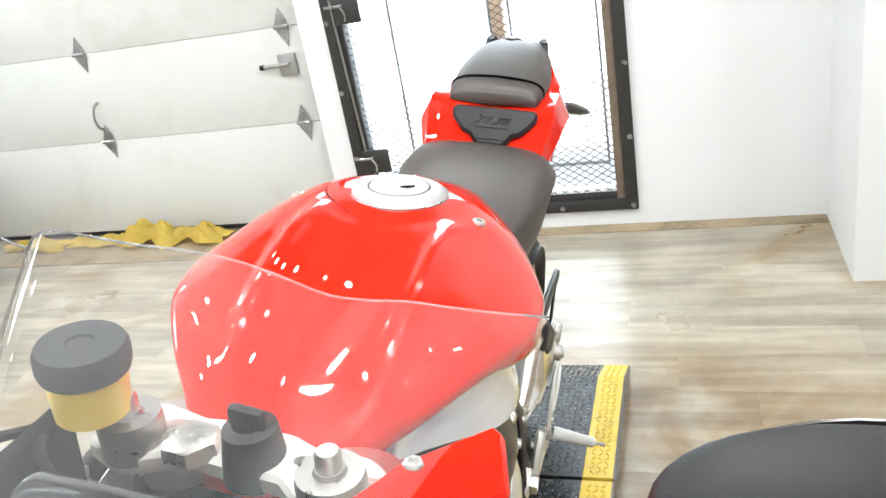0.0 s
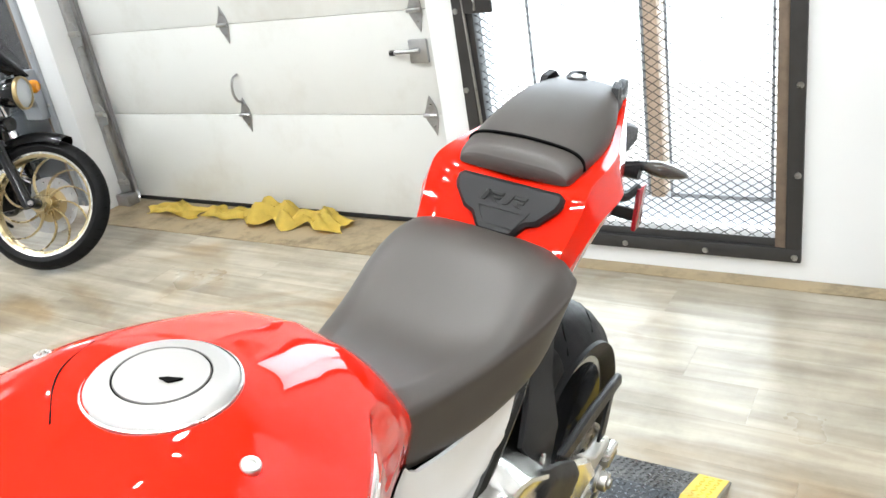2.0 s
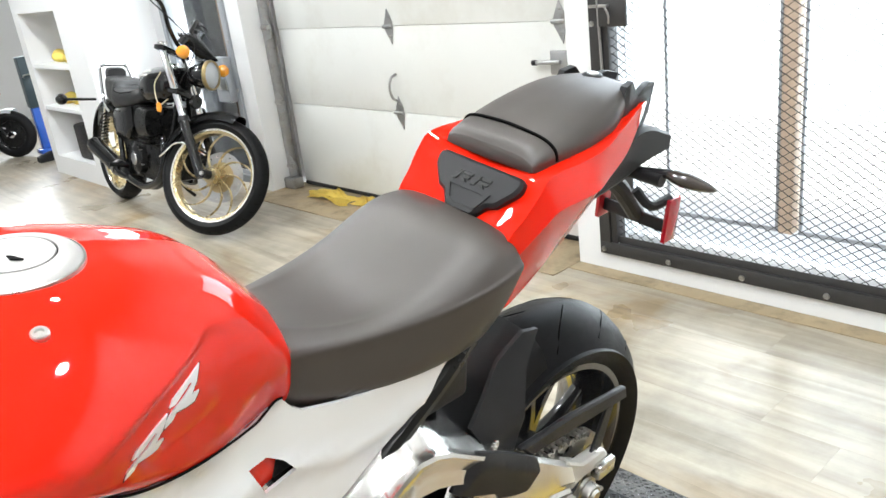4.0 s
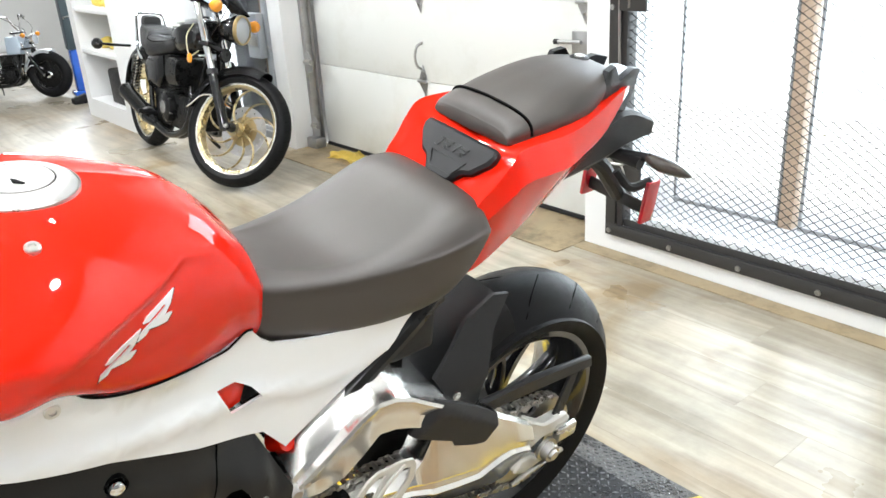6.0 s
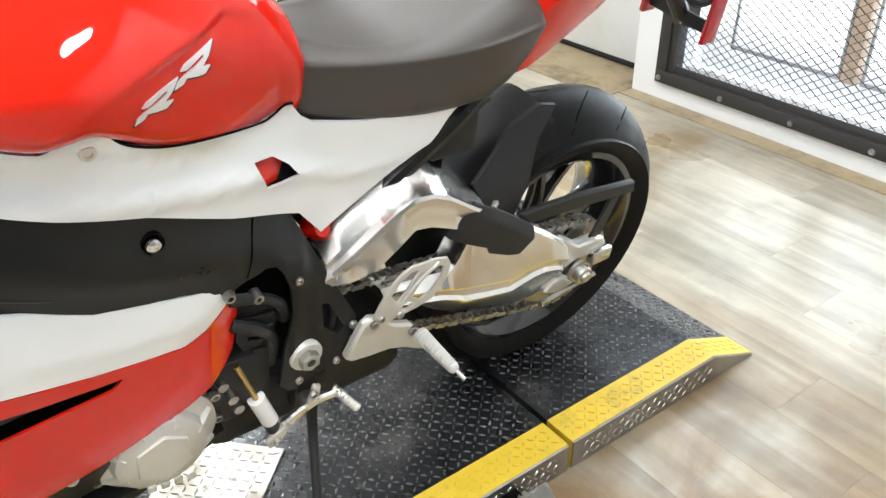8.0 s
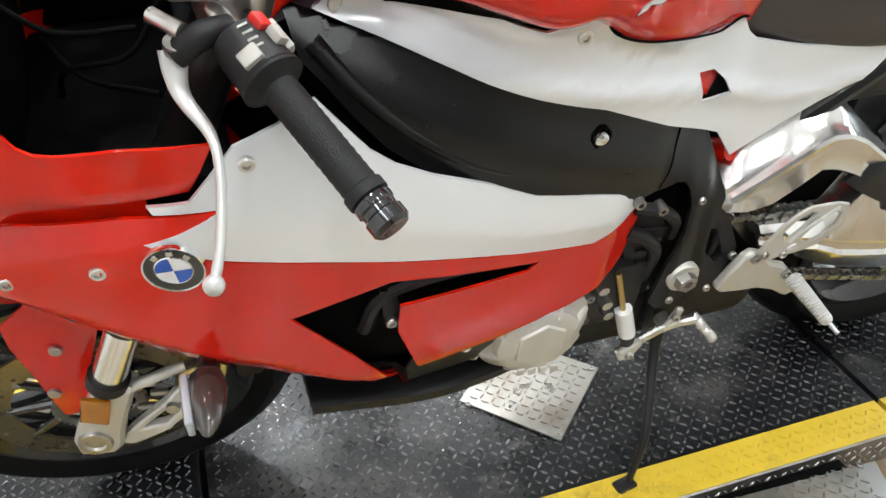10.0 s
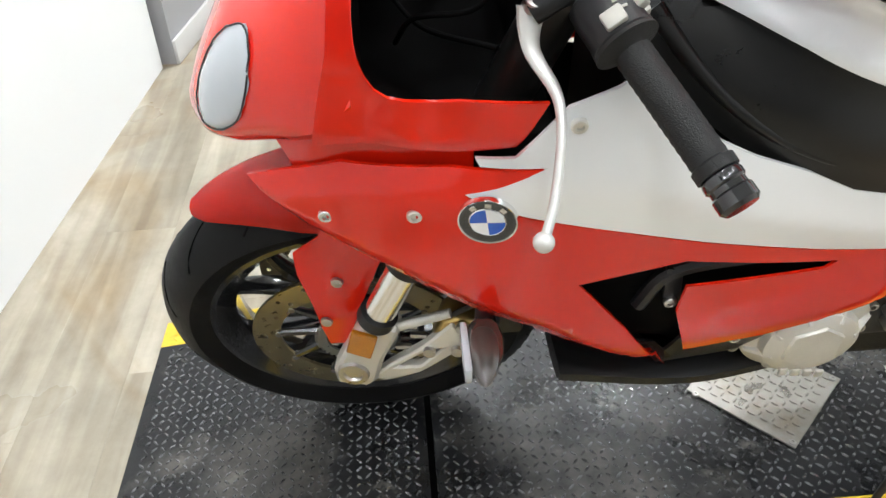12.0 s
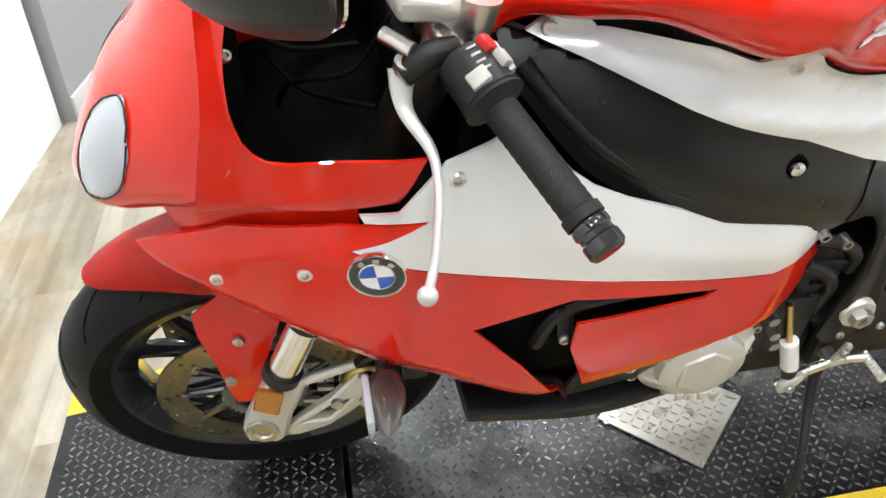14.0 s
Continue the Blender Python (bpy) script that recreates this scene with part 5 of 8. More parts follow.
# wiring is near-black too, so it sinks into the painted shade
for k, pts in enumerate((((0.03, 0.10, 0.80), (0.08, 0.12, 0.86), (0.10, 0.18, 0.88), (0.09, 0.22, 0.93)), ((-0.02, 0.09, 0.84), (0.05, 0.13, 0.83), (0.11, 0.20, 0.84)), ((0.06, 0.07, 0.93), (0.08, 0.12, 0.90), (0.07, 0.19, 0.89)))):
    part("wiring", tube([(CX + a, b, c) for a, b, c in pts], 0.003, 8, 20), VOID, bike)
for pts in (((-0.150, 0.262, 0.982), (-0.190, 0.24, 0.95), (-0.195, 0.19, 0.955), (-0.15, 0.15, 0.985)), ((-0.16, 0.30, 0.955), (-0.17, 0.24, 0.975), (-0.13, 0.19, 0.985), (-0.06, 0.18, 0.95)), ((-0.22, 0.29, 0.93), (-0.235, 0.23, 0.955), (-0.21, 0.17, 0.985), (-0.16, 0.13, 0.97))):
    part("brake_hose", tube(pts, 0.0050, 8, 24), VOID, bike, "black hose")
for a, b, c in ((0.135, 0.066, 0.93), (0.10, 0.066, 0.95)):
    bolt(bike, (CX + a, b, c), 0.006, 0.005, STEEL, (0.5, 0.5, 0.6))
# the nose runs on as a side strip under the cockpit opening
strip = [(0.012, 0.789), (0.024, 0.84), (0.038, 0.89), (0.044, 0.93), (0.048, 0.975), (0.064, 1.005), (0.074, 0.970), (0.067, 0.945), (0.0645, 0.922), (0.064, 0.900), (0.066, 0.884), (0.0705, 0.869), (0.078, 0.857), (0.089, 0.850), (0.105, 0.848), (0.156, 0.848), (0.237, 0.838), (0.208, 0.789), (0.15, 0.788), (0.080, 0.797), (0.035, 0.794)]
both("nose_side", lambda: panel(strip, lambda y, z: CX + sm(y, (0.0, 0.03, 0.06, 0.12, 0.2, 0.28), (0.172, 0.182, 0.190, 0.203, 0.206, 0.198)) - 0.10 * max(0, z - 0.80) - 2.6 * max(0, z - 0.86) ** 2 + 0.004 + 0.010 * max(0, 1 - y / 0.06) - 0.006 * max(0, 1 - (z - 0.787) / 0.02), 0.004, 0.014, 0.005, 0.010), RED, "red side strip under the cockpit")
# shaded chin between the nose and the side fairing
chin = [(-0.062, 0.790), (0.0, 0.800), (0.09, 0.800), (0.168, 0.796), (0.168, 0.745), (0.09, 0.735), (0.0, 0.690), (-0.012, 0.695), (-0.038, 0.742)]
both("chin", lambda: panel(chin, lambda y, z: CX + fair_x(y, 0.70) - 0.012 - 0.008 * min(1, max(0, y / 0.06)) - 0.05 * (z - 0.74), 0.004, 0.02, 0.002, 0.008), RED, "red chin panel in the gap under the nose")
# near-black sheet stands for the shade in the gap under the strip
both("side_slot", lambda: panel([(0.150, 0.750), (0.150, 0.800), (0.25, 0.800), (0.25, 0.760)], lambda y, z: CX + fair_x(y, 0.74) - 0.030, 0.004, 0.03, 0.0, 0.008), VOID, "near-black sheet for the shade in the gap under the side strip")
bolt(nose, nose_point(0.80, 0.22, 0.0005), 0.007, 0.004, ALU)
# small mirror-mount wing with a bolt
mmt = part("mirror_mount", plate([(0.126, 0.180), (0.150, 0.225), (0.206, 0.283), (0.216, 0.275), (0.232, 0.215), (0.19, 0.17)], Matrix.Translation((0, 0, 1.030)), 0.014, 0.004), RED, bike, "red mirror mount")
bolt(mmt, (0.160, 0.221, 1.037), 0.008, 0.004, ALU, (0, 0, 1))
# windscreen: a raised middle bubble with lower shoulders
EDGE_X = (0.0, 0.06, 0.10, 0.124, 0.141, 0.165, 0.215, 0.246)
EDGE_Y = (0.172, 0.178, 0.200, 0.221, 0.222, 0.238, 0.256, 0.279)
EDGE_Z = (1.212, 1.209, 1.185, 1.164, 1.170, 1.161, 1.152, 1.141)
rows = []
for f in np.linspace(0, 1, 18):
    row = []
    for u in np.linspace(-1, 1, 45):
        q = abs(u) * 0.246
        base = Vector((0.125 * u, 0.025 + 0.03 * u * u, 1.000 - 0.015 * u * u))
        top = Vector((0.246 * u, sm(q, EDGE_X, EDGE_Y), sm(q, EDGE_X, EDGE_Z)))
        p = base.lerp(top, f) + Vector((0, -0.012, 0.012)) * math.sin(math.pi * f)
        row.append((CX + p.x, p.y, p.z))
    rows.append(row)
bm = grid_faces(bmesh.new(), rows, False, False)
ws = part("windscreen", bm, SCREEN, bike, "clear double-bubble windscreen with a reflected veil put into its colour")
part("edge_trim", tube([Vector(p) for p in rows[-1][::2]], 0.0009, 6, 60), glass_mat("screen_edge", (0.92, 0.92, 0.92), 0.25), ws)

# mirrors on stalks
for s in (1, -1):
    c = Vector((CX + 0.405 * s, 0.120, 1.162))
    bm = bmesh.new()
    bmesh.ops.create_uvsphere(bm, u_segments=32, v_segments=20, radius=1.0)
    for v in bm.verts:
        x, y, z = v.co
        q = 1.0 if y < 0 else 0.25
        v.co = Vector((c.x + s * (0.088 * x + 0.014 * x * z), c.y + 0.052 * y * q + 0.03 * x, c.z + 0.046 * z * (1 - 0.15 * x)))
    mr = part("mirror", bm, PLASTIC, bike, "black streamlined mirror")
    part("stalk", tube([(CX + 0.13 * s, 0.05, 1.0), (CX + 0.22 * s, 0.06, 1.05), (CX + 0.345 * s, 0.10, 1.145)], 0.012, 10, 14), PLASTIC, mr)
    gl_ = lathe([(0.0, 0.0), (1.0, 0.0), (1.0, 0.03), (0.0, 0.03)], Matrix.Translation((c.x, c.y + 0.0135, c.z)) @ pose(0, 0, 0, 90, 0, 17 * s) @ Matrix.Diagonal((0.078, 0.039, -0.06, 1)), 28, False)
    part("mirror_glass", gl_, CHROME, mr, "mirror glass")

# --- side fairings
RED_SIDE = [(-0.079, 0.677), (-0.02, 0.716), (0.034, 0.747), (0.147, 0.772), (0.235, 0.776), (0.19, 0.757), (0.155, 0.745), (0.214, 0.72), (0.415, 0.656), (0.56, 0.614), (0.671, 0.586), (0.72, 0.594), (0.757, 0.606), (0.756, 0.572), (0.750, 0.540), (0.742, 0.516), (0.728, 0.501), (0.70, 0.486), (0.64, 0.468), (0.545, 0.452), (0.437, 0.442), (0.407, 0.535), (0.41, 0.582), (0.578, 0.577), (0.592, 0.588), (0.50, 0.606), (0.40, 0.629), (0.282, 0.607), (0.35, 0.512), (0.43, 0.380), (0.355, 0.405), (0.236, 0.510), (0.142, 0.552), (0.07, 0.598), (-0.031, 0.636)]
SILVER_SIDE = [(0.157, 0.7455), (0.192, 0.7575), (0.236, 0.7775), (0.172, 0.7765), (0.168, 0.784), (0.206, 0.787), (0.255, 0.834), (0.30, 0.847), (0.336, 0.862), (0.385, 0.80), (0.411, 0.778), (0.452, 0.754), (0.52, 0.722), (0.58, 0.688), (0.68, 0.655), (0.735, 0.632), (0.7565, 0.607), (0.72, 0.5955), (0.671, 0.5875), (0.56, 0.6155), (0.415, 0.6575), (0.215, 0.7215)]
rs_ = both("red_fairing", lambda: panel(RED_SIDE, lambda y, z: CX + fair_x(y, z) + 0.007, 0.004, 0.013, 0.003, 0.008), RED, "gloss red lower fairing")
ss_ = both("silver_fairing", lambda: panel(SILVER_SIDE, lambda y, z: CX + fair_x(y, z) + 0.006, 0.004, 0.013, 0.002, 0.006), SILVER, "silver upper fairing")
for y, z in ((0.011, 0.672), (0.107, 0.708)):
    bolt(rs_, (CX + fair_x(y, z) + 0.006, y, z), 0.0085, 0.004, ALU)
bolt(ss_, (CX + fair_x(0.264, 0.818) + 0.006, 0.264, 0.818), 0.0085, 0.004, ALU)
# inner duct and engine behind the openings, their shade painted near-black; then the belly
both("inner_duct", lambda: panel([(0.25, 0.60), (0.33, 0.64), (0.62, 0.61), (0.72, 0.55), (0.70, 0.45), (0.40, 0.37), (0.30, 0.50)], lambda y, z: CX + fair_x(y, z) - 0.030, 0.004, 0.03), VOID, "air duct inside the fairing, its shade painted near-black")
both("duct_strut", lambda: tube([(CX + 0.195, 0.37, 0.52), (CX + 0.200, 0.40, 0.585), (CX + 0.198, 0.50, 0.60), (CX + 0.190, 0.60, 0.588)], 0.010, 8, 20), PLASTIC, "black duct strut")
dbr = part("duct_bracket", panel([(0.390, 0.596), (0.410, 0.590), (0.418, 0.530), (0.400, 0.524), (0.394, 0.545)], lambda y, z: CX + fair_x(y, z) - 0.012, 0.008, 0.03, 0.002, 0.006), PLASTIC, bike, "black duct bracket")
bolt(dbr, (CX + fair_x(0.403, 0.538) - 0.011, 0.403, 0.538), 0.008, 0.004, STEEL)
BELLY = [(0.272, 0.485), (0.300, 0.47), (0.36, 0.415), (0.43, 0.395), (0.437, 0.445), (0.545, 0.455), (0.66, 0.47), (0.69, 0.40), (0.71, 0.345), (0.75, 0.318), (0.80, 0.325), (0.81, 0.305), (0.74, 0.280), (0.627, 0.268), (0.568, 0.279), (0.449, 0.290), (0.34, 0.293), (0.294, 0.335), (0.284, 0.385), (0.286, 0.42)]
be = both("belly_pan", lambda: panel(BELLY, lambda y, z: CX + fair_x(y, z) - 0.004, 0.005, 0.02, 0.010, 0.02), PLASTIC, "matt black belly pan")
bolt(be, (CX + fair_x(0.507, 0.443) - 0.002, 0.507, 0.443), 0.008, 0.004, ALU)
part("belly_floor", loft([(0.30, [(0, 0.31), (0.08, 0.308), (0.15, 0.32), (0.15, 0.29), (0.08, 0.27), (0, 0.265)]), (0.50, [(0, 0.30), (0.08, 0.30), (0.17, 0.32), (0.165, 0.28), (0.08, 0.25), (0, 0.245)]), (0.72, [(0, 0.33), (0.08, 0.33), (0.15, 0.345), (0.15, 0.32), (0.08, 0.29), (0, 0.285)])], 14, 12, CX), PLASTIC, bike, "black belly pan floor")
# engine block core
part("engine_block", box((CX - 0.13, 0.33, 0.36), (CX + 0.13, 0.76, 0.78), 0.03), VOID, bike, "plain engine mass, its shade painted near-black")
part("radiator", box((CX - 0.14, 0.21, 0.40), (CX + 0.14, 0.245, 0.70), 0.006), PLASTIC, bike, "black radiator")
# clutch cover: stepped cast drum with ribs and a raised unreadable mark
CCM = Matrix.Translation((CX + 0.150, 0.618, 0.412)) @ pose(0, 0, 0, 0, 90, 0)
cc = part("clutch_cover", lathe([(0.0, 0.060), (0.052, 0.058), (0.062, 0.052), (0.066, 0.040), (0.078, 0.034), (0.086, 0.026), (0.088, 0.0), (0.0, 0.0)], CCM, 48, False), CAST, bike, "cast aluminium clutch cover")
for a in (20, 65, 110, 155, 200, 245, 290, 335):
    part("rib", tube([CCM @ Vector((0.050 * math.cos(radians(a)), 0.050 * math.sin(radians(a)), 0.054)), CCM @ Vector((0.080 * math.cos(radians(a)), 0.080 * math.sin(radians(a)), 0.031))], 0.006, 8), CAST, cc)
for k in range(4):
    part("raised_mark", box((CX + 0.206, 0.588 + 0.018 * k, 0.352 - 0.004 * k), (CX + 0.211, 0.600 + 0.018 * k, 0.366 - 0.004 * k), 0.002), CAST, cc, "raised unreadable mark")
part("raised_face", plate([(0.044, 0.0), (0.022, 0.036), (-0.026, 0.034), (-0.046, 0.004), (-0.030, -0.034), (0.018, -0.038)], CCM @ Matrix.Translation((0, 0, 0.060)), 0.006, 0.002), CAST, cc)
for a in (75, 105, 300):
    bolt(cc, CCM @ Vector((0.094 * math.cos(radians(a)), 0.094 * math.sin(radians(a)), 0.012)), 0.008, 0.008, STEEL)

# --- frame cover and silver side covers
FRAME = [(0.327, 0.902), (0.357, 0.893), (0.484, 0.851), (0.569, 0.814), (0.658, 0.777), (0.765, 0.719), (0.832, 0.700), (0.850, 0.690), (0.866, 0.648), (0.898, 0.566), (0.934, 0.486), (0.926, 0.462), (0.912, 0.440), (0.896, 0.416), (0.858, 0.414), (0.812, 0.402), (0.801, 0.414), (0.814, 0.490), (0.832, 0.545), (0.831, 0.585), (0.824, 0.612), (0.814, 0.628), (0.800, 0.630), (0.786, 0.622), (0.745, 0.610), (0.678, 0.645), (0.58, 0.673), (0.518, 0.706), (0.452, 0.739), (0.412, 0.767), (0.381, 0.801), (0.357, 0.832), (0.336, 0.856)]


def frame_x(y, z):
    b = side_x(y, z) - 0.004
    mid = sm(y, (0.33, 0.45, 0.6, 0.75, 0.86), (0.875, 0.80, 0.735, 0.672, 0.62))
    if y < 0.86:
        b += 0.010 * math.exp(-(((z - mid) / 0.035) ** 2)) - 0.004
    b += 0.028 * min(1.0, max(0.0, (0.69 - z) / 0.10)) * min(1.0, max(0.0, (y - 0.77) / 0.05))
    return CX + b


fr = both("frame_cover", lambda: panel(FRAME, frame_x, 0.006, 0.009, 0.006, 0.010, [arc((0.660, 0.742), 0.0125, 0, 330, 12), [(0.878, 0.532), (0.890, 0.528), (0.912, 0.478), (0.898, 0.468), (0.878, 0.490)]]), DARK, "dark satin frame beam")
rib = [(frame_x(y, z) - 0.004, y, z) for y, z in ((0.350, 0.872), (0.385, 0.832), (0.425, 0.795), (0.475, 0.762), (0.530, 0.735), (0.585, 0.714))]
part("beam_rib", tube(rib, 0.011, 14, 40, 0.003), DARK, fr, "rounded rib along the beam's foot", 60)
part("frame_bolt", lathe([(0.0, 0.007), (0.004, 0.007), (0.0085, 0.004), (0.0100, 0.0), (0.0100, -0.012), (0.0, -0.012)], Matrix.Translation((frame_x(0.660, 0.742) - 0.001, 0.660, 0.742)) @ pose(0, 0, 0, 0, 90, 0), 24, False), CHROME, fr, "bright domed frame bolt")
part("bolt_well", lathe([(0.0, -0.022), (0.0145, -0.022), (0.0145, -0.003), (0.0128, -0.003), (0.0128, -0.018), (0.0, -0.018)], Matrix.Translation((frame_x(0.660, 0.742) + 0.001, 0.660, 0.742)) @ pose(0, 0, 0, 0, 90, 0), 24, False), VOID, fr)
pv = part("pivot_bolt", lathe([(0.0, 0.0), (0.024, 0.0), (0.026, -0.003), (0.026, -0.012), (0, -0.012)], Matrix.Translation((CX + 0.190, 0.841, 0.464)) @ pose(0, 0, 0, 0, 90, 0), 30, False), CAST, fr, "large swingarm pivot washer")
part("nut", lathe([(0.0, 0.004), (0.006, 0.004), (0.008, 0.013), (0.015, 0.013), (0.0165, 0.010), (0.0165, 0.0), (0, 0)], Matrix.Translation((CX + 0.190, 0.841, 0.464)) @ pose(0, 0, 0, 0, 90, 0), 6, False), STEEL, fr)
part("seam", tube([(frame_x(y, z) + 0.0004, y, z) for y, z in ((0.796, 0.708), (0.788, 0.685), (0.780, 0.660), (0.772, 0.630))], 0.0013, 6, 14), VOID, fr)
for y, z, r in ((0.842, 0.596, 0.006), (0.924, 0.478, 0.007), (0.890, 0.428, 0.006), (0.826, 0.425, 0.006)):
    bolt(fr, (frame_x(y, z), y, z), r, 0.004, STEEL if r < 0.008 else PLASTIC)
# --- fuel tank
TANK = [
    (0.305, [(0, 0.935), (0.045, 0.932), (0.078, 0.92), (0.092, 0.90), (0.085, 0.88), (0, 0.875)]),
    (0.340, [(0, 0.975), (0.065, 0.967), (0.092, 0.948), (0.098, 0.928), (0.078, 0.902), (0, 0.875)]),
    (0.400, [(0, 1.015), (0.085, 1.004), (0.132, 0.974), (0.144, 0.950), (0.105, 0.915), (0, 0.88)]),
    (0.460, [(0, 1.038), (0.100, 1.024), (0.168, 0.991), (0.182, 0.962), (0.142, 0.928), (0, 0.88)]),
    (0.520, [(0, 1.049), (0.105, 1.036), (0.186, 0.990), (0.206, 0.956), (0.172, 0.916), (0, 0.87)]),
    (0.570, [(0, 1.055), (0.105, 1.042), (0.188, 0.988), (0.210, 0.950), (0.182, 0.900), (0, 0.86)]),
    (0.620, [(0, 1.057), (0.100, 1.045), (0.184, 0.985), (0.208, 0.942), (0.178, 0.896), (0, 0.84)]),
    (0.680, [(0, 1.054), (0.092, 1.041), (0.170, 0.982), (0.196, 0.915), (0.172, 0.852), (0, 0.82)]),
    (0.760, [(0, 1.032), (0.082, 1.018), (0.147, 0.962), (0.168, 0.890), (0.148, 0.812), (0, 0.80)]),
    (0.830, [(0, 1.001), (0.074, 0.985), (0.120, 0.932), (0.134, 0.866), (0.106, 0.800), (0, 0.78)]),
    (0.882, [(0, 0.940), (0.060, 0.928), (0.098, 0.895), (0.106, 0.856), (0.088, 0.800), (0, 0.78)]),
    (0.898, [(0, 0.915), (0.045, 0.908), (0.080, 0.880), (0.086, 0.862), (0.068, 0.82), (0, 0.79)]),
]
bm = loft(TANK, 230, 170, CX)
for v in bm.verts:
    x, y, z = v.co.x - CX, v.co.y, v.co.z
    if z > 0.9:
        # two long ridges from the cap forward, a bowl round the cap and a sunk middle in front
        ridge = 0.080 - 0.06 * max(0, 0.45 - y)
        fwd_ = min(1, max(0, (0.61 - y) / 0.08)) * min(1, max(0, (y - 0.33) / 0.08))
        v.co.z += fwd_ * (0.013 * math.exp(-(((abs(x - 0.018) - ridge) / 0.014) ** 2)) - 0.009 * math.exp(-(((x - 0.018) / 0.045) ** 2)))
        d = math.hypot(x - 0.015, y - 0.660)
        v.co.z -= 0.002 * math.exp(-(((d - 0.085) / 0.016) ** 2)) * min(1, max(0, (0.67 - y) / 0.03))
    # knee recess under a crisp shoulder line
    line = sm(y, (0.58, 0.62, 0.66, 0.70, 0.74, 0.77, 0.785, 0.80, 0.83, 0.87, 0.89), (0.932, 0.947, 0.956, 0.963, 0.969, 0.976, 0.980, 0.976, 0.966, 0.945, 0.93))
    if abs(x) > 0.04 and y > 0.6:
        f = min(1, max(0, (line - z) / (0.014 + 0.02 * max(0, y - 0.76) / 0.1)))
        v.co.x -= math.copysign((0.24 - 0.8 * min(0.13, max(0.0, y - 0.70))) * max(0.0, line - 0.008 - z) * min(1, (y - 0.6) / 0.06) * min(1, max(0, (0.91 - y) / 0.06)), x) if z > 0.80 else 0.0
        v.co.x -= math.copysign(0.008 * min(1, max(0, (z - 0.835) / 0.06)) * f * f * (3 - 2 * f) * min(1, (y - 0.6) / 0.10) * min(1, max(0, (0.86 - y) / 0.08)), x)
from mathutils.bvhtree import BVHTree
tank_tree = BVHTree.FromBMesh(bm)


def on_tank(x, y, up=0.0):
    """The point of the tank's top under (x, y)."""
    hit = tank_tree.ray_cast(Vector((CX + x, y, 1.3)), Vector((0, 0, -1)))
    return hit[0] + hit[1] * up


def flank(y, z, up=0.0):
    """The point of the tank's left flank at (y, z)."""
    hit = tank_tree.ray_cast(Vector((0.5, y, z)), Vector((-1, 0, 0)))
    return hit[0] + hit[1] * up


tank = part("fuel_tank", bm, RED, bike, "gloss red fuel tank with a silver filler cap")
for pts in ([(-0.078, 0.67), (-0.070, 0.637), (-0.052, 0.612), (-0.018, 0.583)],):
    part("seam", tube([on_tank(a, b, 0.0002) for a, b in pts], 0.0009, 6, 30), VOID, tank)
CAPM = Matrix.Translation((CX + 0.016, 0.659, 1.0555)) @ pose(0, 0, 0, -4, 0, 0)
fc = part("filler_cap", lathe([(0.0, 0.0045), (0.036, 0.004), (0.0365, 0.002), (0.0378, 0.002), (0.0385, 0.0038), (0.050, 0.002), (0.056, -0.0005), (0.0595, -0.005), (0.060, -0.02), (0.0, -0.02)], CAPM, 56, False), mat("satin_cap", (0.40, 0.39, 0.375), 0.52, 0.6, 0.03, 30, 0.05, 300), bike, "round satin silver filler cap")
bm = plate([(-0.012, -0.004), (0.006, -0.004), (0.016, 0.010), (0.016, 0.014), (-0.004, 0.004)], CAPM @ Matrix.Translation((0.010, -0.004, 0.0052)) @ Matrix.Diagonal((0.55, 0.55, 1, 1)), 0.0014, 0.0)
part("key_slot", bm, VOID, fc, "black key slot flap")
part("cap_groove", lathe([(0.0368, 0.0031), (0.0378, 0.0031), (0.0378, 0.0026), (0.0368, 0.0026)], CAPM, 48), VOID, fc)
part("cap_seal", lathe([(0.0597, -0.003), (0.0614, -0.004), (0.0616, -0.016), (0.0597, -0.016)], CAPM, 48), STEEL, fc)
for x, y, z in ((0.120, 0.640, 1.0325), (-0.108, 0.640, 1.0380)):
    bolt(tank, (CX + x, y, z), 0.008, 0.004, ALU, (0.25 if x > 0.05 else (-0.25 if x < -0.05 else 0), 0, 1))

WHITE_SIDE = [(0.355, 0.901), (0.385, 0.924), (0.405, 0.925), (0.424, 0.908), (0.524, 0.908), (0.572, 0.889), (0.622, 0.912), (0.651, 0.873), (0.693, 0.852), (0.75, 0.838), (0.822, 0.817), (0.842, 0.818), (0.860, 0.826), (0.872, 0.824), (0.885, 0.804), (0.900, 0.792), (0.971, 0.777), (1.059, 0.770), (1.124, 0.764), (1.076, 0.717), (0.98, 0.672), (0.897, 0.632), (0.866, 0.674), (0.765, 0.724), (0.658, 0.782), (0.569, 0.818), (0.484, 0.855), (0.408, 0.882)]


def cover_x(y, z):
    crease = sm(y, (0.4, 0.6, 0.75, 0.95, 1.12), (0.89, 0.82, 0.775, 0.715, 0.73))
    b = CX + side_x(y, z) + 0.005 + 0.005 * math.exp(-(((z - crease) / 0.014) ** 2))
    # where the tank meets the cover, the cover lies just over it
    lift_ = 0.0
    for dy in (-0.010, 0.0, 0.010):
        for dz in (0.0, 0.006, 0.012):
            hit = tank_tree.ray_cast(Vector((0.5, y + dy, z + dz)), Vector((-1, 0, 0)))[0]
            if hit is not None:
                lift_ += min(0.016, max(0.0, hit.x + 0.0035 - b)) / 9
    return b + lift_


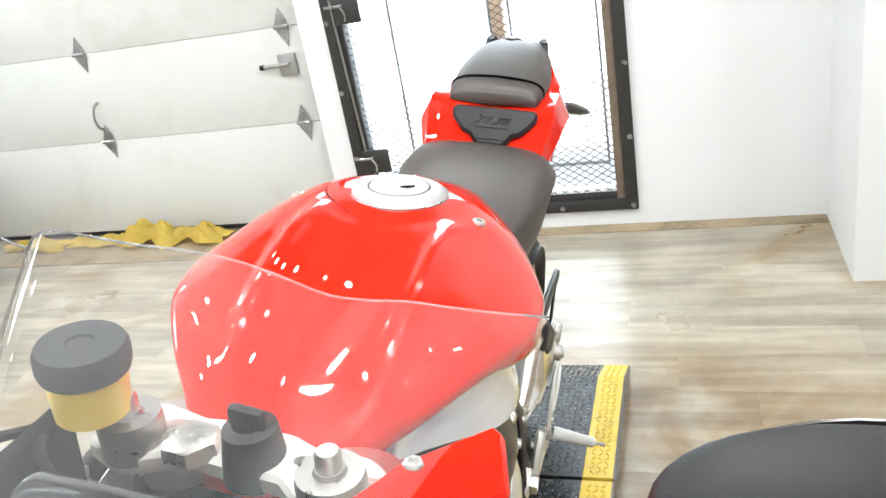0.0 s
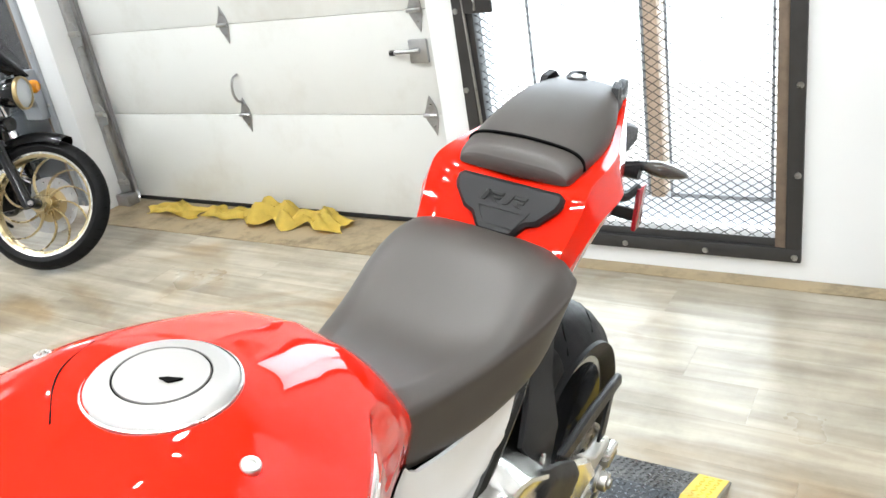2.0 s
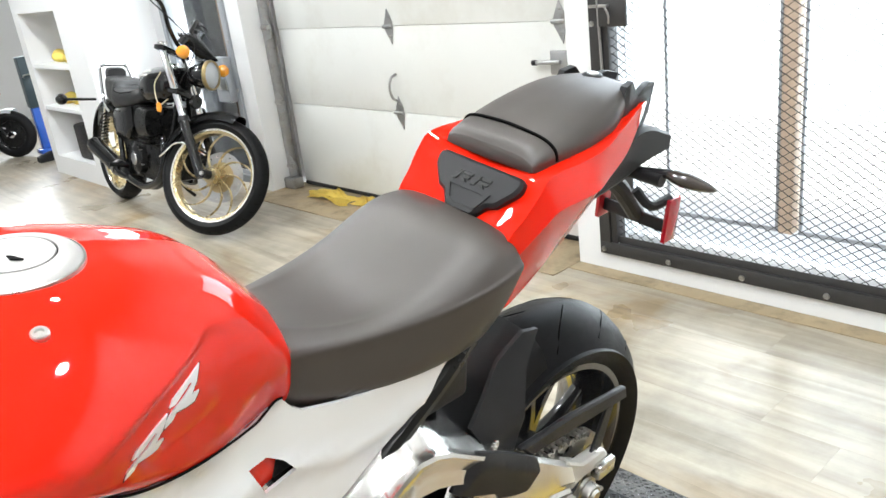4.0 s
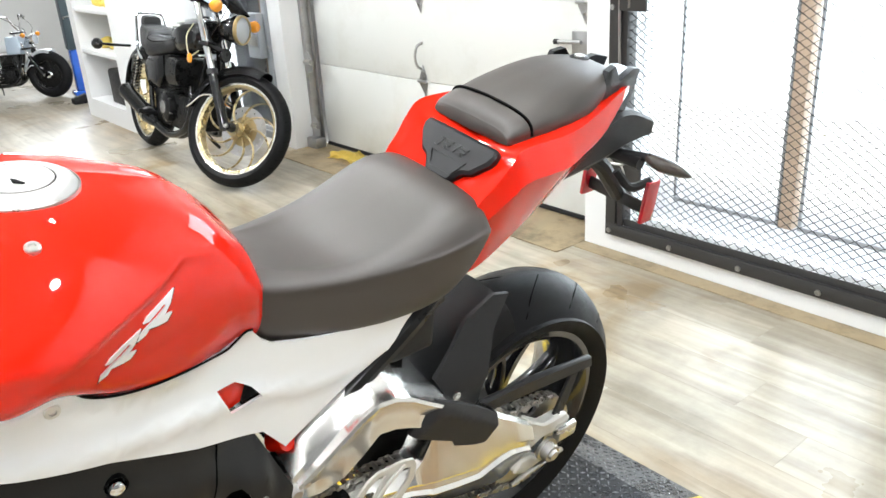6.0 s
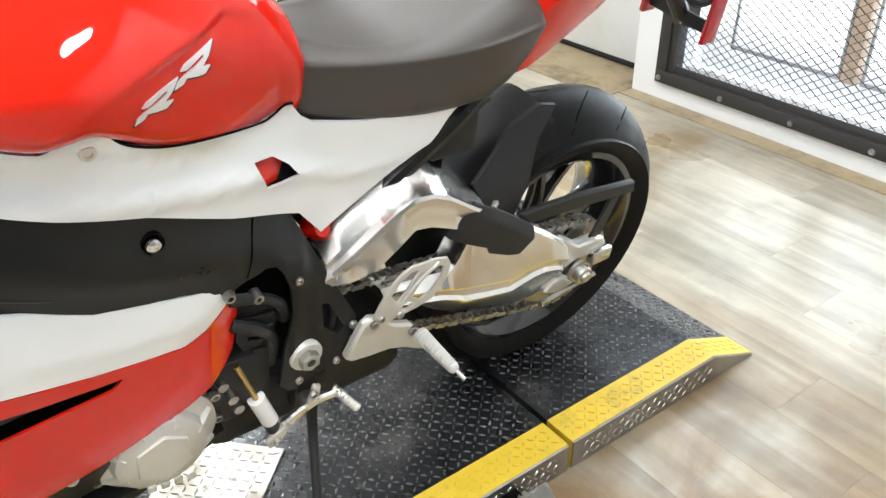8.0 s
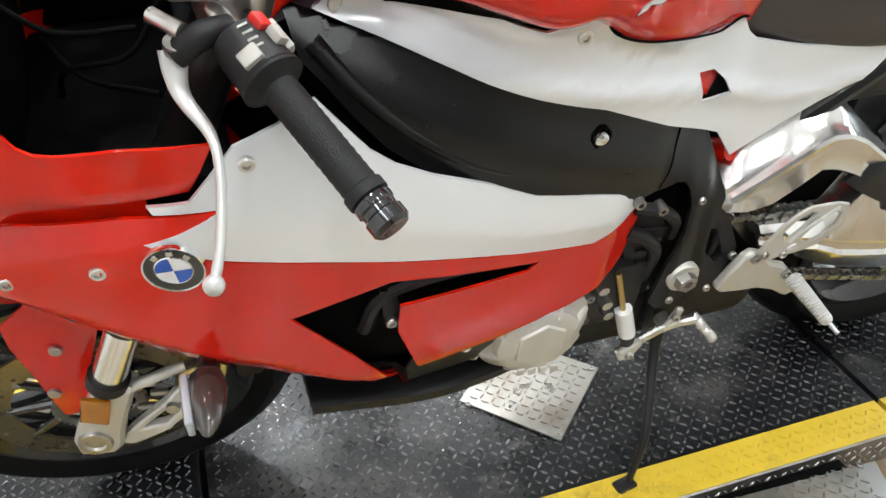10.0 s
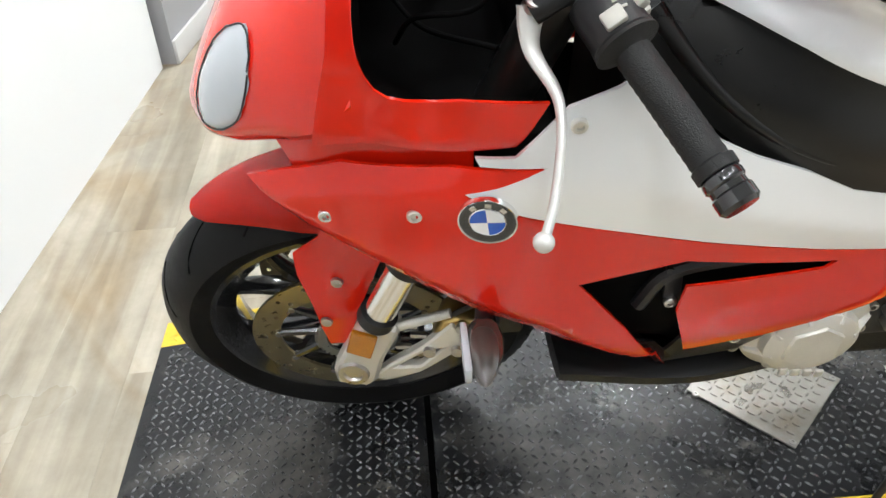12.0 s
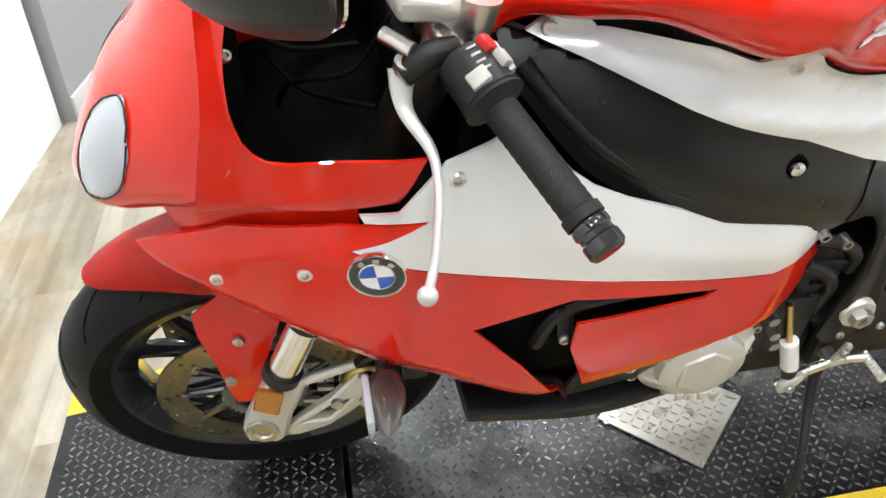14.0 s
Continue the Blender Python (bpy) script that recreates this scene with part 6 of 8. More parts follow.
INTAKE = [(0.806, 0.776), (0.835, 0.770), (0.858, 0.750), (0.872, 0.729), (0.845, 0.729), (0.822, 0.732)]
wc = both("side_cover", lambda: panel(WHITE_SIDE, cover_x, 0.005, 0.016, 0.005, 0.009, [INTAKE]), SILVER, "silver side cover under the tank")
part("slot_inside", panel([(y * 1.0, z) for y, z in ((0.80, 0.782), (0.835, 0.776), (0.862, 0.755), (0.845, 0.724), (0.815, 0.726))], lambda y, z: cover_x(y, z) - 0.016, 0.003, 0.03), RED, wc, "red inner slot")
part("slot_shadow", panel([(0.845, 0.776), (0.885, 0.76), (0.89, 0.715), (0.85, 0.718)], lambda y, z: cover_x(y, z) - 0.019, 0.003, 0.03), PLASTIC, wc)
for y, z in ((0.377, 0.906), (0.615, 0.878)):
    bolt(wc, (cover_x(y, z) + 0.001, y, z), 0.0085, 0.0035, ALU)

gap = [(0.628, 0.905), (0.651, 0.875), (0.693, 0.854), (0.75, 0.840), (0.822, 0.819), (0.842, 0.820), (0.860, 0.828), (0.872, 0.826)]
# thin near-black line paints the shade in the gap round the knee panel
part("knee_seal", tube([(cover_x(y, z) - 0.003, y, z + 0.0012) for y, z in gap], 0.0015, 8, 60), VOID, wc, "near-black line for the shaded gap along the tank's knee panel")
# the overhang's shade, laid in as a near-black sheet
both("tank_gap", lambda: panel([(0.402, 0.927), (0.430, 0.931), (0.520, 0.922), (0.560, 0.903), (0.524, 0.906), (0.424, 0.906)], lambda y, z: cover_x(y, z) - 0.006, 0.003, 0.012, 0.0, 0.008), VOID, "near-black sheet for the shade in the slot under the tank")

# model badge: two slanted silver letters R
LETTER = [(0.0550, 0.0301), (0.0319, 0.0252), (0.0150, 0.0210), (0.0096, 0.0161), (0.0168, 0.0147), (0.0367, 0.0216), (0.0398, 0.0218), (0.0397, 0.0189), (0.0265, 0.0139), (0.0167, 0.0117), (0.0115, 0.0102), (0.0033, 0.0066), (0.0000, 0.0000), (0.0105, 0.0019), (0.0156, 0.0067), (0.0297, 0.0027), (0.0385, 0.0016), (0.0467, 0.0079), (0.0366, 0.0103), (0.0462, 0.0179)]
for by_, bz_ in ((0.6585, 0.9065), (0.7074, 0.9241)):
    o = [(by_ + a, bz_ + b) for a, b in LETTER]
    part("badge_edge", panel([(by_ + 0.022 + (a - 0.022) * 1.07, bz_ + 0.024 + (b - 0.024) * 1.07 - 0.001) for a, b in LETTER], lambda y, z: flank(y, z).x + 0.0007, 0.002, 0.006, 0.0, 0.01), VOID, tank)
    part("badge_letter", panel(o, lambda y, z: flank(y, z).x + 0.0022, 0.003, 0.006, 0.0, 0.01), SILVER, tank, "slanted silver badge letter")

# --- rider seat
# stations: along, top of the middle, edge (x, z), foot (x, z), underside
SEATP = []
for y, zc, xe, ze, xb, zb, zu in (
        (0.866, 0.905, 0.072, 0.872, 0.072, 0.796, 0.785),
        (0.885, 0.897, 0.078, 0.869, 0.077, 0.786, 0.780),
        (0.930, 0.876, 0.089, 0.864, 0.087, 0.776, 0.765),
        (0.985, 0.863, 0.102, 0.859, 0.099, 0.768, 0.755),
        (1.040, 0.863, 0.117, 0.860, 0.110, 0.762, 0.750),
        (1.100, 0.882, 0.130, 0.865, 0.117, 0.766, 0.750),
        (1.160, 0.907, 0.140, 0.873, 0.116, 0.764, 0.745),
        (1.212, 0.920, 0.144, 0.884, 0.106, 0.772, 0.745),
        (1.246, 0.914, 0.132, 0.884, 0.094, 0.790, 0.750),
        (1.262, 0.890, 0.100, 0.862, 0.080, 0.800, 0.770)):
    SEATP.append((y, [(0, zc), (0.55 * xe, zc - 0.10 * (zc - ze)), (xe - 0.024, ze + 0.50 * (zc - ze) + 0.003), (xe - 0.002, ze - 0.002), (xe + 0.002, ze - 0.021), (xb, zb), (0, zu)]))
fit_y = np.array([y for y, p in SEATP[:-1]])
fit_c = np.polyfit(fit_y - 1.05, np.array([np.ravel(p) for y, p in SEATP[:-1]]), 5)
SEATP = [(y, np.array([np.polyval(c, y - 1.05) for c in fit_c.T]).reshape(-1, 2)) for y in np.linspace(fit_y[0], fit_y[-1], 16)] + SEATP[-1:]
part("rider_seat", loft(SEATP, 72, 48, CX), SEAT, bike, "dark grey-brown vinyl rider seat")

# --- tail
TAIL = [
    (1.205, [(0, 0.845), (0.070, 0.845), (0.112, 0.838), (0.116, 0.812), (0.095, 0.768), (0, 0.75)]),
    (1.235, [(0, 0.890), (0.088, 0.895), (0.114, 0.904), (0.121, 0.868), (0.098, 0.778), (0, 0.755)]),
    (1.262, [(0, 0.920), (0.094, 0.926), (0.119, 0.932), (0.128, 0.894), (0.099, 0.784), (0, 0.762)]),
    (1.285, [(0, 0.942), (0.098, 0.950), (0.123, 0.960), (0.137, 0.918), (0.099, 0.794), (0, 0.77)]),
    (1.312, [(0, 0.964), (0.098, 0.974), (0.122, 0.982), (0.143, 0.938), (0.099, 0.808), (0, 0.78)]),
    (1.390, [(0, 0.972), (0.098, 0.984), (0.120, 0.984), (0.144, 0.942), (0.097, 0.852), (0, 0.81)]),
    (1.450, [(0, 0.978), (0.090, 0.988), (0.112, 0.986), (0.124, 0.942), (0.092, 0.886), (0, 0.84)]),
    (1.530, [(0, 0.990), (0.072, 0.995), (0.088, 0.994), (0.098, 0.954), (0.076, 0.910), (0, 0.885)]),
    (1.600, [(0, 1.003), (0.050, 1.006), (0.068, 1.007), (0.071, 0.985), (0.058, 0.955), (0, 0.94)]),
    (1.630, [(0, 1.000), (0.040, 1.003), (0.058, 1.006), (0.058, 0.995), (0.050, 0.980), (0, 0.955)]),
]
bm = loft(TAIL, 64, 26, CX, None, True)
bmesh.ops.bevel(bm, geom=[e for e in bm.edges if len(e.link_faces) == 2 and e.calc_face_angle() > 0.42], offset=0.003, offset_type="OFFSET", segments=2, profile=0.5, affect="EDGES", clamp_overlap=True)
tail = part("tail_fairing", bm, RED, bike, "gloss red tail fairing with sharp creases", 16)
PIL = [
    (1.312, [(0, 0.984), (0.06, 0.983), (0.084, 0.978), (0.090, 0.971), (0.082, 0.964), (0, 0.962)]),
    (1.322, [(0, 0.997), (0.064, 0.994), (0.089, 0.984), (0.095, 0.972), (0.084, 0.961), (0, 0.956)]),
    (1.350, [(0, 1.007), (0.068, 1.002), (0.094, 0.989), (0.098, 0.973), (0.086, 0.958), (0, 0.95)]),
    (1.42, [(0, 1.026), (0.068, 1.020), (0.097, 1.001), (0.102, 0.977), (0.088, 0.962), (0, 0.95)]),
    (1.50, [(0, 1.038), (0.062, 1.033), (0.087, 1.013), (0.091, 0.985), (0.078, 0.972), (0, 0.96)]),
    (1.57, [(0, 1.036), (0.046, 1.032), (0.064, 1.02), (0.064, 1.0), (0.052, 0.99), (0, 0.98)]),
    (1.60, [(0, 1.026), (0.03, 1.025), (0.045, 1.018), (0.046, 1.005), (0.04, 0.998), (0, 0.99)]),
]
PIL = [(y, [(0.94 * x, z + 0.010) for x, z in prof]) for y, prof in PIL]
ps = part("passenger_seat", loft(PIL, 48, 24, CX), SEAT, bike, "dark vinyl passenger seat pad", 60)
seam = [(CX + x, y, z) for x, y, z in ((0.0935, 1.356, 0.984), (0.0886, 1.354, 1.0015), (0.064, 1.351, 1.0135), (0.0, 1.350, 1.0185), (-0.064, 1.351, 1.0135), (-0.0886, 1.354, 1.0015), (-0.0935, 1.356, 0.984))]
part("piping", tube(seam, 0.0026, 8, 40), VOID, ps, "black seam piping")
lk_ = part("seat_lock", lathe([(0.0, 0.004), (0.014, 0.004), (0.017, 0.002), (0.018, -0.004), (0, -0.004)], Matrix.Translation((CX - 0.010, 1.566, 1.045)), 24, False), PLASTIC, ps, "seat lock in a black ring")
part("lock_core", lathe([(0.0, 0.006), (0.009, 0.006), (0.010, 0.003), (0, 0.003)], Matrix.Translation((CX - 0.010, 1.566, 1.045)), 18, False), STEEL, lk_)
# small wedge-shaped scoop pressed into each side
both("side_scoop", lambda: panel([(1.290, 0.944), (1.385, 0.934), (1.345, 0.914), (1.292, 0.898)], lambda y, z: CX + 0.131 + 0.13 * (y - 1.29) * (1 - 4 * max(0, y - 1.33)) - 0.16 * abs(z - 0.93), 0.004, 0.012, 0.003, 0.006), RED, "pressed wedge on the tail's side")
# back pad with a raised mark
PADM = Matrix.Translation((CX + 0.010, 1.274, 0.943)) @ pose(0, 0, 0, 50, 0, 0)
padm = part("back_pad", plate([(-0.085, 0.022), (-0.080, 0.034), (0.080, 0.034), (0.085, 0.022), (0.080, 0.008), (0.058, -0.018), (0.042, -0.024), (0.026, -0.046), (-0.026, -0.046), (-0.042, -0.024), (-0.058, -0.018), (-0.080, 0.008)], PADM, 0.020, 0.005), PLASTIC, bike, "dark moulded back pad with raised shapes")
for x in (-0.036, 0.000):
    for o in ([(0.0, 0.0), (0.008, 0.0), (0.016, 0.016), (0.008, 0.016)], [(0.017, 0.016), (0.036, 0.016), (0.034, 0.011), (0.0145, 0.011)], [(0.0130, 0.009), (0.033, 0.009), (0.031, 0.005), (0.022, 0.005), (0.029, 0.0), (0.021, 0.0), (0.0125, 0.006)]):
        part("raised_mark", plate([(x + a, -0.002 + b) for a, b in o], PADM @ Matrix.Translation((0, 0, 0.0108)), 0.002, 0.0004), DARK, padm)
part("recess_frame", plate([(-0.044, -0.006), (0.044, -0.006), (0.028, -0.034), (-0.028, -0.034)], PADM @ Matrix.Translation((0, 0, 0.0107)), 0.002, 0.0, [[(-0.034, -0.010), (0.034, -0.010), (0.022, -0.030), (-0.022, -0.030)]]), PLASTIC, padm)
# black rear end and tail lamp
both("tail_horn", lambda: panel([(1.535, 1.004), (1.552, 1.046), (1.575, 1.050), (1.600, 1.020), (1.645, 1.032), (1.672, 1.026), (1.660, 0.985), (1.640, 0.955), (1.61, 0.965)], lambda y, z: CX + 0.066 - 0.20 * (y - 1.58), 0.012, 0.03, 0.004, 0.008), PLASTIC, "black tail tip")
part("tail_lamp", loft([(1.60, [(0, 1.012), (0.03, 1.01), (0.040, 1.0), (0.04, 0.98), (0.03, 0.97), (0, 0.965)]), (1.68, [(0, 1.018), (0.022, 1.016), (0.030, 1.005), (0.03, 0.985), (0.022, 0.972), (0, 0.97)])], 8, 10, CX), LENS, bike, "clear tail lamp lens")
part("under_tail", loft([(1.34, [(0, 0.855), (0.05, 0.855), (0.060, 0.850), (0.060, 0.840), (0.05, 0.832), (0, 0.83)]), (1.47, [(0, 0.90), (0.058, 0.90), (0.070, 0.890), (0.068, 0.868), (0.05, 0.850), (0, 0.846)]), (1.595, [(0, 0.952), (0.054, 0.950), (0.064, 0.944), (0.062, 0.882), (0.05, 0.866), (0, 0.862)]), (1.655, [(0, 0.956), (0.050, 0.954), (0.060, 0.948), (0.059, 0.892), (0.048, 0.880), (0, 0.878)]), (1.728, [(0, 0.926), (0.050, 0.926), (0.058, 0.920), (0.058, 0.897), (0.046, 0.888), (0, 0.886)])], 24, 14, CX, None, True), PLASTIC, bike, "black plastic under-tail", 22)
# plate holder, indicators and side reflectors
ph = part("plate_holder", tube([(CX, 1.60, 0.87), (CX, 1.66, 0.83), (CX, 1.70, 0.79), (CX, 1.745, 0.74)], 0.017, 10, 16), PLASTIC, bike, "black plate holder")
part("cross_bar", rod((CX - 0.09, 1.665, 0.862), (CX + 0.09, 1.665, 0.862), 0.013, n=14), PLASTIC, ph)
part("plate_back", box((CX - 0.075, 1.737, 0.725), (CX + 0.070, 1.745, 0.752), 0.004), PLASTIC, ph)
for s in (1, -1):
    part("arm", tube([(CX + 0.03 * s, 1.68, 0.82), (CX + 0.055 * s, 1.70, 0.79), (CX + 0.072 * s, 1.738, 0.80)], 0.009, 8, 14), PLASTIC, ph)
    part("side_reflector", box((CX + 0.076 * s - 0.004, 1.722, 0.712), (CX + 0.076 * s + 0.006, 1.760, 0.802), 0.003), REDLENS, ph, "red side reflector")


def indicator(base, tip, r, name="indicator"):
    """A teardrop indicator on a short stalk."""
    base, tip = Vector(base), Vector(tip)
    d = (tip - base)
    L = d.length
    M = Matrix.Translation(base) @ d.to_track_quat("Z", "Y").to_matrix().to_4x4()
    prof = [(0.0, -0.004), (r * 0.45, 0.0), (r * 0.8, L * 0.12), (r, L * 0.32), (r * 0.92, L * 0.55), (r * 0.62, L * 0.8), (r * 0.25, L * 0.96), (0.0, L)]
    bm = lathe([(max(a, 1e-4), b) for a, b in prof], M @ Matrix.Diagonal((1.0, 0.72, 1.0, 1)), 20, False)
    return part(name, bm, SMOKE, bike, "smoked teardrop indicator")


for s in (1, -1):
    i1 = indicator((CX + 0.092 * s, 1.672, 0.875), (CX + 0.165 * s, 1.724, 0.850), 0.020)
    part("stalk", rod((CX + 0.04 * s, 1.66, 0.866), (CX + 0.098 * s, 1.675, 0.874), 0.009, n=12), PLASTIC, i1)
    i2 = indicator((CX + 0.205 * s, 0.180, 0.525), (CX + 0.300 * s, 0.172, 0.528), 0.024, "front_indicator")
    part("stalk", rod((CX + 0.17 * s, 0.185, 0.525), (CX + 0.215 * s, 0.180, 0.525), 0.011, n=12), PLASTIC, i2)
    part("lens", box((CX + 0.215 * s if s > 0 else CX - 0.285, 0.150, 0.512), (CX + 0.285 if s > 0 else CX - 0.215, 0.160, 0.540), 0.004), LENS, i2, "pale forward lens")

# --- swingarm, chain and rear parts
# the arm: a pressed box section with a crisp top edge, a stepped crease along its outer face and a turned-under foot
ARM = [  # y, half-width, top, crease, bottom
    (1.000, 0.146, 0.476, 0.468, 0.452),
    (1.060, 0.151, 0.474, 0.452, 0.412),
    (1.112, 0.157, 0.470, 0.443, 0.374),
    (1.128, 0.159, 0.492, 0.438, 0.366),
    (1.146, 0.160, 0.536, 0.433, 0.357),
    (1.156, 0.161, 0.592, 0.430, 0.352),
    (1.210, 0.163, 0.566, 0.416, 0.331),
    (1.262, 0.163, 0.528, 0.402, 0.314),
    (1.318, 0.161, 0.484, 0.408, 0.299),
    (1.350, 0.159, 0.459, 0.404, 0.294),
    (1.386, 0.157, 0.430, 0.388, 0.300),
    (1.412, 0.154, 0.410, 0.372, 0.318),
]

rows = []
for a0, a1 in zip(ARM, ARM[1:]):
    for f in (0.0, 0.34, 0.67):
        y, w, t, c, b = (p + (q - p) * f for p, q in zip(a0, a1))
        h = t - b
        prof = [(0.108, t - 0.006), (w - 0.013, t), (w - 0.003, t - 0.008), (w + 0.007, c + 0.006), (w + 0.006, c + 0.001), (w - 0.003, c - 0.005), (w - 0.003, c - 0.012 - 0.05 * h), (w + 0.003, c - 0.017 - 0.06 * h), (w + 0.001, c - 0.022 - 0.08 * h), (w - 0.016, b + 0.006), (w - 0.026, b), (0.108, b + 0.004)]
        rows.append([(CX + x, y, z) for x, z in prof])
sw_ = part("swingarm", grid_faces(bmesh.new(), rows), POLISHED, bike, "polished aluminium swingarm", 26)
part("swingarm_right", panel([(0.892, 0.560), (0.98, 0.606), (1.165, 0.590), (1.317, 0.470), (1.497, 0.372), (1.516, 0.335), (1.475, 0.272), (1.307, 0.298), (1.04, 0.412)], lambda y, z: CX - 0.115, 0.035, 0.03, 0.0, 0.02), ALU, sw_)
# axle end: two jaws round a slot, closed by the adjuster block
part("axle_jaw", side_plate([(1.395, 0.425), (1.44, 0.392), (1.505, 0.388), (1.520, 0.368), (1.500, 0.352), (1.440, 0.356), (1.412, 0.345), (1.398, 0.36)], CX + 0.138, 0.026, 0.004), CAST, sw_)
part("axle_jaw", side_plate([(1.395, 0.318), (1.42, 0.318), (1.455, 0.290), (1.448, 0.274), (1.40, 0.280), (1.375, 0.294)], CX + 0.136, 0.024, 0.004), CAST, sw_)
# the bridge: a ridge from the pivot up to the peak, a hollow face above it, and a lip over the window
ARCH = [  # y, lip z, ridge z, ridge x, shoulder x, shoulder z, top x, top z
    (0.893, 0.552, 0.574, 0.163, 0.150, 0.588, 0.115, 0.602),
    (0.930, 0.546, 0.600, 0.165, 0.146, 0.612, 0.112, 0.640),
    (0.970, 0.552, 0.627, 0.165, 0.140, 0.640, 0.108, 0.664),
    (1.005, 0.576, 0.648, 0.164, 0.134, 0.660, 0.102, 0.683),
    (1.035, 0.598, 0.659, 0.162, 0.130, 0.672, 0.096, 0.694),
    (1.065, 0.592, 0.655, 0.162, 0.130, 0.668, 0.090, 0.690),
    (1.095, 0.578, 0.640, 0.162, 0.130, 0.652, 0.086, 0.668),
    (1.125, 0.562, 0.618, 0.163, 0.132, 0.630, 0.080, 0.640),
    (1.155, 0.546, 0.596, 0.163, 0.134, 0.606, 0.075, 0.614),
    (1.190, 0.528, 0.572, 0.163, 0.136, 0.580, 0.070, 0.586),
]
rows = []
for a0, a1 in zip(ARCH, ARCH[1:]):
    for f in (0.0, 0.25, 0.5, 0.75):
        y, zl, zr, xr, xs_, zs_, xt, zt = (p + (q - p) * f for p, q in zip(a0, a1))
        m_ = 0.5 * (zl + zr)
        prof = [(xr - 0.030, zl - 0.004), (xr - 0.006, zl), (xr + 0.001, zl + 0.006), (xr - 0.005, m_), (xr, zr - 0.004), (xr - 0.003, zr + 0.002), ((xr + xs_) / 2 - 0.004, (zr + zs_) / 2 - 0.002), (xs_, zs_), (xt, zt), (xt - 0.03, zt + 0.004), (-0.06, zt - 0.004), (-0.115, zt - 0.04), (-0.12, zl), (-0.06, zl - 0.02), (0.05, zl - 0.02)]
        rows.append([(CX + a, y, b) for a, b in prof])
part("swingarm_bridge", grid_faces(bmesh.new(), rows), POLISHED, sw_, "polished bridge across the swingarm", 30)
part("pivot_end", lathe([(0.0, 0.004), (0.009, 0.004), (0.013, 0.0), (0.016, -0.004), (0.016, -0.03), (0.0, -0.03)], Matrix.Translation((CX + 0.160, 0.893, 0.566)) @ pose(0, 0, 0, 0, 90, 0), 18, False), STEEL, sw_)
PAD = [(1.094, 0.566), (1.120, 0.586), (1.152, 0.604), (1.200, 0.574), (1.243, 0.543), (1.296, 0.502), (1.292, 0.486), (1.262, 0.461), (1.236, 0.470), (1.190, 0.494), (1.184, 0.508), (1.160, 0.522), (1.120, 0.547)]
part("swingarm_pad", panel(PAD, lambda y, z: CX + 0.169 - 0.012 * max(0.0, 1 - (sm(y, (1.09, 1.152, 1.243, 1.30), (0.575, 0.604, 0.543, 0.500)) - z) / 0.022), 0.007, 0.010, 0.003, 0.006), PLASTIC, sw_, "black rubbing pad")
ax_ = part("axle_nut", lathe([(0.0, 0.022), (0.010, 0.022), (0.012, 0.016), (0.018, 0.016), (0.020, 0.012), (0.020, 0.0), (0.026, 0.0), (0.026, -0.006), (0, -0.006)], Matrix.Translation((CX + 0.160, 1.449, 0.329)) @ pose(0, 0, 0, 0, 90, 0), 12, False), STEEL, bike, "rear axle nut")
part("adjuster_block", box((CX + 0.145, 1.475, 0.335), (CX + 0.166, 1.525, 0.368), 0.005), ALU, ax_)
part("adjuster_rod", rod((CX + 0.158, 1.36, 0.285), (CX + 0.158, 1.50, 0.300), 0.005, n=10), STEEL, ax_)
# sprockets and chain
sp = []
for k in range(88):
    a = radians(360 / 88 * k)
    r = 0.108 if k % 2 else 0.099
    sp.append((r * math.cos(a), r * math.sin(a)))
spr = part("rear_sprocket", plate(sp, Matrix.Translation((CX + 0.112, 1.440, 0.322)) @ pose(0, 0, 0, 0, 90, 0), 0.006, 0.0, [arc((0, 0), 0.055, 0, 345, 24)] + [arc((0.078 * math.cos(radians(q)), 0.078 * math.sin(radians(q))), 0.012, 0, 320, 9) for q in range(0, 360, 60)]), STEEL, bike, "steel rear sprocket", 20)
part("carrier", lathe([(0.025, -0.03), (0.06, -0.03), (0.062, 0.0), (0.05, 0.008), (0.025, 0.008)], Matrix.Translation((CX + 0.112, 1.440, 0.322)) @ pose(0, 0, 0, 0, 90, 0), 30), GLOSSBLACK, spr)
fs, fr_ = Vector((0.0, 0.842, 0.462)), 0.040
rs0, rr_2 = Vector((0.0, 1.440, 0.322)), 0.104
dv = Vector((rs0.y - fs.y, rs0.z - fs.z))
base_a = math.atan2(dv.y, dv.x)
off_a = math.asin((rr_2 - fr_) / dv.length)
pts = []
a_top, a_bot = base_a + math.pi / 2 + off_a, base_a - math.pi / 2 - off_a
tf, tr_ = (fs.y + fr_ * math.cos(a_top), fs.z + fr_ * math.sin(a_top)), (rs0.y + rr_2 * math.cos(a_top), rs0.z + rr_2 * math.sin(a_top))
bf, br_ = (fs.y + fr_ * math.cos(a_bot), fs.z + fr_ * math.sin(a_bot)), (rs0.y + rr_2 * math.cos(a_bot), rs0.z + rr_2 * math.sin(a_bot))
loop = [np.array(tf) + (np.array(tr_) - tf) * f for f in np.linspace(0, 1, 40)]
loop += [np.array((rs0.y + rr_2 * math.cos(a), rs0.z + rr_2 * math.sin(a))) for a in np.linspace(a_top, a_bot, 26)]
loop += [np.array(br_) + (np.array(bf) - br_) * f + np.array((0, -0.010 * math.sin(math.pi * f))) for f in np.linspace(0, 1, 40)]
loop = np.array(loop)
seg = np.r_[0, np.cumsum(np.linalg.norm(np.diff(loop, axis=0), axis=1))]
bm = bmesh.new()
n_links = int(seg[-1] / 0.0159)
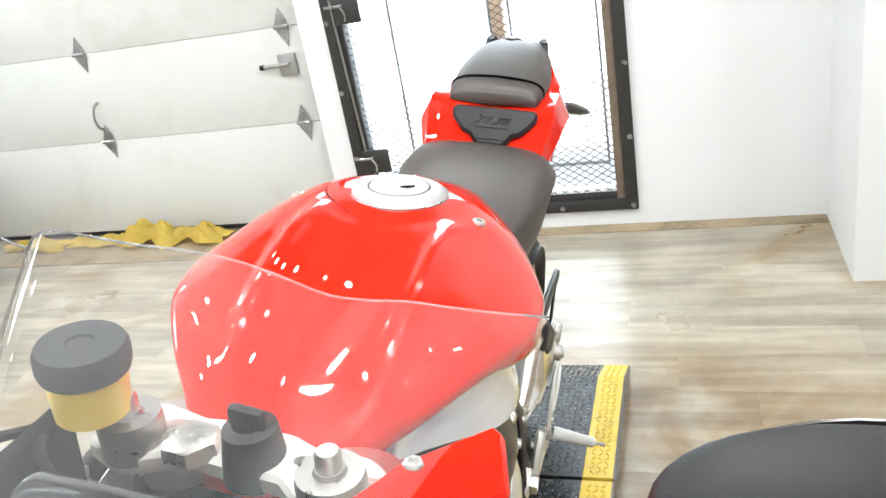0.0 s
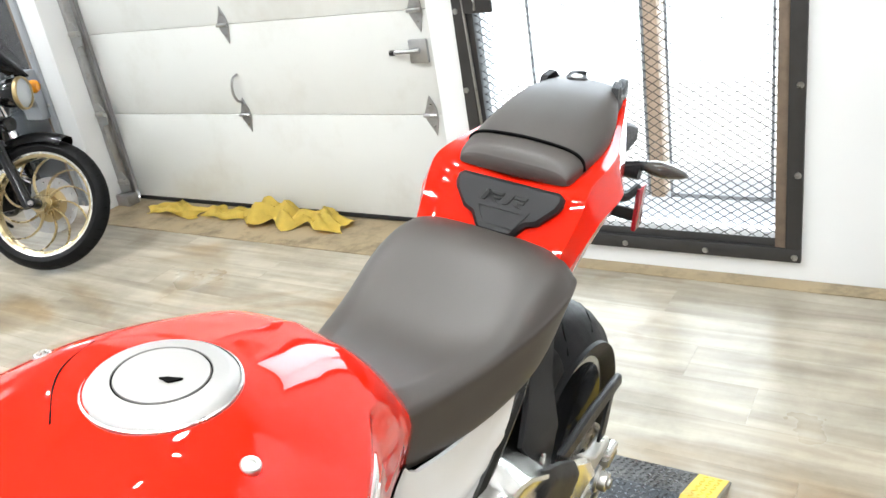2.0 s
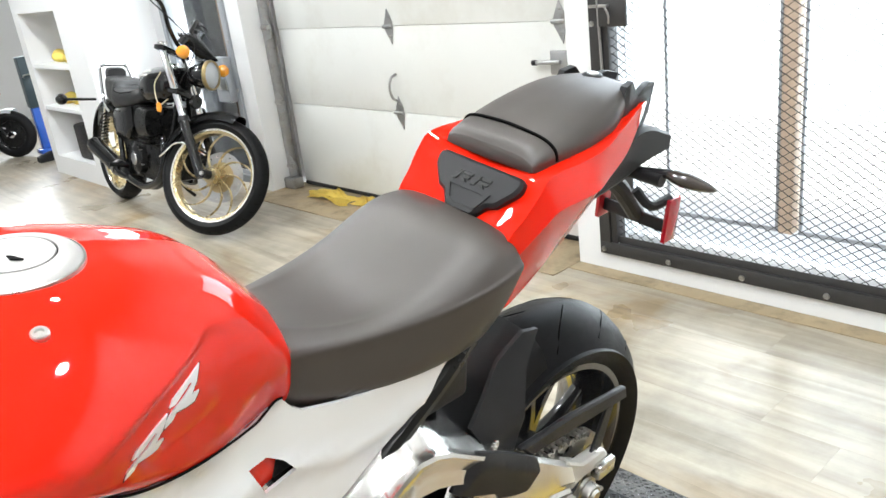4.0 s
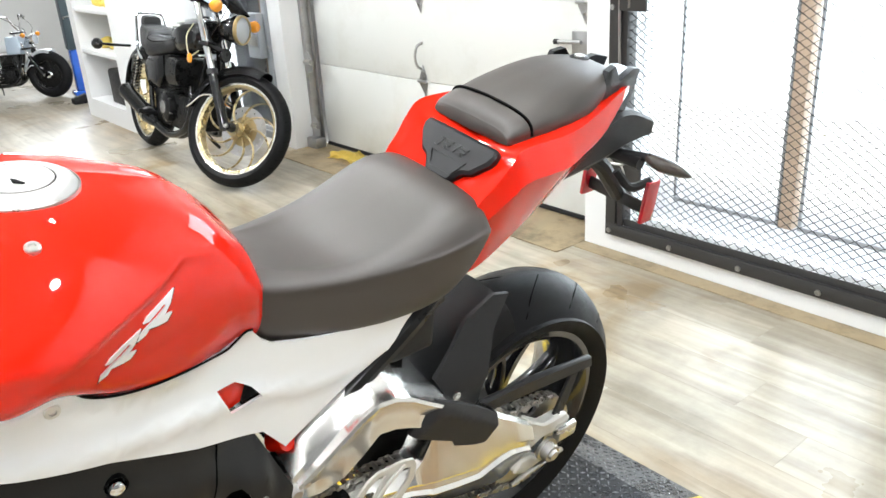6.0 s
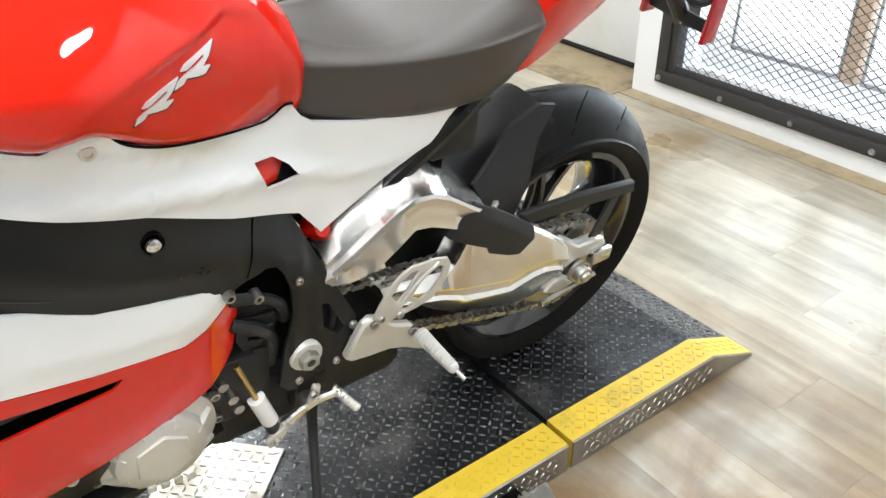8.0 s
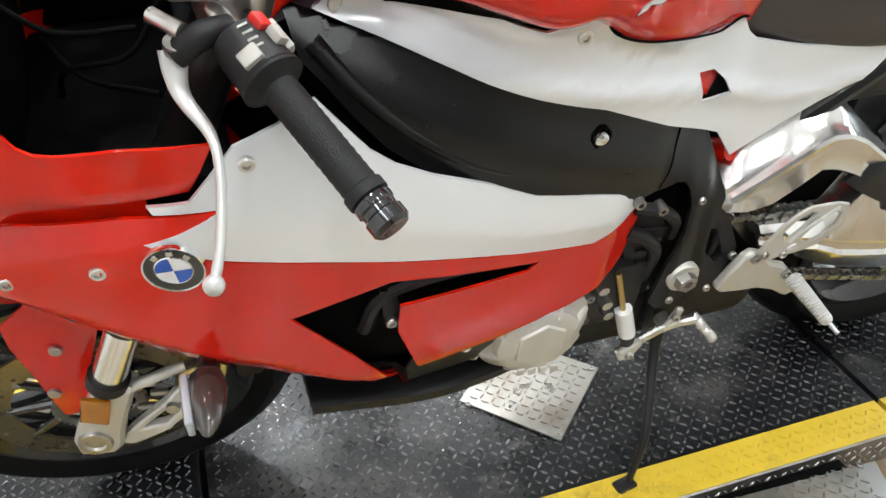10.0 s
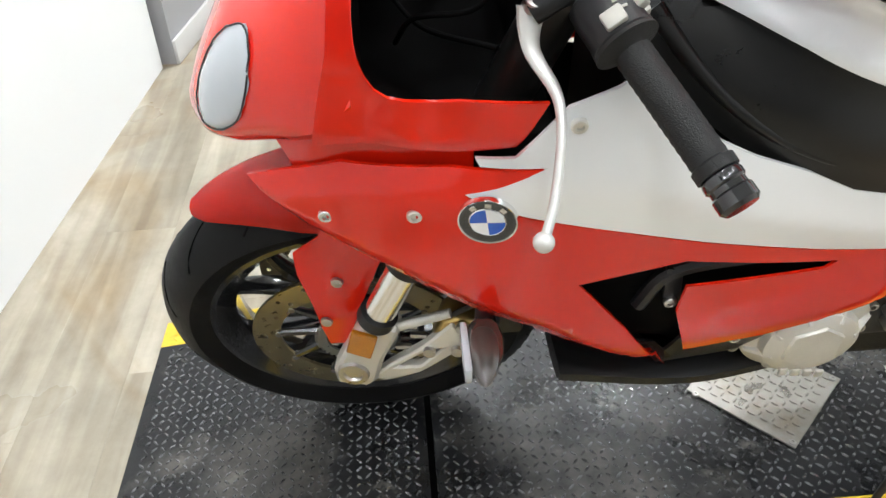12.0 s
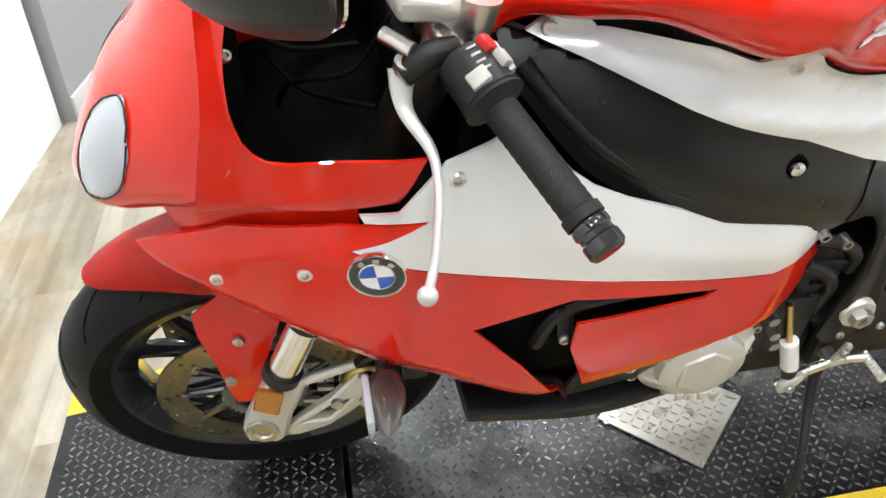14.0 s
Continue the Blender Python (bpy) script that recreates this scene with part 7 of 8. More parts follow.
for k in range(n_links):
    s0_, s1_ = k * 0.0159, (k + 1) * 0.0159
    p = np.array([np.interp(s0_, seg, loop[:, i]) for i in (0, 1)])
    q = np.array([np.interp(s1_, seg, loop[:, i]) for i in (0, 1)])
    ang = math.atan2(q[1] - p[1], q[0] - p[0])
    c = (p + q) / 2
    wd = 0.0095 if k % 2 else 0.0065
    for sx in (wd, -wd):
        o = [(-0.0105, 0), (-0.008, 0.0055), (0, 0.0042), (0.008, 0.0055), (0.0105, 0), (0.008, -0.0055), (0, -0.0042), (-0.008, -0.0055)]
        b2 = plate([(c[0] + u * math.cos(ang) - v * math.sin(ang), c[1] + u * math.sin(ang) + v * math.cos(ang)) for u, v in o], Matrix.Translation((CX + 0.112 + sx, 0, 0)) @ SIDE, 0.0022)
        me = bpy.data.meshes.new("tmp")
        b2.to_mesh(me)
        b2.free()
        bm.from_mesh(me)
        bpy.data.meshes.remove(me)
    add_rod(bm, (CX + 0.100, p[0], p[1]), (CX + 0.124, p[0], p[1]), 0.0042, None, 6)
part("chain", bm, STEEL, bike, "steel drive chain", 20)
cgd = part("chain_guard", side_plate([(1.268, 0.527), (1.40, 0.520), (1.565, 0.496), (1.574, 0.466), (1.44, 0.480), (1.300, 0.494)], CX + 0.135, 0.014, 0.004), PLASTIC, bike, "black chain guard")
part("guard_leg", side_plate([(1.508, 0.475), (1.530, 0.472), (1.50, 0.362), (1.468, 0.366)], CX + 0.138, 0.006, 0.001), PLASTIC, cgd)
bolt(cgd, (CX + 0.142, 1.490, 0.385), 0.006, 0.004, ALU)
# hugger
bm = bmesh.new()
rows = []
for a in np.linspace(100, 172, 18):
    f = (a - 100) / 72
    ring = []
    for u in np.linspace(-1, 1, 15):
        rr = 0.338 - 0.060 * abs(u) ** 3.0
        ring.append((CX + (0.086 + 0.012 * f) * math.sin(u * 1.4) / math.sin(1.4), RC.y + rr * math.cos(radians(a)), RC.z + rr * math.sin(radians(a))))
    rows.append(ring)
grid_faces(bm, rows, False, False)
bmesh.ops.solidify(bm, geom=bm.faces[:], thickness=0.004)
hg = part("rear_hugger", bm, PLASTIC, bike, "matt black rear hugger")
part("hugger_leg", panel([(1.190, 0.590), (1.215, 0.535), (1.278, 0.498), (1.292, 0.545), (1.335, 0.625), (1.385, 0.668), (1.350, 0.675), (1.28, 0.655), (1.235, 0.620)], lambda y, z: CX + 0.122 - 0.50 * max(0, z - 0.56), 0.008, 0.02, 0.004, 0.010), PLASTIC, hg, "black hugger side leg")
bolt(hg, (CX + 0.126, 1.222, 0.558), 0.007, 0.003, ALU)
# subframe rails, shock and dark middle
both("subframe_strip", lambda: panel([(0.905, 0.585), (0.925, 0.578), (1.00, 0.625), (1.11, 0.702), (1.20, 0.745), (1.19, 0.775), (1.125, 0.752), (1.09, 0.722), (0.99, 0.655)], lambda y, z: CX + 0.118 - 0.05 * (y - 0.9), 0.012, 0.03, 0.003, 0.008), DARK, "flat black subframe strip")
part("adjuster_knob", rod((CX + 0.095, 0.895, 0.618), (CX + 0.118, 0.905, 0.632), 0.016, n=16), RED, bike, "small red adjuster")
both("subframe_rail", lambda: tube([(CX + 0.115, 0.90, 0.585), (CX + 0.110, 1.02, 0.665), (CX + 0.105, 1.13, 0.735), (CX + 0.085, 1.22, 0.785), (CX + 0.06, 1.32, 0.82)], 0.017, 10, 22), DARK, "dark subframe rail")
part("shock_spring", tube([(CX + 0.02 + 0.038 * math.cos(t), 0.99 + 0.07 * t / 40 + 0.0, 0.52 + 0.16 * t / 40 + 0.038 * math.sin(t) * 0.4) for t in np.linspace(0, 40, 80)], 0.006, 6, 160), RED, bike, "red shock spring")
part("shock_body", rod((CX + 0.02, 0.98, 0.50), (CX + 0.02, 1.07, 0.72), 0.026, n=18), PLASTIC, bike)
part("inner_fender", box((CX - 0.09, 0.90, 0.56), (CX + 0.09, 1.14, 0.745), 0.02), VOID, bike, "black inner fender and battery box")
part("tool_box", box((CX + 0.02, 1.10, 0.655), (CX + 0.095, 1.19, 0.735), 0.01), PLASTIC, bike, "black plastic electrics box")
# rider peg, heel plate, shifter, side stand
HEEL = [(0.943, 0.498), (0.952, 0.520), (0.966, 0.545), (0.985, 0.566), (1.004, 0.576), (1.050, 0.573), (1.070, 0.566), (1.077, 0.552), (1.074, 0.524), (1.050, 0.492), (1.020, 0.484), (0.985, 0.482), (0.966, 0.478)]
hp = part("heel_plate", side_plate(HEEL, CX + 0.200, 0.005, 0.0012, [[(0.972, 0.532), (0.988, 0.554), (1.006, 0.565), (1.020, 0.562), (1.000, 0.530), (0.984, 0.514)], [(1.010, 0.512), (1.026, 0.540), (1.046, 0.558), (1.064, 0.552), (1.062, 0.530), (1.044, 0.508), (1.026, 0.500)], [(0.990, 0.497), (1.004, 0.507), (1.014, 0.498), (1.004, 0.492)]]), CAST, bike, "pale cast heel plate with slots")
part("brace", tube([(CX + 0.204, 0.990, 0.512), (CX + 0.206, 1.020, 0.548), (CX + 0.204, 1.052, 0.566)], 0.003, 8, 12), CAST, hp)
for y, z in ((0.957, 0.494), (0.990, 0.487)):
    bolt(hp, (CX + 0.2025, y, z), 0.0065, 0.004, STEEL)
HANG = [(0.900, 0.430), (0.915, 0.462), (0.929, 0.488), (0.943, 0.497), (0.962, 0.488), (0.985, 0.462), (1.018, 0.446), (1.050, 0.402), (1.061, 0.378), (1.044, 0.370), (1.015, 0.392), (0.979, 0.408), (0.945, 0.412), (0.913, 0.418)]
hgx = part("peg_hanger", side_plate(HANG, CX + 0.190, 0.016, 0.004), CAST, bike, "cast aluminium peg hanger")
for y, z in ((0.948, 0.484), (1.020, 0.432)):
    bolt(hgx, (CX + 0.199, y, z), 0.008, 0.004, STEEL)
pa, pb_ = Vector((0.198, 1.028, 0.428)), Vector((0.285, 1.046, 0.408))
dpe = (pb_ - pa).normalized()
prof = [(0.0, 0.0), (0.011, 0.0)] + [(0.0128 - 0.0035 * k / 36 + (0.0009 if k % 2 else 0.0), 0.004 + 0.0021 * k) for k in range(36)] + [(0.009, 0.082), (0.006, 0.086), (0.0, 0.086)]
pg = part("foot_peg", lathe(prof, Matrix.Translation(pa) @ dpe.to_track_quat("Z", "Y").to_matrix().to_4x4(), 14, False), LEVERPAINT, bike, "pale ribbed foot peg", 20)
part("feeler", rod(pb_ - dpe * 0.004, pb_ + dpe * 0.014, 0.0035, n=8), STEEL, pg)
sh = part("shift_lever", tube([(CX + 0.180, 0.775, 0.300), (CX + 0.185, 0.815, 0.335), (CX + 0.190, 0.850, 0.358), (CX + 0.200, 0.882, 0.372)], 0.0075, 10, 16), ALU, bike, "aluminium shift lever")
toe_a, toe_b = Vector((CX + 0.190, 0.882, 0.372)), Vector((CX + 0.230, 0.914, 0.336))
part("shift_toe", lathe([(0.0, 0.0)] + [(0.0075 + (0.0010 if k % 2 else 0.0), 0.003 * k) for k in range(18)] + [(0.006, 0.055), (0.0, 0.056)], Matrix.Translation(toe_a) @ (toe_b - toe_a).to_track_quat("Z", "Y").to_matrix().to_4x4(), 14, False), ALU, sh, "knurled toe peg", 20)
part("clevis", side_plate([(0.770, 0.318), (0.800, 0.338), (0.806, 0.328), (0.790, 0.300), (0.772, 0.298)], CX + 0.190, 0.012, 0.002), CAST, sh)
for y, z in ((0.785, 0.312), (0.846, 0.385)):
    bolt(sh, (CX + 0.197, y, z), 0.007, 0.005, STEEL)
part("spring_lug", side_plate([(0.836, 0.352), (0.850, 0.398), (0.862, 0.392), (0.858, 0.350)], CX + 0.190, 0.008, 0.002), CAST, sh)
part("shift_pivot", lathe([(0.0, 0.012), (0.006, 0.012), (0.010, 0.008), (0.012, -0.012), (0, -0.012)], Matrix.Translation((CX + 0.180, 0.845, 0.352)) @ pose(0, 0, 0, 0, 90, 0), 16, False), STEEL, sh)
qs = part("shift_sensor", rod((CX + 0.175, 0.765, 0.405), (CX + 0.180, 0.782, 0.348), 0.0135, n=18), ENAMELWHITE, bike, "white shift sensor on a thin rod")
part("rod", rod((CX + 0.170, 0.742, 0.485), (CX + 0.176, 0.768, 0.395), 0.0045, n=10), GOLD, qs)
part("boot", rod((CX + 0.180, 0.782, 0.348), (CX + 0.184, 0.792, 0.300), 0.0125, 0.009, 16), PLASTIC, qs)
# the gearbox's shade is put into its colour with the same near-black
part("gearbox", box((CX + 0.08, 0.72, 0.40), (CX + 0.130, 0.90, 0.60), 0.02), VOID, bike, "gearbox casting, its shade painted near-black")
for pts, r in ((((0.160, 0.745, 0.600), (0.166, 0.785, 0.590), (0.160, 0.815, 0.560), (0.150, 0.825, 0.520)), 0.009), (((0.162, 0.742, 0.560), (0.168, 0.775, 0.540), (0.160, 0.800, 0.500), (0.150, 0.800, 0.440)), 0.010), (((0.150, 0.885, 0.545), (0.160, 0.900, 0.510), (0.160, 0.895, 0.470)), 0.006)):
    part("hose", tube([(CX + a, b, c) for a, b, c in pts], r, 10, 20), PLASTIC, bike, "black rubber hose")
part("sprocket_cover", panel([(0.755, 0.575), (0.800, 0.566), (0.816, 0.530), (0.800, 0.470), (0.770, 0.462), (0.752, 0.510)], lambda y, z: CX + 0.158, 0.01, 0.02, 0.006, 0.014), PLASTIC, bike, "ribbed black sprocket cover")
for k in range(4):
    part("cover_rib", rod((CX + 0.160, 0.760 + 0.004 * k, 0.556 - 0.022 * k), (CX + 0.160, 0.806 - 0.003 * k, 0.548 - 0.022 * k), 0.003, n=6), PLASTIC, bike)
for y, z in ((0.780, 0.598), (0.742, 0.618)):
    part("frame_lug", lathe([(0.004, 0.006), (0.007, 0.006), (0.008, 0.0), (0.008, -0.012), (0.004, -0.012)], Matrix.Translation((CX + 0.170, y, z)) @ pose(0, 0, 0, 0, 90, 0), 16), STEEL, bike)
part("sump_casting", box((CX + 0.10, 0.70, 0.36), (CX + 0.168, 0.80, 0.49), 0.02), PLASTIC, bike, "dark engine casting")
for y, z in ((0.716, 0.470), (0.728, 0.435), (0.735, 0.410)):
    part("case_bolt", rod((CX + 0.16, y, z), (CX + 0.186, y, z), 0.008, n=12), STEEL, bike)
foot = Vector((0.288, 0.79, 0.075))
fl_ = pose(0, 0, 0, 0, LEAN, 0).inverted() @ (foot - Vector((0, 0, 0.07)))
st_ = part("side_stand", tube([(CX + 0.150, 0.868, 0.325), (CX + 0.165, 0.862, 0.25), (fl_.x - 0.03, fl_.y + 0.03, fl_.z + 0.10), (fl_.x, fl_.y + 0.005, fl_.z + 0.012)], 0.0105, 12, 22, 0.0055), PLASTIC, bike, "black side stand")
bm = box((-0.013, -0.019, -0.006), (0.013, 0.019, 0.004), 0.004)
bmesh.ops.transform(bm, matrix=Matrix.Translation(fl_) @ pose(0, 0, 0, 0, -LEAN, 10), verts=bm.verts)
part("foot", bm, PLASTIC, st_)
part("stand_bracket", box((CX + 0.125, 0.835, 0.30), (CX + 0.160, 0.895, 0.375), 0.008), PLASTIC, st_)
part("exhaust_box", box((CX - 0.12, 0.70, 0.255), (CX + 0.135, 1.06, 0.38), 0.03), PLASTIC, bike, "black silencer box under the engine")

# --- roundel, drawn as plain coloured quarters
ry, rz = 0.179, 0.7185
rc = Vector((CX + fair_x(ry, rz) + 0.0075, ry, rz))
nx = Vector((1, -(fair_x(ry + 0.02, rz) - fair_x(ry - 0.02, rz)) / 0.04, -(fair_x(ry, rz + 0.02) - fair_x(ry, rz - 0.02)) / 0.04)).normalized()
RMx = Matrix.Translation(rc) @ nx.to_track_quat("Z", "Y").to_matrix().to_4x4() @ Matrix.Scale(0.86, 4)
ro = part("roundel", lathe([(0.0, 0.003), (0.033, 0.003), (0.034, -0.004), (0, -0.004)], RMx, 48, False), GLOSSBLACK, rs_, "round black badge with blue and white quarters")
part("outer_ring", lathe([(0.0325, 0.0026), (0.035, 0.0036), (0.036, -0.003), (0.0325, -0.003)], RMx, 48), CHROME, ro)
part("inner_ring", lathe([(0.0200, 0.0030), (0.0210, 0.0040), (0.0220, 0.0030)], RMx, 40), CHROME, ro)
for k in range(4):
    o = [(0, 0)] + arc((0, 0), 0.0202, 90 * k, 90 * k + 90, 10)
    part("quarter", plate(o, RMx @ Matrix.Translation((0, 0, 0.0032)) @ Matrix.Rotation(radians(8), 4, "Z"), 0.0012), BLUE if k % 2 else ENAMELWHITE, ro)
for k in (50, 90, 130):
    c_ = Vector((0.0272 * math.cos(radians(k)), 0.0272 * math.sin(radians(k)), 0.0036))
    bm = box((-0.0038, -0.0032, -0.0004), (0.0038, 0.0032, 0.0004))
    bmesh.ops.transform(bm, matrix=RMx @ Matrix.Translation(c_) @ Matrix.Rotation(radians(k - 90), 4, "Z"), verts=bm.verts)
    part("plain_bar", bm, ALU, ro)

# ---- parked cruisers by the back door: x to their own left, y to the rear, rear wheel at the origin ----
PALERIM = mat("polished_pale_rim", (0.80, 0.77, 0.70), 0.24, 0.95, 0.06, 12, rough_vary=0.06)
CREAM = mat("cream_gold_wheel_paint", (0.60, 0.49, 0.28), 0.28, 0.85, 0.12, 12, 0.06, 200, rough_vary=0.08)
BRASS = mat("dull_gold_disc", (0.40, 0.31, 0.16), 0.38, 0.9, 0.2, 25, rough_vary=0.1)
BLACKGLOSS = mat("old_black_lacquer", (0.005, 0.005, 0.005), 0.16, 0, 0.2, 8, coat=0.2, rough_vary=0.06, spec=0.35)
BLACKVINYL = mat("old_black_vinyl", (0.014, 0.014, 0.014), 0.38, 0, 0.2, 12, 0.2, 900, rough_vary=0.08)
ENGINE = mat("greasy_engine_black", (0.006, 0.006, 0.006), 0.30, 0.0, 0.4, 25, 0.3, 160, rough_vary=0.12, spec=0.25)
PEARL = mat("pearl_stripe", (0.72, 0.71, 0.66), 0.3, 0, 0.04, 10, coat=0.6)
AMBERLENS = mat("amber_indicator_lens", (0.80, 0.30, 0.02), 0.2, 0, 0.1, 60, coat=0.5)
GREYBLUE = mat("pale_blue_grey_paint", (0.40, 0.48, 0.56), 0.35, 0.2, 0.1, 6, coat=0.5)


def cruiser(m, label, wheelbase, steer, fat, paint, rim_m, fender_m, spoked=True, sissy=True, cowl=True, group=""):
    bk = thing("parked_motorcycle", label, "motorcycle", group=group, m=m)
    yf = -wheelbase
    rake = radians(29)
    rf, wf = (0.322, 0.100) if not fat else (0.345, 0.17)
    rr, wr = (0.312, 0.135) if not fat else (0.335, 0.18)
    axis = Vector((0, math.sin(rake), math.cos(rake)))
    head = Vector((0, yf + 0.32, 0.90))
    ST = Matrix.Translation(head) @ Matrix.Rotation(radians(steer), 4, axis) @ Matrix.Translation(-head)
    hub_f = Vector((0, yf, rf))

    def p(name, bm, material, parent=None, lab="", steered=False, smooth=35):
        if steered:
            bmesh.ops.transform(bm, matrix=ST, verts=bm.verts)
        return part(name, bm, material, parent or bk, lab, smooth)

    def roller(name, c, r, w, steered):
        M = Matrix.Translation(c) @ pose(0, 0, 0, 0, 90, 0)
        R = r - (0.072 if not fat else 0.13)
        ty = p(name, lathe(tyre_profile(r, w, R), M, 64), RUBBER, None, "black tyre on a %s wheel" % ("cream and gold cast" if spoked else "dark"), steered)
        for k in range(36):
            for s in (1, -1):
                a = radians(10 * k + (5 if s > 0 else 0))
                pts = [M @ Vector(((crown(r, w, w * 0.42 * q) - 0.0006) * math.cos(a + 0.05 * q), (crown(r, w, w * 0.42 * q) - 0.0006) * math.sin(a + 0.05 * q), s * w * 0.42 * q)) for q in (0.25, 0.45, 0.65, 0.85)]
                p("tread_groove", tube(pts, 0.0016, 5, 5), VOID, ty, "", steered)
        rim = p("rim", lathe([(R - 0.003, -w * 0.34), (R + 0.008, -w * 0.34), (R + 0.008, w * 0.34), (R - 0.003, w * 0.34), (R - 0.018, w * 0.27), (R - 0.022, 0.0), (R - 0.018, -w * 0.27)], M, 64), rim_m, ty, "gold cast rim" if spoked else "dark rim", steered)
        for s in (1, -1):
            p("rim_lip", lathe([(R - 0.005, s * w * 0.342), (R - 0.004, s * w * 0.356), (R + 0.008, s * w * 0.385), (R + 0.011, s * w * 0.36), (R + 0.008, s * w * 0.341), (R - 0.003, s * w * 0.341)], M, 64), PALERIM if spoked else ENGINE, rim, "polished rim lip" if spoked else "", steered)
        if not spoked:
            p("wheel_cover", lathe([(0.05, -0.028), (R - 0.02, -0.020), (R - 0.02, 0.020), (0.05, 0.028)], M, 40), ENGINE, rim, "plain dark wheel disc", steered)
            p("hub_cap", lathe([(0.0, -0.066), (0.05, -0.062), (0.062, -0.045), (0.062, 0.045), (0.05, 0.062), (0.0, 0.066)], M, 28, False), CHROME, rim, "chrome hub cap", steered)
        p("hub", lathe([(0.012, -0.06), (0.04, -0.06), (0.05, -0.035), (0.04, 0), (0.05, 0.035), (0.04, 0.06), (0.012, 0.06)], M, 28), rim_m if spoked else ENGINE, rim, "", steered)
        n = 10 if spoked else 0
        for k in range(n):
            rows = []
            for f in np.linspace(0, 1, 9):
                rad = 0.035 + f * (R - 0.048)
                a = radians(360 / n * k) + 0.62 * f * f + 0.15 * f
                t, d = 0.0050, 0.013 - 0.005 * f
                cc_ = Vector((rad * math.cos(a), rad * math.sin(a), 0.012 if k % 2 else -0.012))
                tg = Vector((-math.sin(a), math.cos(a), 0))
                rows.append([M @ (cc_ + tg * t * u + Vector((0, 0, d * v))) for u, v in ((-1, -0.5), (0, -1), (1, -0.5), (1, 0.5), (0, 1), (-1, 0.5))])
            p("spoke", grid_faces(bmesh.new(), rows), rim_m, rim, "", steered)
        return ty, M, R

    fw, FMc, RF = roller("front_wheel", hub_f, rf, wf, True)
    rw2, RMc, RR = roller("rear_wheel", Vector((0, 0, rr)), rr, wr, False)
    # brake disc on the far side of the front wheel, with its caliper
    dsc = p("brake_disc", plate(arc((0, 0), 0.140, 0, 354, 48), FMc @ Matrix.Translation((0, 0, 0.052)), 0.006, 0, [arc((0, 0), 0.085, 0, 350, 30)] + [arc((0.118 * math.cos(radians(q)), 0.118 * math.sin(radians(q))), 0.006, 0, 300, 6) for q in range(0, 360, 20)]), GALV, None, "worn grey brake disc", True, 20)
    p("carrier", lathe([(0.03, 0.05), (0.092, 0.054), (0.092, 0.062), (0.03, 0.062)], FMc, 36), BRASS, dsc, "gold disc carrier", True)
    p("brake_caliper", box((0.035, yf + 0.10, rf + 0.02), (0.085, yf + 0.17, rf + 0.13), 0.012), ENGINE, None, "", True)
    # fork: chrome tubes over black sliders
    tn = math.tan(rake)
    at = lambda x, z: Vector((x, yf + 0.035 + (z - rf) * tn, z))
    hw = 0.095 if not fat else 0.125
    for s in (1, -1):
        leg = p("fork_tube", rod(at(hw * s, rf + 0.24), at(hw * s, 1.0), 0.019, n=20), CHROME, None, "chrome fork tube", True)
        p("slider", rod(at(hw * s, rf - 0.02), at(hw * s, rf + 0.27), 0.028, 0.026, 20), BLACKGLOSS, leg, "black fork slider", True)
        p("dust_seal", rod(at(hw * s, rf + 0.262), at(hw * s, rf + 0.285), 0.030, n=20), PLASTIC, leg, "", True)
        p("axle_boss", rod(Vector((hw * s - 0.022 * s, yf, rf)), Vector((hw * s + 0.030 * s, yf, rf)), 0.027, 0.022, 20), BLACKGLOSS, leg, "", True)
        p("axle_nut", rod(Vector((hw * s + 0.028 * s, yf, rf)), Vector((hw * s + 0.042 * s, yf, rf)), 0.013, n=6), STEEL, leg, "", True)
    for z in (0.74, 0.97):
        p("fork_clamp", box(at(-hw - 0.03, z) + Vector((0, -0.03, -0.014)), at(hw + 0.03, z) + Vector((0, 0.035, 0.014)), 0.008), BLACKGLOSS, None, "", True)
    # mudguards
    for nm, c, r, w, a0, a1, st in (("front_mudguard", hub_f, rf, wf, 168, 72, True), ("rear_mudguard", Vector((0, 0, rr)), rr, wr, 125, -5, False)):
        rows = []
        sgn = -1 if nm == "front_mudguard" else 1
        for a in np.linspace(a0, a1, 28):
            ring = []
            for u in np.linspace(-1, 1, 11):
                q = r + 0.022 + (0.02 if nm == "rear_mudguard" else 0) + 0.012 * (1 - u * u) - 0.045 * abs(u) ** 3
                ring.append((c.x + (w * 0.62) * math.sin(u * 1.4) / math.sin(1.4), c.y + sgn * q * math.cos(radians(a)), c.z + q * math.sin(radians(a))))
            rows.append(ring)
        bm = grid_faces(bmesh.new(), rows, False, False)
        bmesh.ops.solidify(bm, geom=bm.faces[:], thickness=0.004)
        mg = p(nm, bm, fender_m, None, "", st)
        if nm == "front_mudguard":
            for s in (1, -1):
                p("stay", tube([Vector((hw * 0.86 * s, yf + 0.03, rf + 0.10)), Vector((hw * 0.86 * s, yf + 0.20, rf + 0.15)), Vector((wf * 0.58 * s, yf + 0.325, rf + 0.06))], 0.006, 8, 10), CHROME if not fat else fender_m, mg, "chrome mudguard stay", True)
    # headlamp, cowl, indicators, horn
    hl = Vector((0, yf + 0.15, 0.865))
    HM = Matrix.Translation(hl) @ pose(0, 0, 0, 84, 0, 0)
    lamp = p("headlamp", lathe([(0.02, -0.10), (0.05, -0.095), (0.070, -0.05), (0.078, 0.0), (0.0785, 0.022), (0.0, 0.022)], HM, 36, False), BLACKGLOSS if not fat else CHROME, None, "round headlamp with a chrome rim", True)
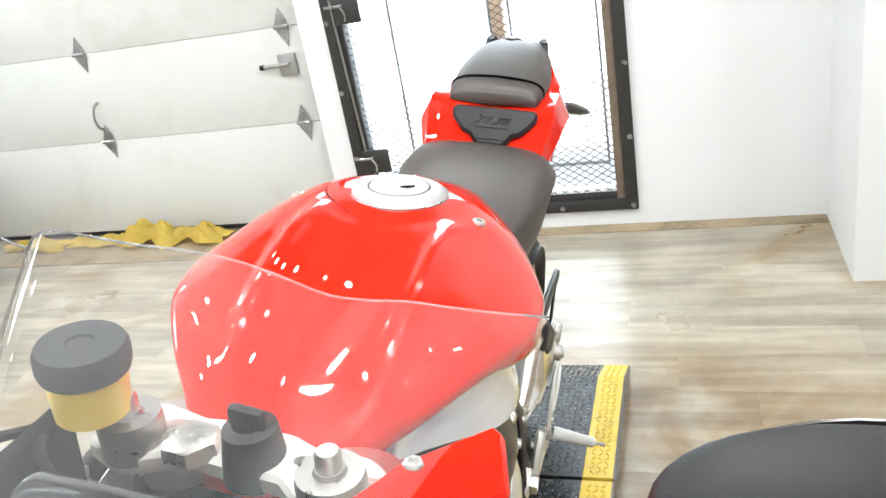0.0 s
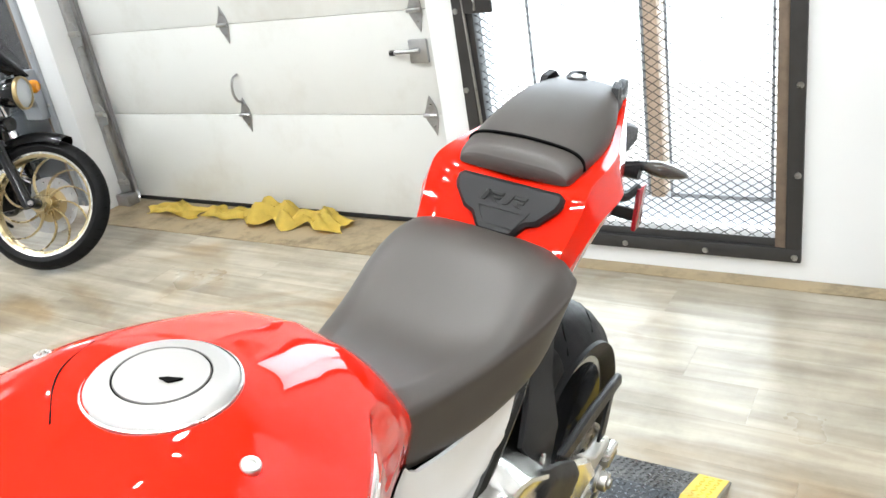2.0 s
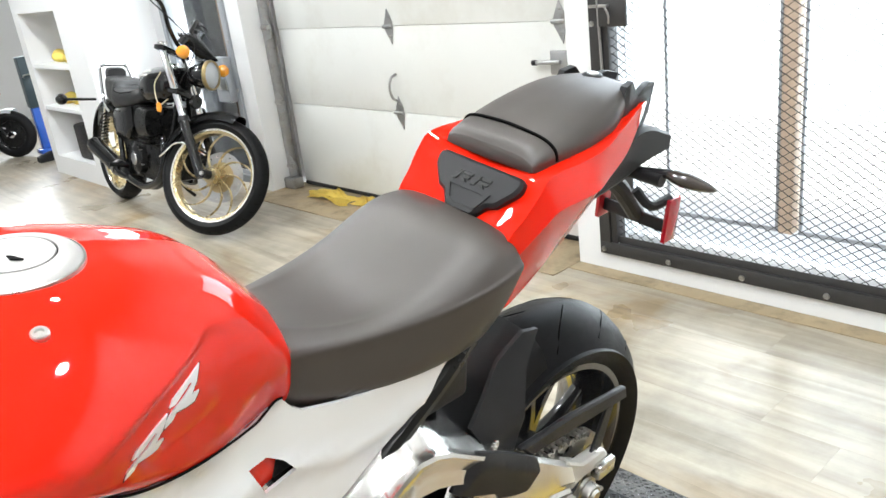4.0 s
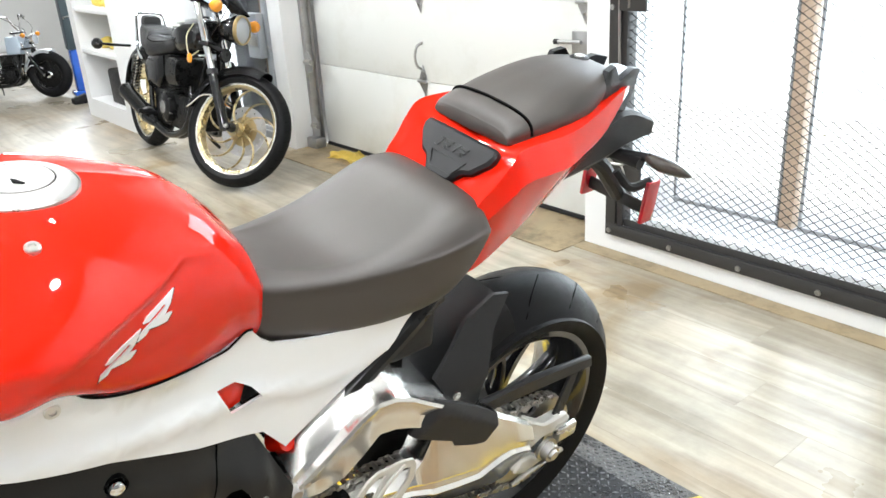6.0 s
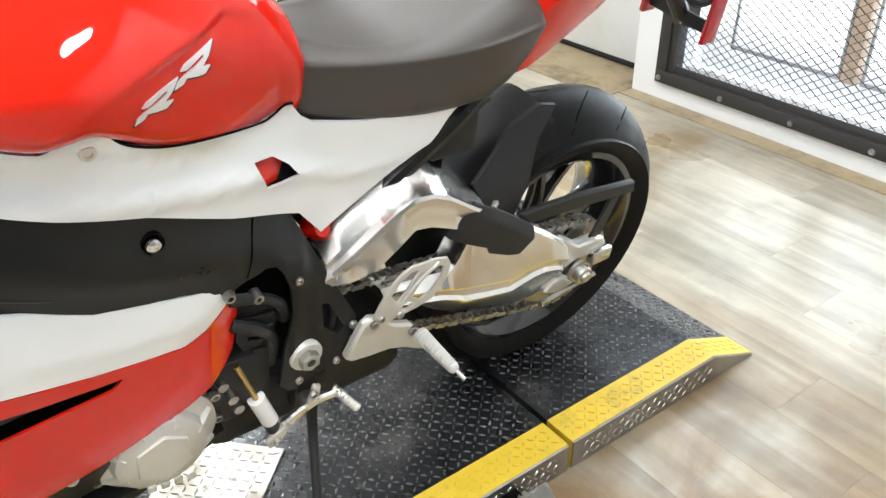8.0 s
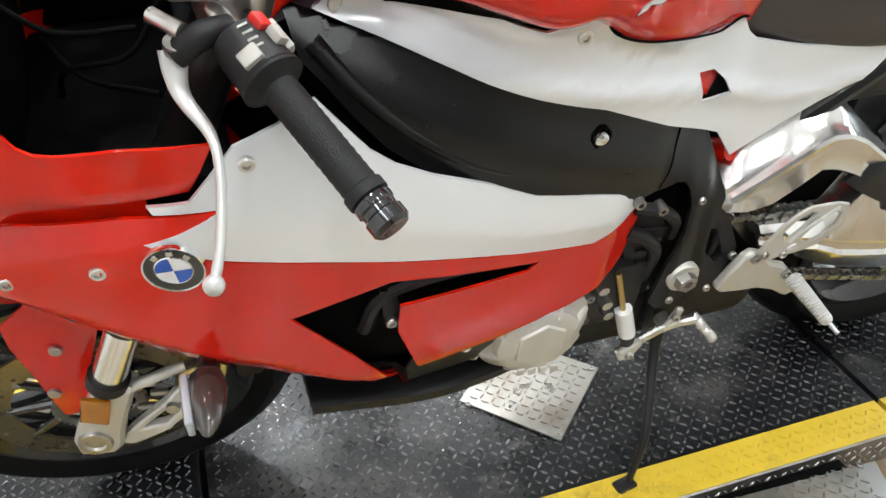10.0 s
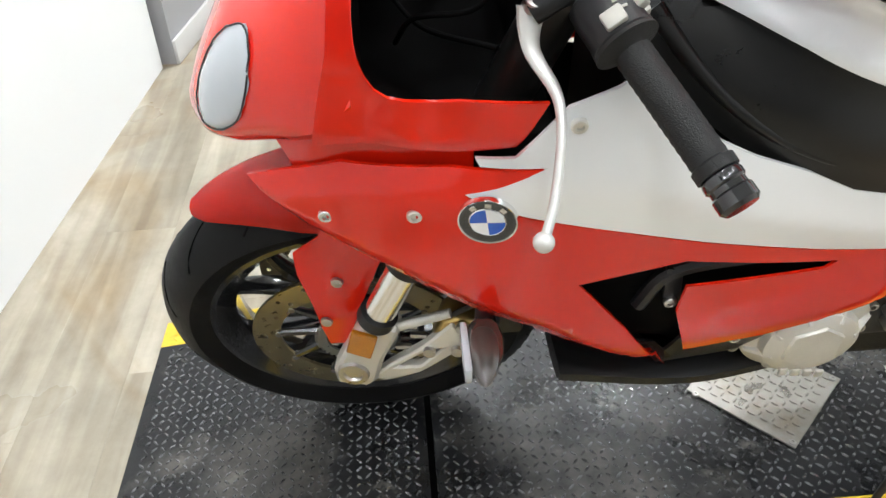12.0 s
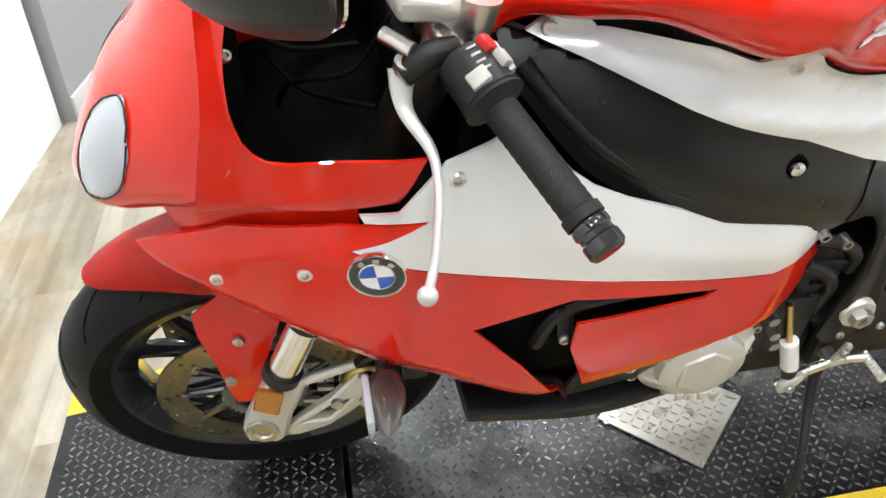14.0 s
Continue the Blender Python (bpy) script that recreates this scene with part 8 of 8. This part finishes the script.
    p("rim", lathe([(0.070, 0.020), (0.081, 0.014), (0.083, 0.024), (0.079, 0.034), (0.072, 0.034)], HM, 36), CHROME if fat else BRASS, lamp, "bright lamp rim", True)
    p("lens", lathe([(0.0, 0.046), (0.04, 0.043), (0.062, 0.035), (0.073, 0.026), (0.0, 0.022)], HM, 32, False), LENS, lamp, "clear ribbed lens", True)
    for s in (1, -1):
        st = p("indicator", rod(Vector((0.10 * s, yf + 0.225, 0.93)), Vector((0.165 * s, yf + 0.22, 0.935)), 0.010, n=10), CHROME, None, "round amber indicator on a stalk", True)
        im = Matrix.Translation((0.195 * s, yf + 0.185, 0.938)) @ pose(0, 0, 0, 90, 0, 0)
        p("lens", lathe([(0.0, 0.03), (0.022, 0.026), (0.034, 0.012), (0.036, 0.0), (0.030, -0.02), (0.012, -0.04), (0.0, -0.042)], im, 24, False), AMBERLENS, st, "amber lens", True)
    p("horn", lathe([(0.0, 0.02), (0.034, 0.024), (0.040, 0.014), (0.030, -0.01), (0.0, -0.014)], Matrix.Translation((-0.05, yf + 0.17, 0.705)) @ pose(0, 0, 0, 96, 0, -15), 24, False), BLACKGLOSS, None, "small black horn", True)
    if cowl:
        rows = []
        for f in np.linspace(0, 1, 12):
            wv = 0.088 * math.sin(0.35 + f * 2.2) ** 0.8
            rows.append([(wv * math.sin(u * 1.45), yf + 0.12 + 0.16 * f - 0.02 * math.cos(u * 1.4) + 0.07 * u * u, 0.955 + 0.13 * f - 0.012 * u * u) for u in np.linspace(-1, 1, 15)])
        bm = grid_faces(bmesh.new(), rows, False, False)
        bmesh.ops.solidify(bm, geom=bm.faces[:], thickness=0.004)
        p("cowl", bm, BLACKGLOSS, None, "small black headlamp cowl", True)
        for s in (1, -1):
            dm = Matrix.Translation((0.045 * s, yf + 0.27, 1.04)) @ pose(0, 0, 0, 30, 0, 0)
            p("dial", lathe([(0.0, 0.012), (0.040, 0.012), (0.046, 0.006), (0.046, -0.04), (0.0, -0.05)], dm, 28, False), BLACKGLOSS, None, "black instrument dial", True)
    # handlebar, grips, levers, mirrors
    bar = [(-0.40, yf + 0.56, 1.165), (-0.27, yf + 0.46, 1.205), (-0.17, yf + 0.40, 1.20), (-0.085, yf + 0.375, 1.08), (0.0, yf + 0.35, 1.005), (0.085, yf + 0.375, 1.08), (0.17, yf + 0.40, 1.20), (0.27, yf + 0.46, 1.205), (0.40, yf + 0.56, 1.165)]
    hb = p("handlebar", tube(bar, 0.0115, 10, 60), BLACKGLOSS if not fat else CHROME, None, "swept handlebar", True)
    for s in (1, -1):
        a, b = Vector((0.275 * s, yf + 0.463, 1.204)), Vector((0.42 * s, yf + 0.576, 1.158))
        p("grip", rod(a, b, 0.0175, 0.018, 16), RUBBER, hb, "black rubber grip", True)
        p("switch_housing", box(a + Vector((-0.03, -0.025, -0.022)), a + Vector((0.03, 0.025, 0.022)), 0.008), PLASTIC, hb, "", True)
        p("lever", tube([a + Vector((-0.01 * s, -0.03, 0)), a + Vector((0.06 * s, -0.035, -0.01)), b + Vector((-0.01 * s, -0.055, -0.005))], 0.006, 8, 14), BLACKGLOSS, hb, "", True)
        p("cable", tube([a + Vector((-0.02 * s, -0.03, 0)), Vector((0.16 * s, yf + 0.24, 1.06)), Vector((0.08 * s, yf + 0.20, 0.98)), Vector((0.05 * s, yf + 0.28, 0.80))], 0.0035, 6, 24), RUBBER, hb, "", True)
    # tank
    T = [(yf + 0.33, [(0, 0.862), (0.03, 0.858), (0.06, 0.835), (0.07, 0.79), (0.05, 0.745), (0, 0.735)]),
         (yf + 0.37, [(0, 0.890), (0.06, 0.882), (0.115, 0.845), (0.130, 0.785), (0.10, 0.72), (0, 0.71)]),
         (yf + 0.50, [(0, 0.898), (0.07, 0.890), (0.135, 0.850), (0.148, 0.785), (0.12, 0.70), (0, 0.69)]),
         (yf + 0.64, [(0, 0.880), (0.065, 0.872), (0.118, 0.835), (0.130, 0.775), (0.10, 0.70), (0, 0.69)]),
         (yf + 0.76, [(0, 0.835), (0.045, 0.828), (0.075, 0.80), (0.082, 0.755), (0.06, 0.70), (0, 0.69)]),
         (yf + 0.79, [(0, 0.80), (0.02, 0.797), (0.035, 0.78), (0.04, 0.75), (0.03, 0.72), (0, 0.71)])]
    tk = p("fuel_tank", loft(T, 34, 16, 0.0), paint, None, "black teardrop tank with pale stripes" if not fat else "silver teardrop tank")
    p("filler_cap", lathe([(0, 0.016), (0.03, 0.015), (0.034, 0.008), (0.036, 0.0), (0.036, -0.02), (0, -0.02)], Matrix.Translation((0, yf + 0.45, 0.897)), 24, False), CHROME, tk, "chrome filler cap")
    for s in (1, -1):
        for k in (0, 1):
            pts = [(s * (0.078 + 0.026 * k), yf + 0.70 - 0.02 * k, 0.852 - 0.018 * k), (s * (0.098 + 0.026 * k), yf + 0.62, 0.864 - 0.020 * k), (s * (0.110 + 0.022 * k), yf + 0.50, 0.876 - 0.024 * k)]
            p("stripe", tube(pts, 0.0065, 6, 16), PEARL if not fat else paint, tk, "pale painted stripe")
    # seat in two steps, sissy bar
    S = [(yf + 0.765, [(0, 0.785), (0.035, 0.78), (0.06, 0.76), (0.07, 0.73), (0.06, 0.70), (0, 0.69)]),
         (yf + 0.84, [(0, 0.755), (0.07, 0.757), (0.105, 0.740), (0.118, 0.70), (0.10, 0.66), (0, 0.65)]),
         (yf + 0.97, [(0, 0.735), (0.085, 0.745), (0.130, 0.728), (0.142, 0.685), (0.12, 0.64), (0, 0.635)]),
         (yf + 1.08, [(0, 0.745), (0.09, 0.757), (0.132, 0.742), (0.142, 0.69), (0.12, 0.635), (0, 0.63)]),
         (yf + 1.135, [(0, 0.795), (0.08, 0.795), (0.110, 0.772), (0.116, 0.71), (0.10, 0.65), (0, 0.645)]),
         (yf + 1.28, [(0, 0.815), (0.075, 0.812), (0.098, 0.79), (0.102, 0.73), (0.09, 0.675), (0, 0.67)]),
         (yf + 1.36, [(0, 0.820), (0.055, 0.816), (0.075, 0.80), (0.08, 0.76), (0.068, 0.715), (0, 0.71)])]
    seat = p("seat", loft(S, 46, 18, 0.0), BLACKVINYL, None, "stepped black vinyl seat")
    p("seam", tube([(-0.105, yf + 0.84, 0.742), (-0.130, yf + 0.97, 0.730), (-0.13, yf + 1.07, 0.745), (-0.09, yf + 1.10, 0.765), (0.0, yf + 1.105, 0.768), (0.09, yf + 1.10, 0.765), (0.13, yf + 1.07, 0.745), (0.130, yf + 0.97, 0.730), (0.105, yf + 0.84, 0.742)], 0.003, 6, 60), VOID, seat)
    if sissy:
        sb = p("sissy_bar", tube([(-0.135, yf + 1.16, 0.60), (-0.115, yf + 1.30, 0.66), (-0.095, yf + 1.38, 0.84), (-0.075, yf + 1.395, 0.882), (0.0, yf + 1.40, 0.888), (0.075, yf + 1.395, 0.882), (0.095, yf + 1.38, 0.84), (0.115, yf + 1.30, 0.66), (0.135, yf + 1.16, 0.60)], 0.010, 10, 70), CHROME, None, "chrome sissy bar")
        p("pad", loft([(yf + 1.345, [(0, 0.865), (0.04, 0.863), (0.055, 0.85), (0.058, 0.83), (0.05, 0.80), (0, 0.795)]), (yf + 1.385, [(0, 0.872), (0.042, 0.87), (0.058, 0.855), (0.062, 0.83), (0.052, 0.80), (0, 0.795)])], 8, 12, 0.0), BLACKVINYL, sb, "small black back pad")
    for s in (1, -1):
        ri = p("rear_indicator", rod(Vector((0.10 * s, 0.10, 0.665)), Vector((0.285 * s, 0.10, 0.672)), 0.009, n=10), BLACKGLOSS, None, "round rear indicator on a long stalk")
        p("lens", lathe([(0.0, 0.04), (0.022, 0.036), (0.034, 0.018), (0.037, 0.0), (0.030, -0.02), (0.0, -0.034)], Matrix.Translation((0.315 * s, 0.10, 0.674)) @ pose(0, 0, 0, -90, 0, 0), 24, False), BLACKGLOSS, ri)
        # twin shocks with springs
        sh_ = p("shock_absorber", rod(Vector((0.125 * s, -0.03, 0.34)), Vector((0.125 * s, 0.02 - 0.16, 0.63)), 0.013, n=14), CHROME, None, "chrome shock absorber with spring")
        p("spring", tube([Vector((0.125 * s, -0.03, 0.36)).lerp(Vector((0.125 * s, -0.13, 0.60)), q / 72) + Vector((0.026 * math.cos(q), 0.026 * math.sin(q) * 0.95, 0.0)) for q in np.linspace(0, 72, 110)], 0.0045, 5, 200), BLACKGLOSS, sh_)
    # frame, side covers, engine
    for s in (1, -1):
        p("frame_tube", tube([(0.03 * s, yf + 0.34, 0.72), (0.075 * s, yf + 0.42, 0.42), (0.11 * s, yf + 0.50, 0.22), (0.12 * s, yf + 0.80, 0.20), (0.12 * s, yf + 1.02, 0.26), (0.11 * s, yf + 1.10, 0.55), (0.11 * s, yf + 1.24, 0.64)], 0.016, 8, 40), BLACKGLOSS, None, "black frame tube")
        p("side_cover", panel([(yf + 0.80, 0.66), (yf + 1.07, 0.63), (yf + 1.14, 0.55), (yf + 1.05, 0.45), (yf + 0.86, 0.46), (yf + 0.80, 0.54)], lambda y, z, s=s: s * (0.15 - 0.4 * (y - yf - 0.95) ** 2), 0.01 * s, 0.03, 0.012 * s, 0.02), paint if not fat else PEARL, None, "side cover")
        p("air_chamber", loft([(yf + 0.45, [(0, 0.66), (0.03, 0.655), (0.045, 0.62), (0.045, 0.56), (0.03, 0.52), (0, 0.515)]), (yf + 0.60, [(0, 0.665), (0.032, 0.66), (0.048, 0.62), (0.048, 0.555), (0.032, 0.51), (0, 0.505)])], 10, 12, 0.14 * s), ENGINE, None, "rounded black cover beside the tank")
        for k in range(9):
            y0 = yf + 0.47
            p("cooling_fin", box((0.03 * s if s > 0 else -0.165, y0, 0.455 + 0.020 * k), (0.165 if s > 0 else -0.03, y0 + 0.17, 0.461 + 0.020 * k), 0.002), ENGINE, None)
        ec = p("engine_cover", lathe([(0.0, 0.05), (0.07, 0.046), (0.088, 0.034), (0.095, 0.0), (0.0, 0.0)], Matrix.Translation((0.12 * s, yf + 0.72, 0.36)) @ pose(0, 0, 0, 0, 90 * s, 0), 32, False), ENGINE, None, "round engine cover")
        p("engine_badge", lathe([(0.0, 0.056), (0.035, 0.054), (0.042, 0.045), (0.0, 0.045)], Matrix.Translation((0.12 * s, yf + 0.72, 0.36)) @ pose(0, 0, 0, 0, 90 * s, 0), 24, False), GALV, ec, "bright cover ring")
        for k in range(6):
            a = radians(60 * k + 20)
            p("bolt", rod((0.12 * s, yf + 0.72 + 0.084 * math.cos(a), 0.36 + 0.084 * math.sin(a)), (0.158 * s, yf + 0.72 + 0.084 * math.cos(a), 0.36 + 0.084 * math.sin(a)), 0.007, n=8), STEEL, ec)
        p("carburettor", lathe([(0.0, 0.05), (0.025, 0.048), (0.03, 0.03), (0.036, 0.0), (0.03, -0.03), (0.0, -0.04)], Matrix.Translation((0.085 * s, yf + 0.76, 0.55)), 20, False), GALV, None, "dull carburettor")
        p("foot_peg", rod(Vector((0.14 * s, yf + 0.90, 0.30)), Vector((0.25 * s, yf + 0.92, 0.31)), 0.014, n=12), RUBBER, None, "rubber foot peg")
        hp_ = p("header_pipe", tube([(0.09 * s, yf + 0.46, 0.50), (0.11 * s, yf + 0.40, 0.40), (0.13 * s, yf + 0.46, 0.26), (0.15 * s, yf + 0.66, 0.20), (0.165 * s, yf + 0.86, 0.235)], 0.022, 12, 34), BLACKGLOSS, None, "black header pipe")
        ex = p("exhaust", lathe([(0.022, 0.0), (0.040, 0.06), (0.047, 0.14), (0.050, 0.40), (0.053, 0.46), (0.048, 0.485), (0.036, 0.47), (0.03, 0.30), (0.02, 0.1)], Matrix.Translation((0.165 * s, yf + 0.85, 0.235)) @ Vector((0.04 * s, 0.48, 0.17)).to_track_quat("Z", "Y").to_matrix().to_4x4(), 24), BLACKGLOSS, None, "black slash-cut exhaust")
        p("clamp_ring", lathe([(0.046, 0.12), (0.051, 0.12), (0.051, 0.14), (0.046, 0.14)], Matrix.Translation((0.165 * s, yf + 0.85, 0.235)) @ Vector((0.04 * s, 0.48, 0.17)).to_track_quat("Z", "Y").to_matrix().to_4x4(), 24), STEEL, ex)
        p("swingarm", tube([(0.10 * s, yf + 1.0, 0.30), (0.105 * s, -0.10, 0.305), (0.105 * s, 0.03, rr)], 0.02, 8, 14), BLACKGLOSS, None, "black swingarm")
    p("engine_block", box((-0.12, yf + 0.46, 0.23), (0.12, yf + 0.98, 0.46), 0.03), ENGINE, None, "greasy black engine")
    p("cylinder", box((-0.13, yf + 0.47, 0.44), (0.13, yf + 0.66, 0.66), 0.02), ENGINE, None, "finned black cylinder")
    p("air_box", box((-0.10, yf + 0.78, 0.46), (0.10, yf + 1.12, 0.67), 0.02), ENGINE, None, "black air box")
    p("tail_lamp", box((-0.05, 0.27, 0.60), (0.05, 0.34, 0.68), 0.012), REDLENS, None, "red tail lamp")
    p("side_stand", tube([(0.11, yf + 0.86, 0.24), (0.20, yf + 0.88, 0.12), (0.27 if not fat else 0.24, yf + 0.90, 0.055)], 0.011, 8, 12), BLACKGLOSS, None, "black side stand")
    return bk, p


parked, pk = cruiser(Matrix.Translation((-4.42, 2.405, 0)) @ pose(0, 0, 0, 0, 0, 88) @ pose(0, 0, 0, 0, 9, 0), "old black cruiser motorcycle with cream cast wheels, parked", 1.40, 36, False, BLACKGLOSS, CREAM, BLACKGLOSS)
pk("side_reflector", lathe([(0.0, 0.012), (0.024, 0.010), (0.028, 0.0), (0.0, -0.002)], Matrix.Translation((-0.150, -1.09, 0.685)) @ pose(0, 0, 0, 0, -90, 0), 20, False), AMBERLENS, None, "amber side reflector")
pk("clutch_cable", tube([(-0.10, -1.02, 0.87), (-0.145, -1.03, 0.80), (-0.150, -1.08, 0.70), (-0.13, -1.16, 0.73)], 0.004, 6, 24), mat("old_pale_cable", (0.45, 0.40, 0.26), 0.5, 0, 0.1, 30), None, "pale old cable")
small, sb_ = cruiser(Matrix.Translation((-7.68, 1.82, 0)) @ pose(0, 0, 0, 0, 0, 140) @ pose(0, 0, 0, 0, 6, 0) @ Matrix.Scale(0.62, 4), "small silver motorbike with fat tyres, parked beyond", 1.42, -6, True, SILVER, ENGINE, SILVER, False, False, False)
sb_("carrier_box", box((-0.17, -1.12, 0.66), (0.17, -0.90, 0.92), 0.03), GREYBLUE, None, "pale blue-grey box behind the fork")
# blue stand, its dark upper half, and a wheel chock by the niche wall
bs = thing("blue_stand", "blue steel equipment stand with a dark upper box", "stand", m=Matrix.Translation((-7.02, 2.74, 0)))
part("foot", box((-0.07, -0.09, 0.0), (0.07, 0.09, 0.04), 0.008), BLUE, bs)
part("column", box((-0.045, -0.055, 0.04), (0.045, 0.055, 0.42), 0.012), BLUE, bs, "blue painted column")
part("upper_box", box((-0.050, -0.065, 0.42), (0.050, 0.065, 0.88), 0.012), mat("dark_teal_paint", (0.03, 0.05, 0.06), 0.4, 0, 0.2, 8), bs, "dark teal upper box")
part("handle", tube([(0.048, -0.05, 0.70), (0.08, -0.05, 0.72), (0.08, 0.05, 0.72), (0.048, 0.05, 0.70)], 0.007, 8, 14), STEEL, bs)
solid("wheel_chock", loft([(2.50, [(0, 0.05), (0.03, 0.05), (0.045, 0.03), (0.05, 0.01), (0.05, 0.002), (0, 0.002)]), (2.62, [(0, 0.08), (0.03, 0.08), (0.045, 0.05), (0.05, 0.02), (0.05, 0.002), (0, 0.002)])], 8, 10, -6.55), RUBBER, "small black rubber chock on the floor", "wheel chock")
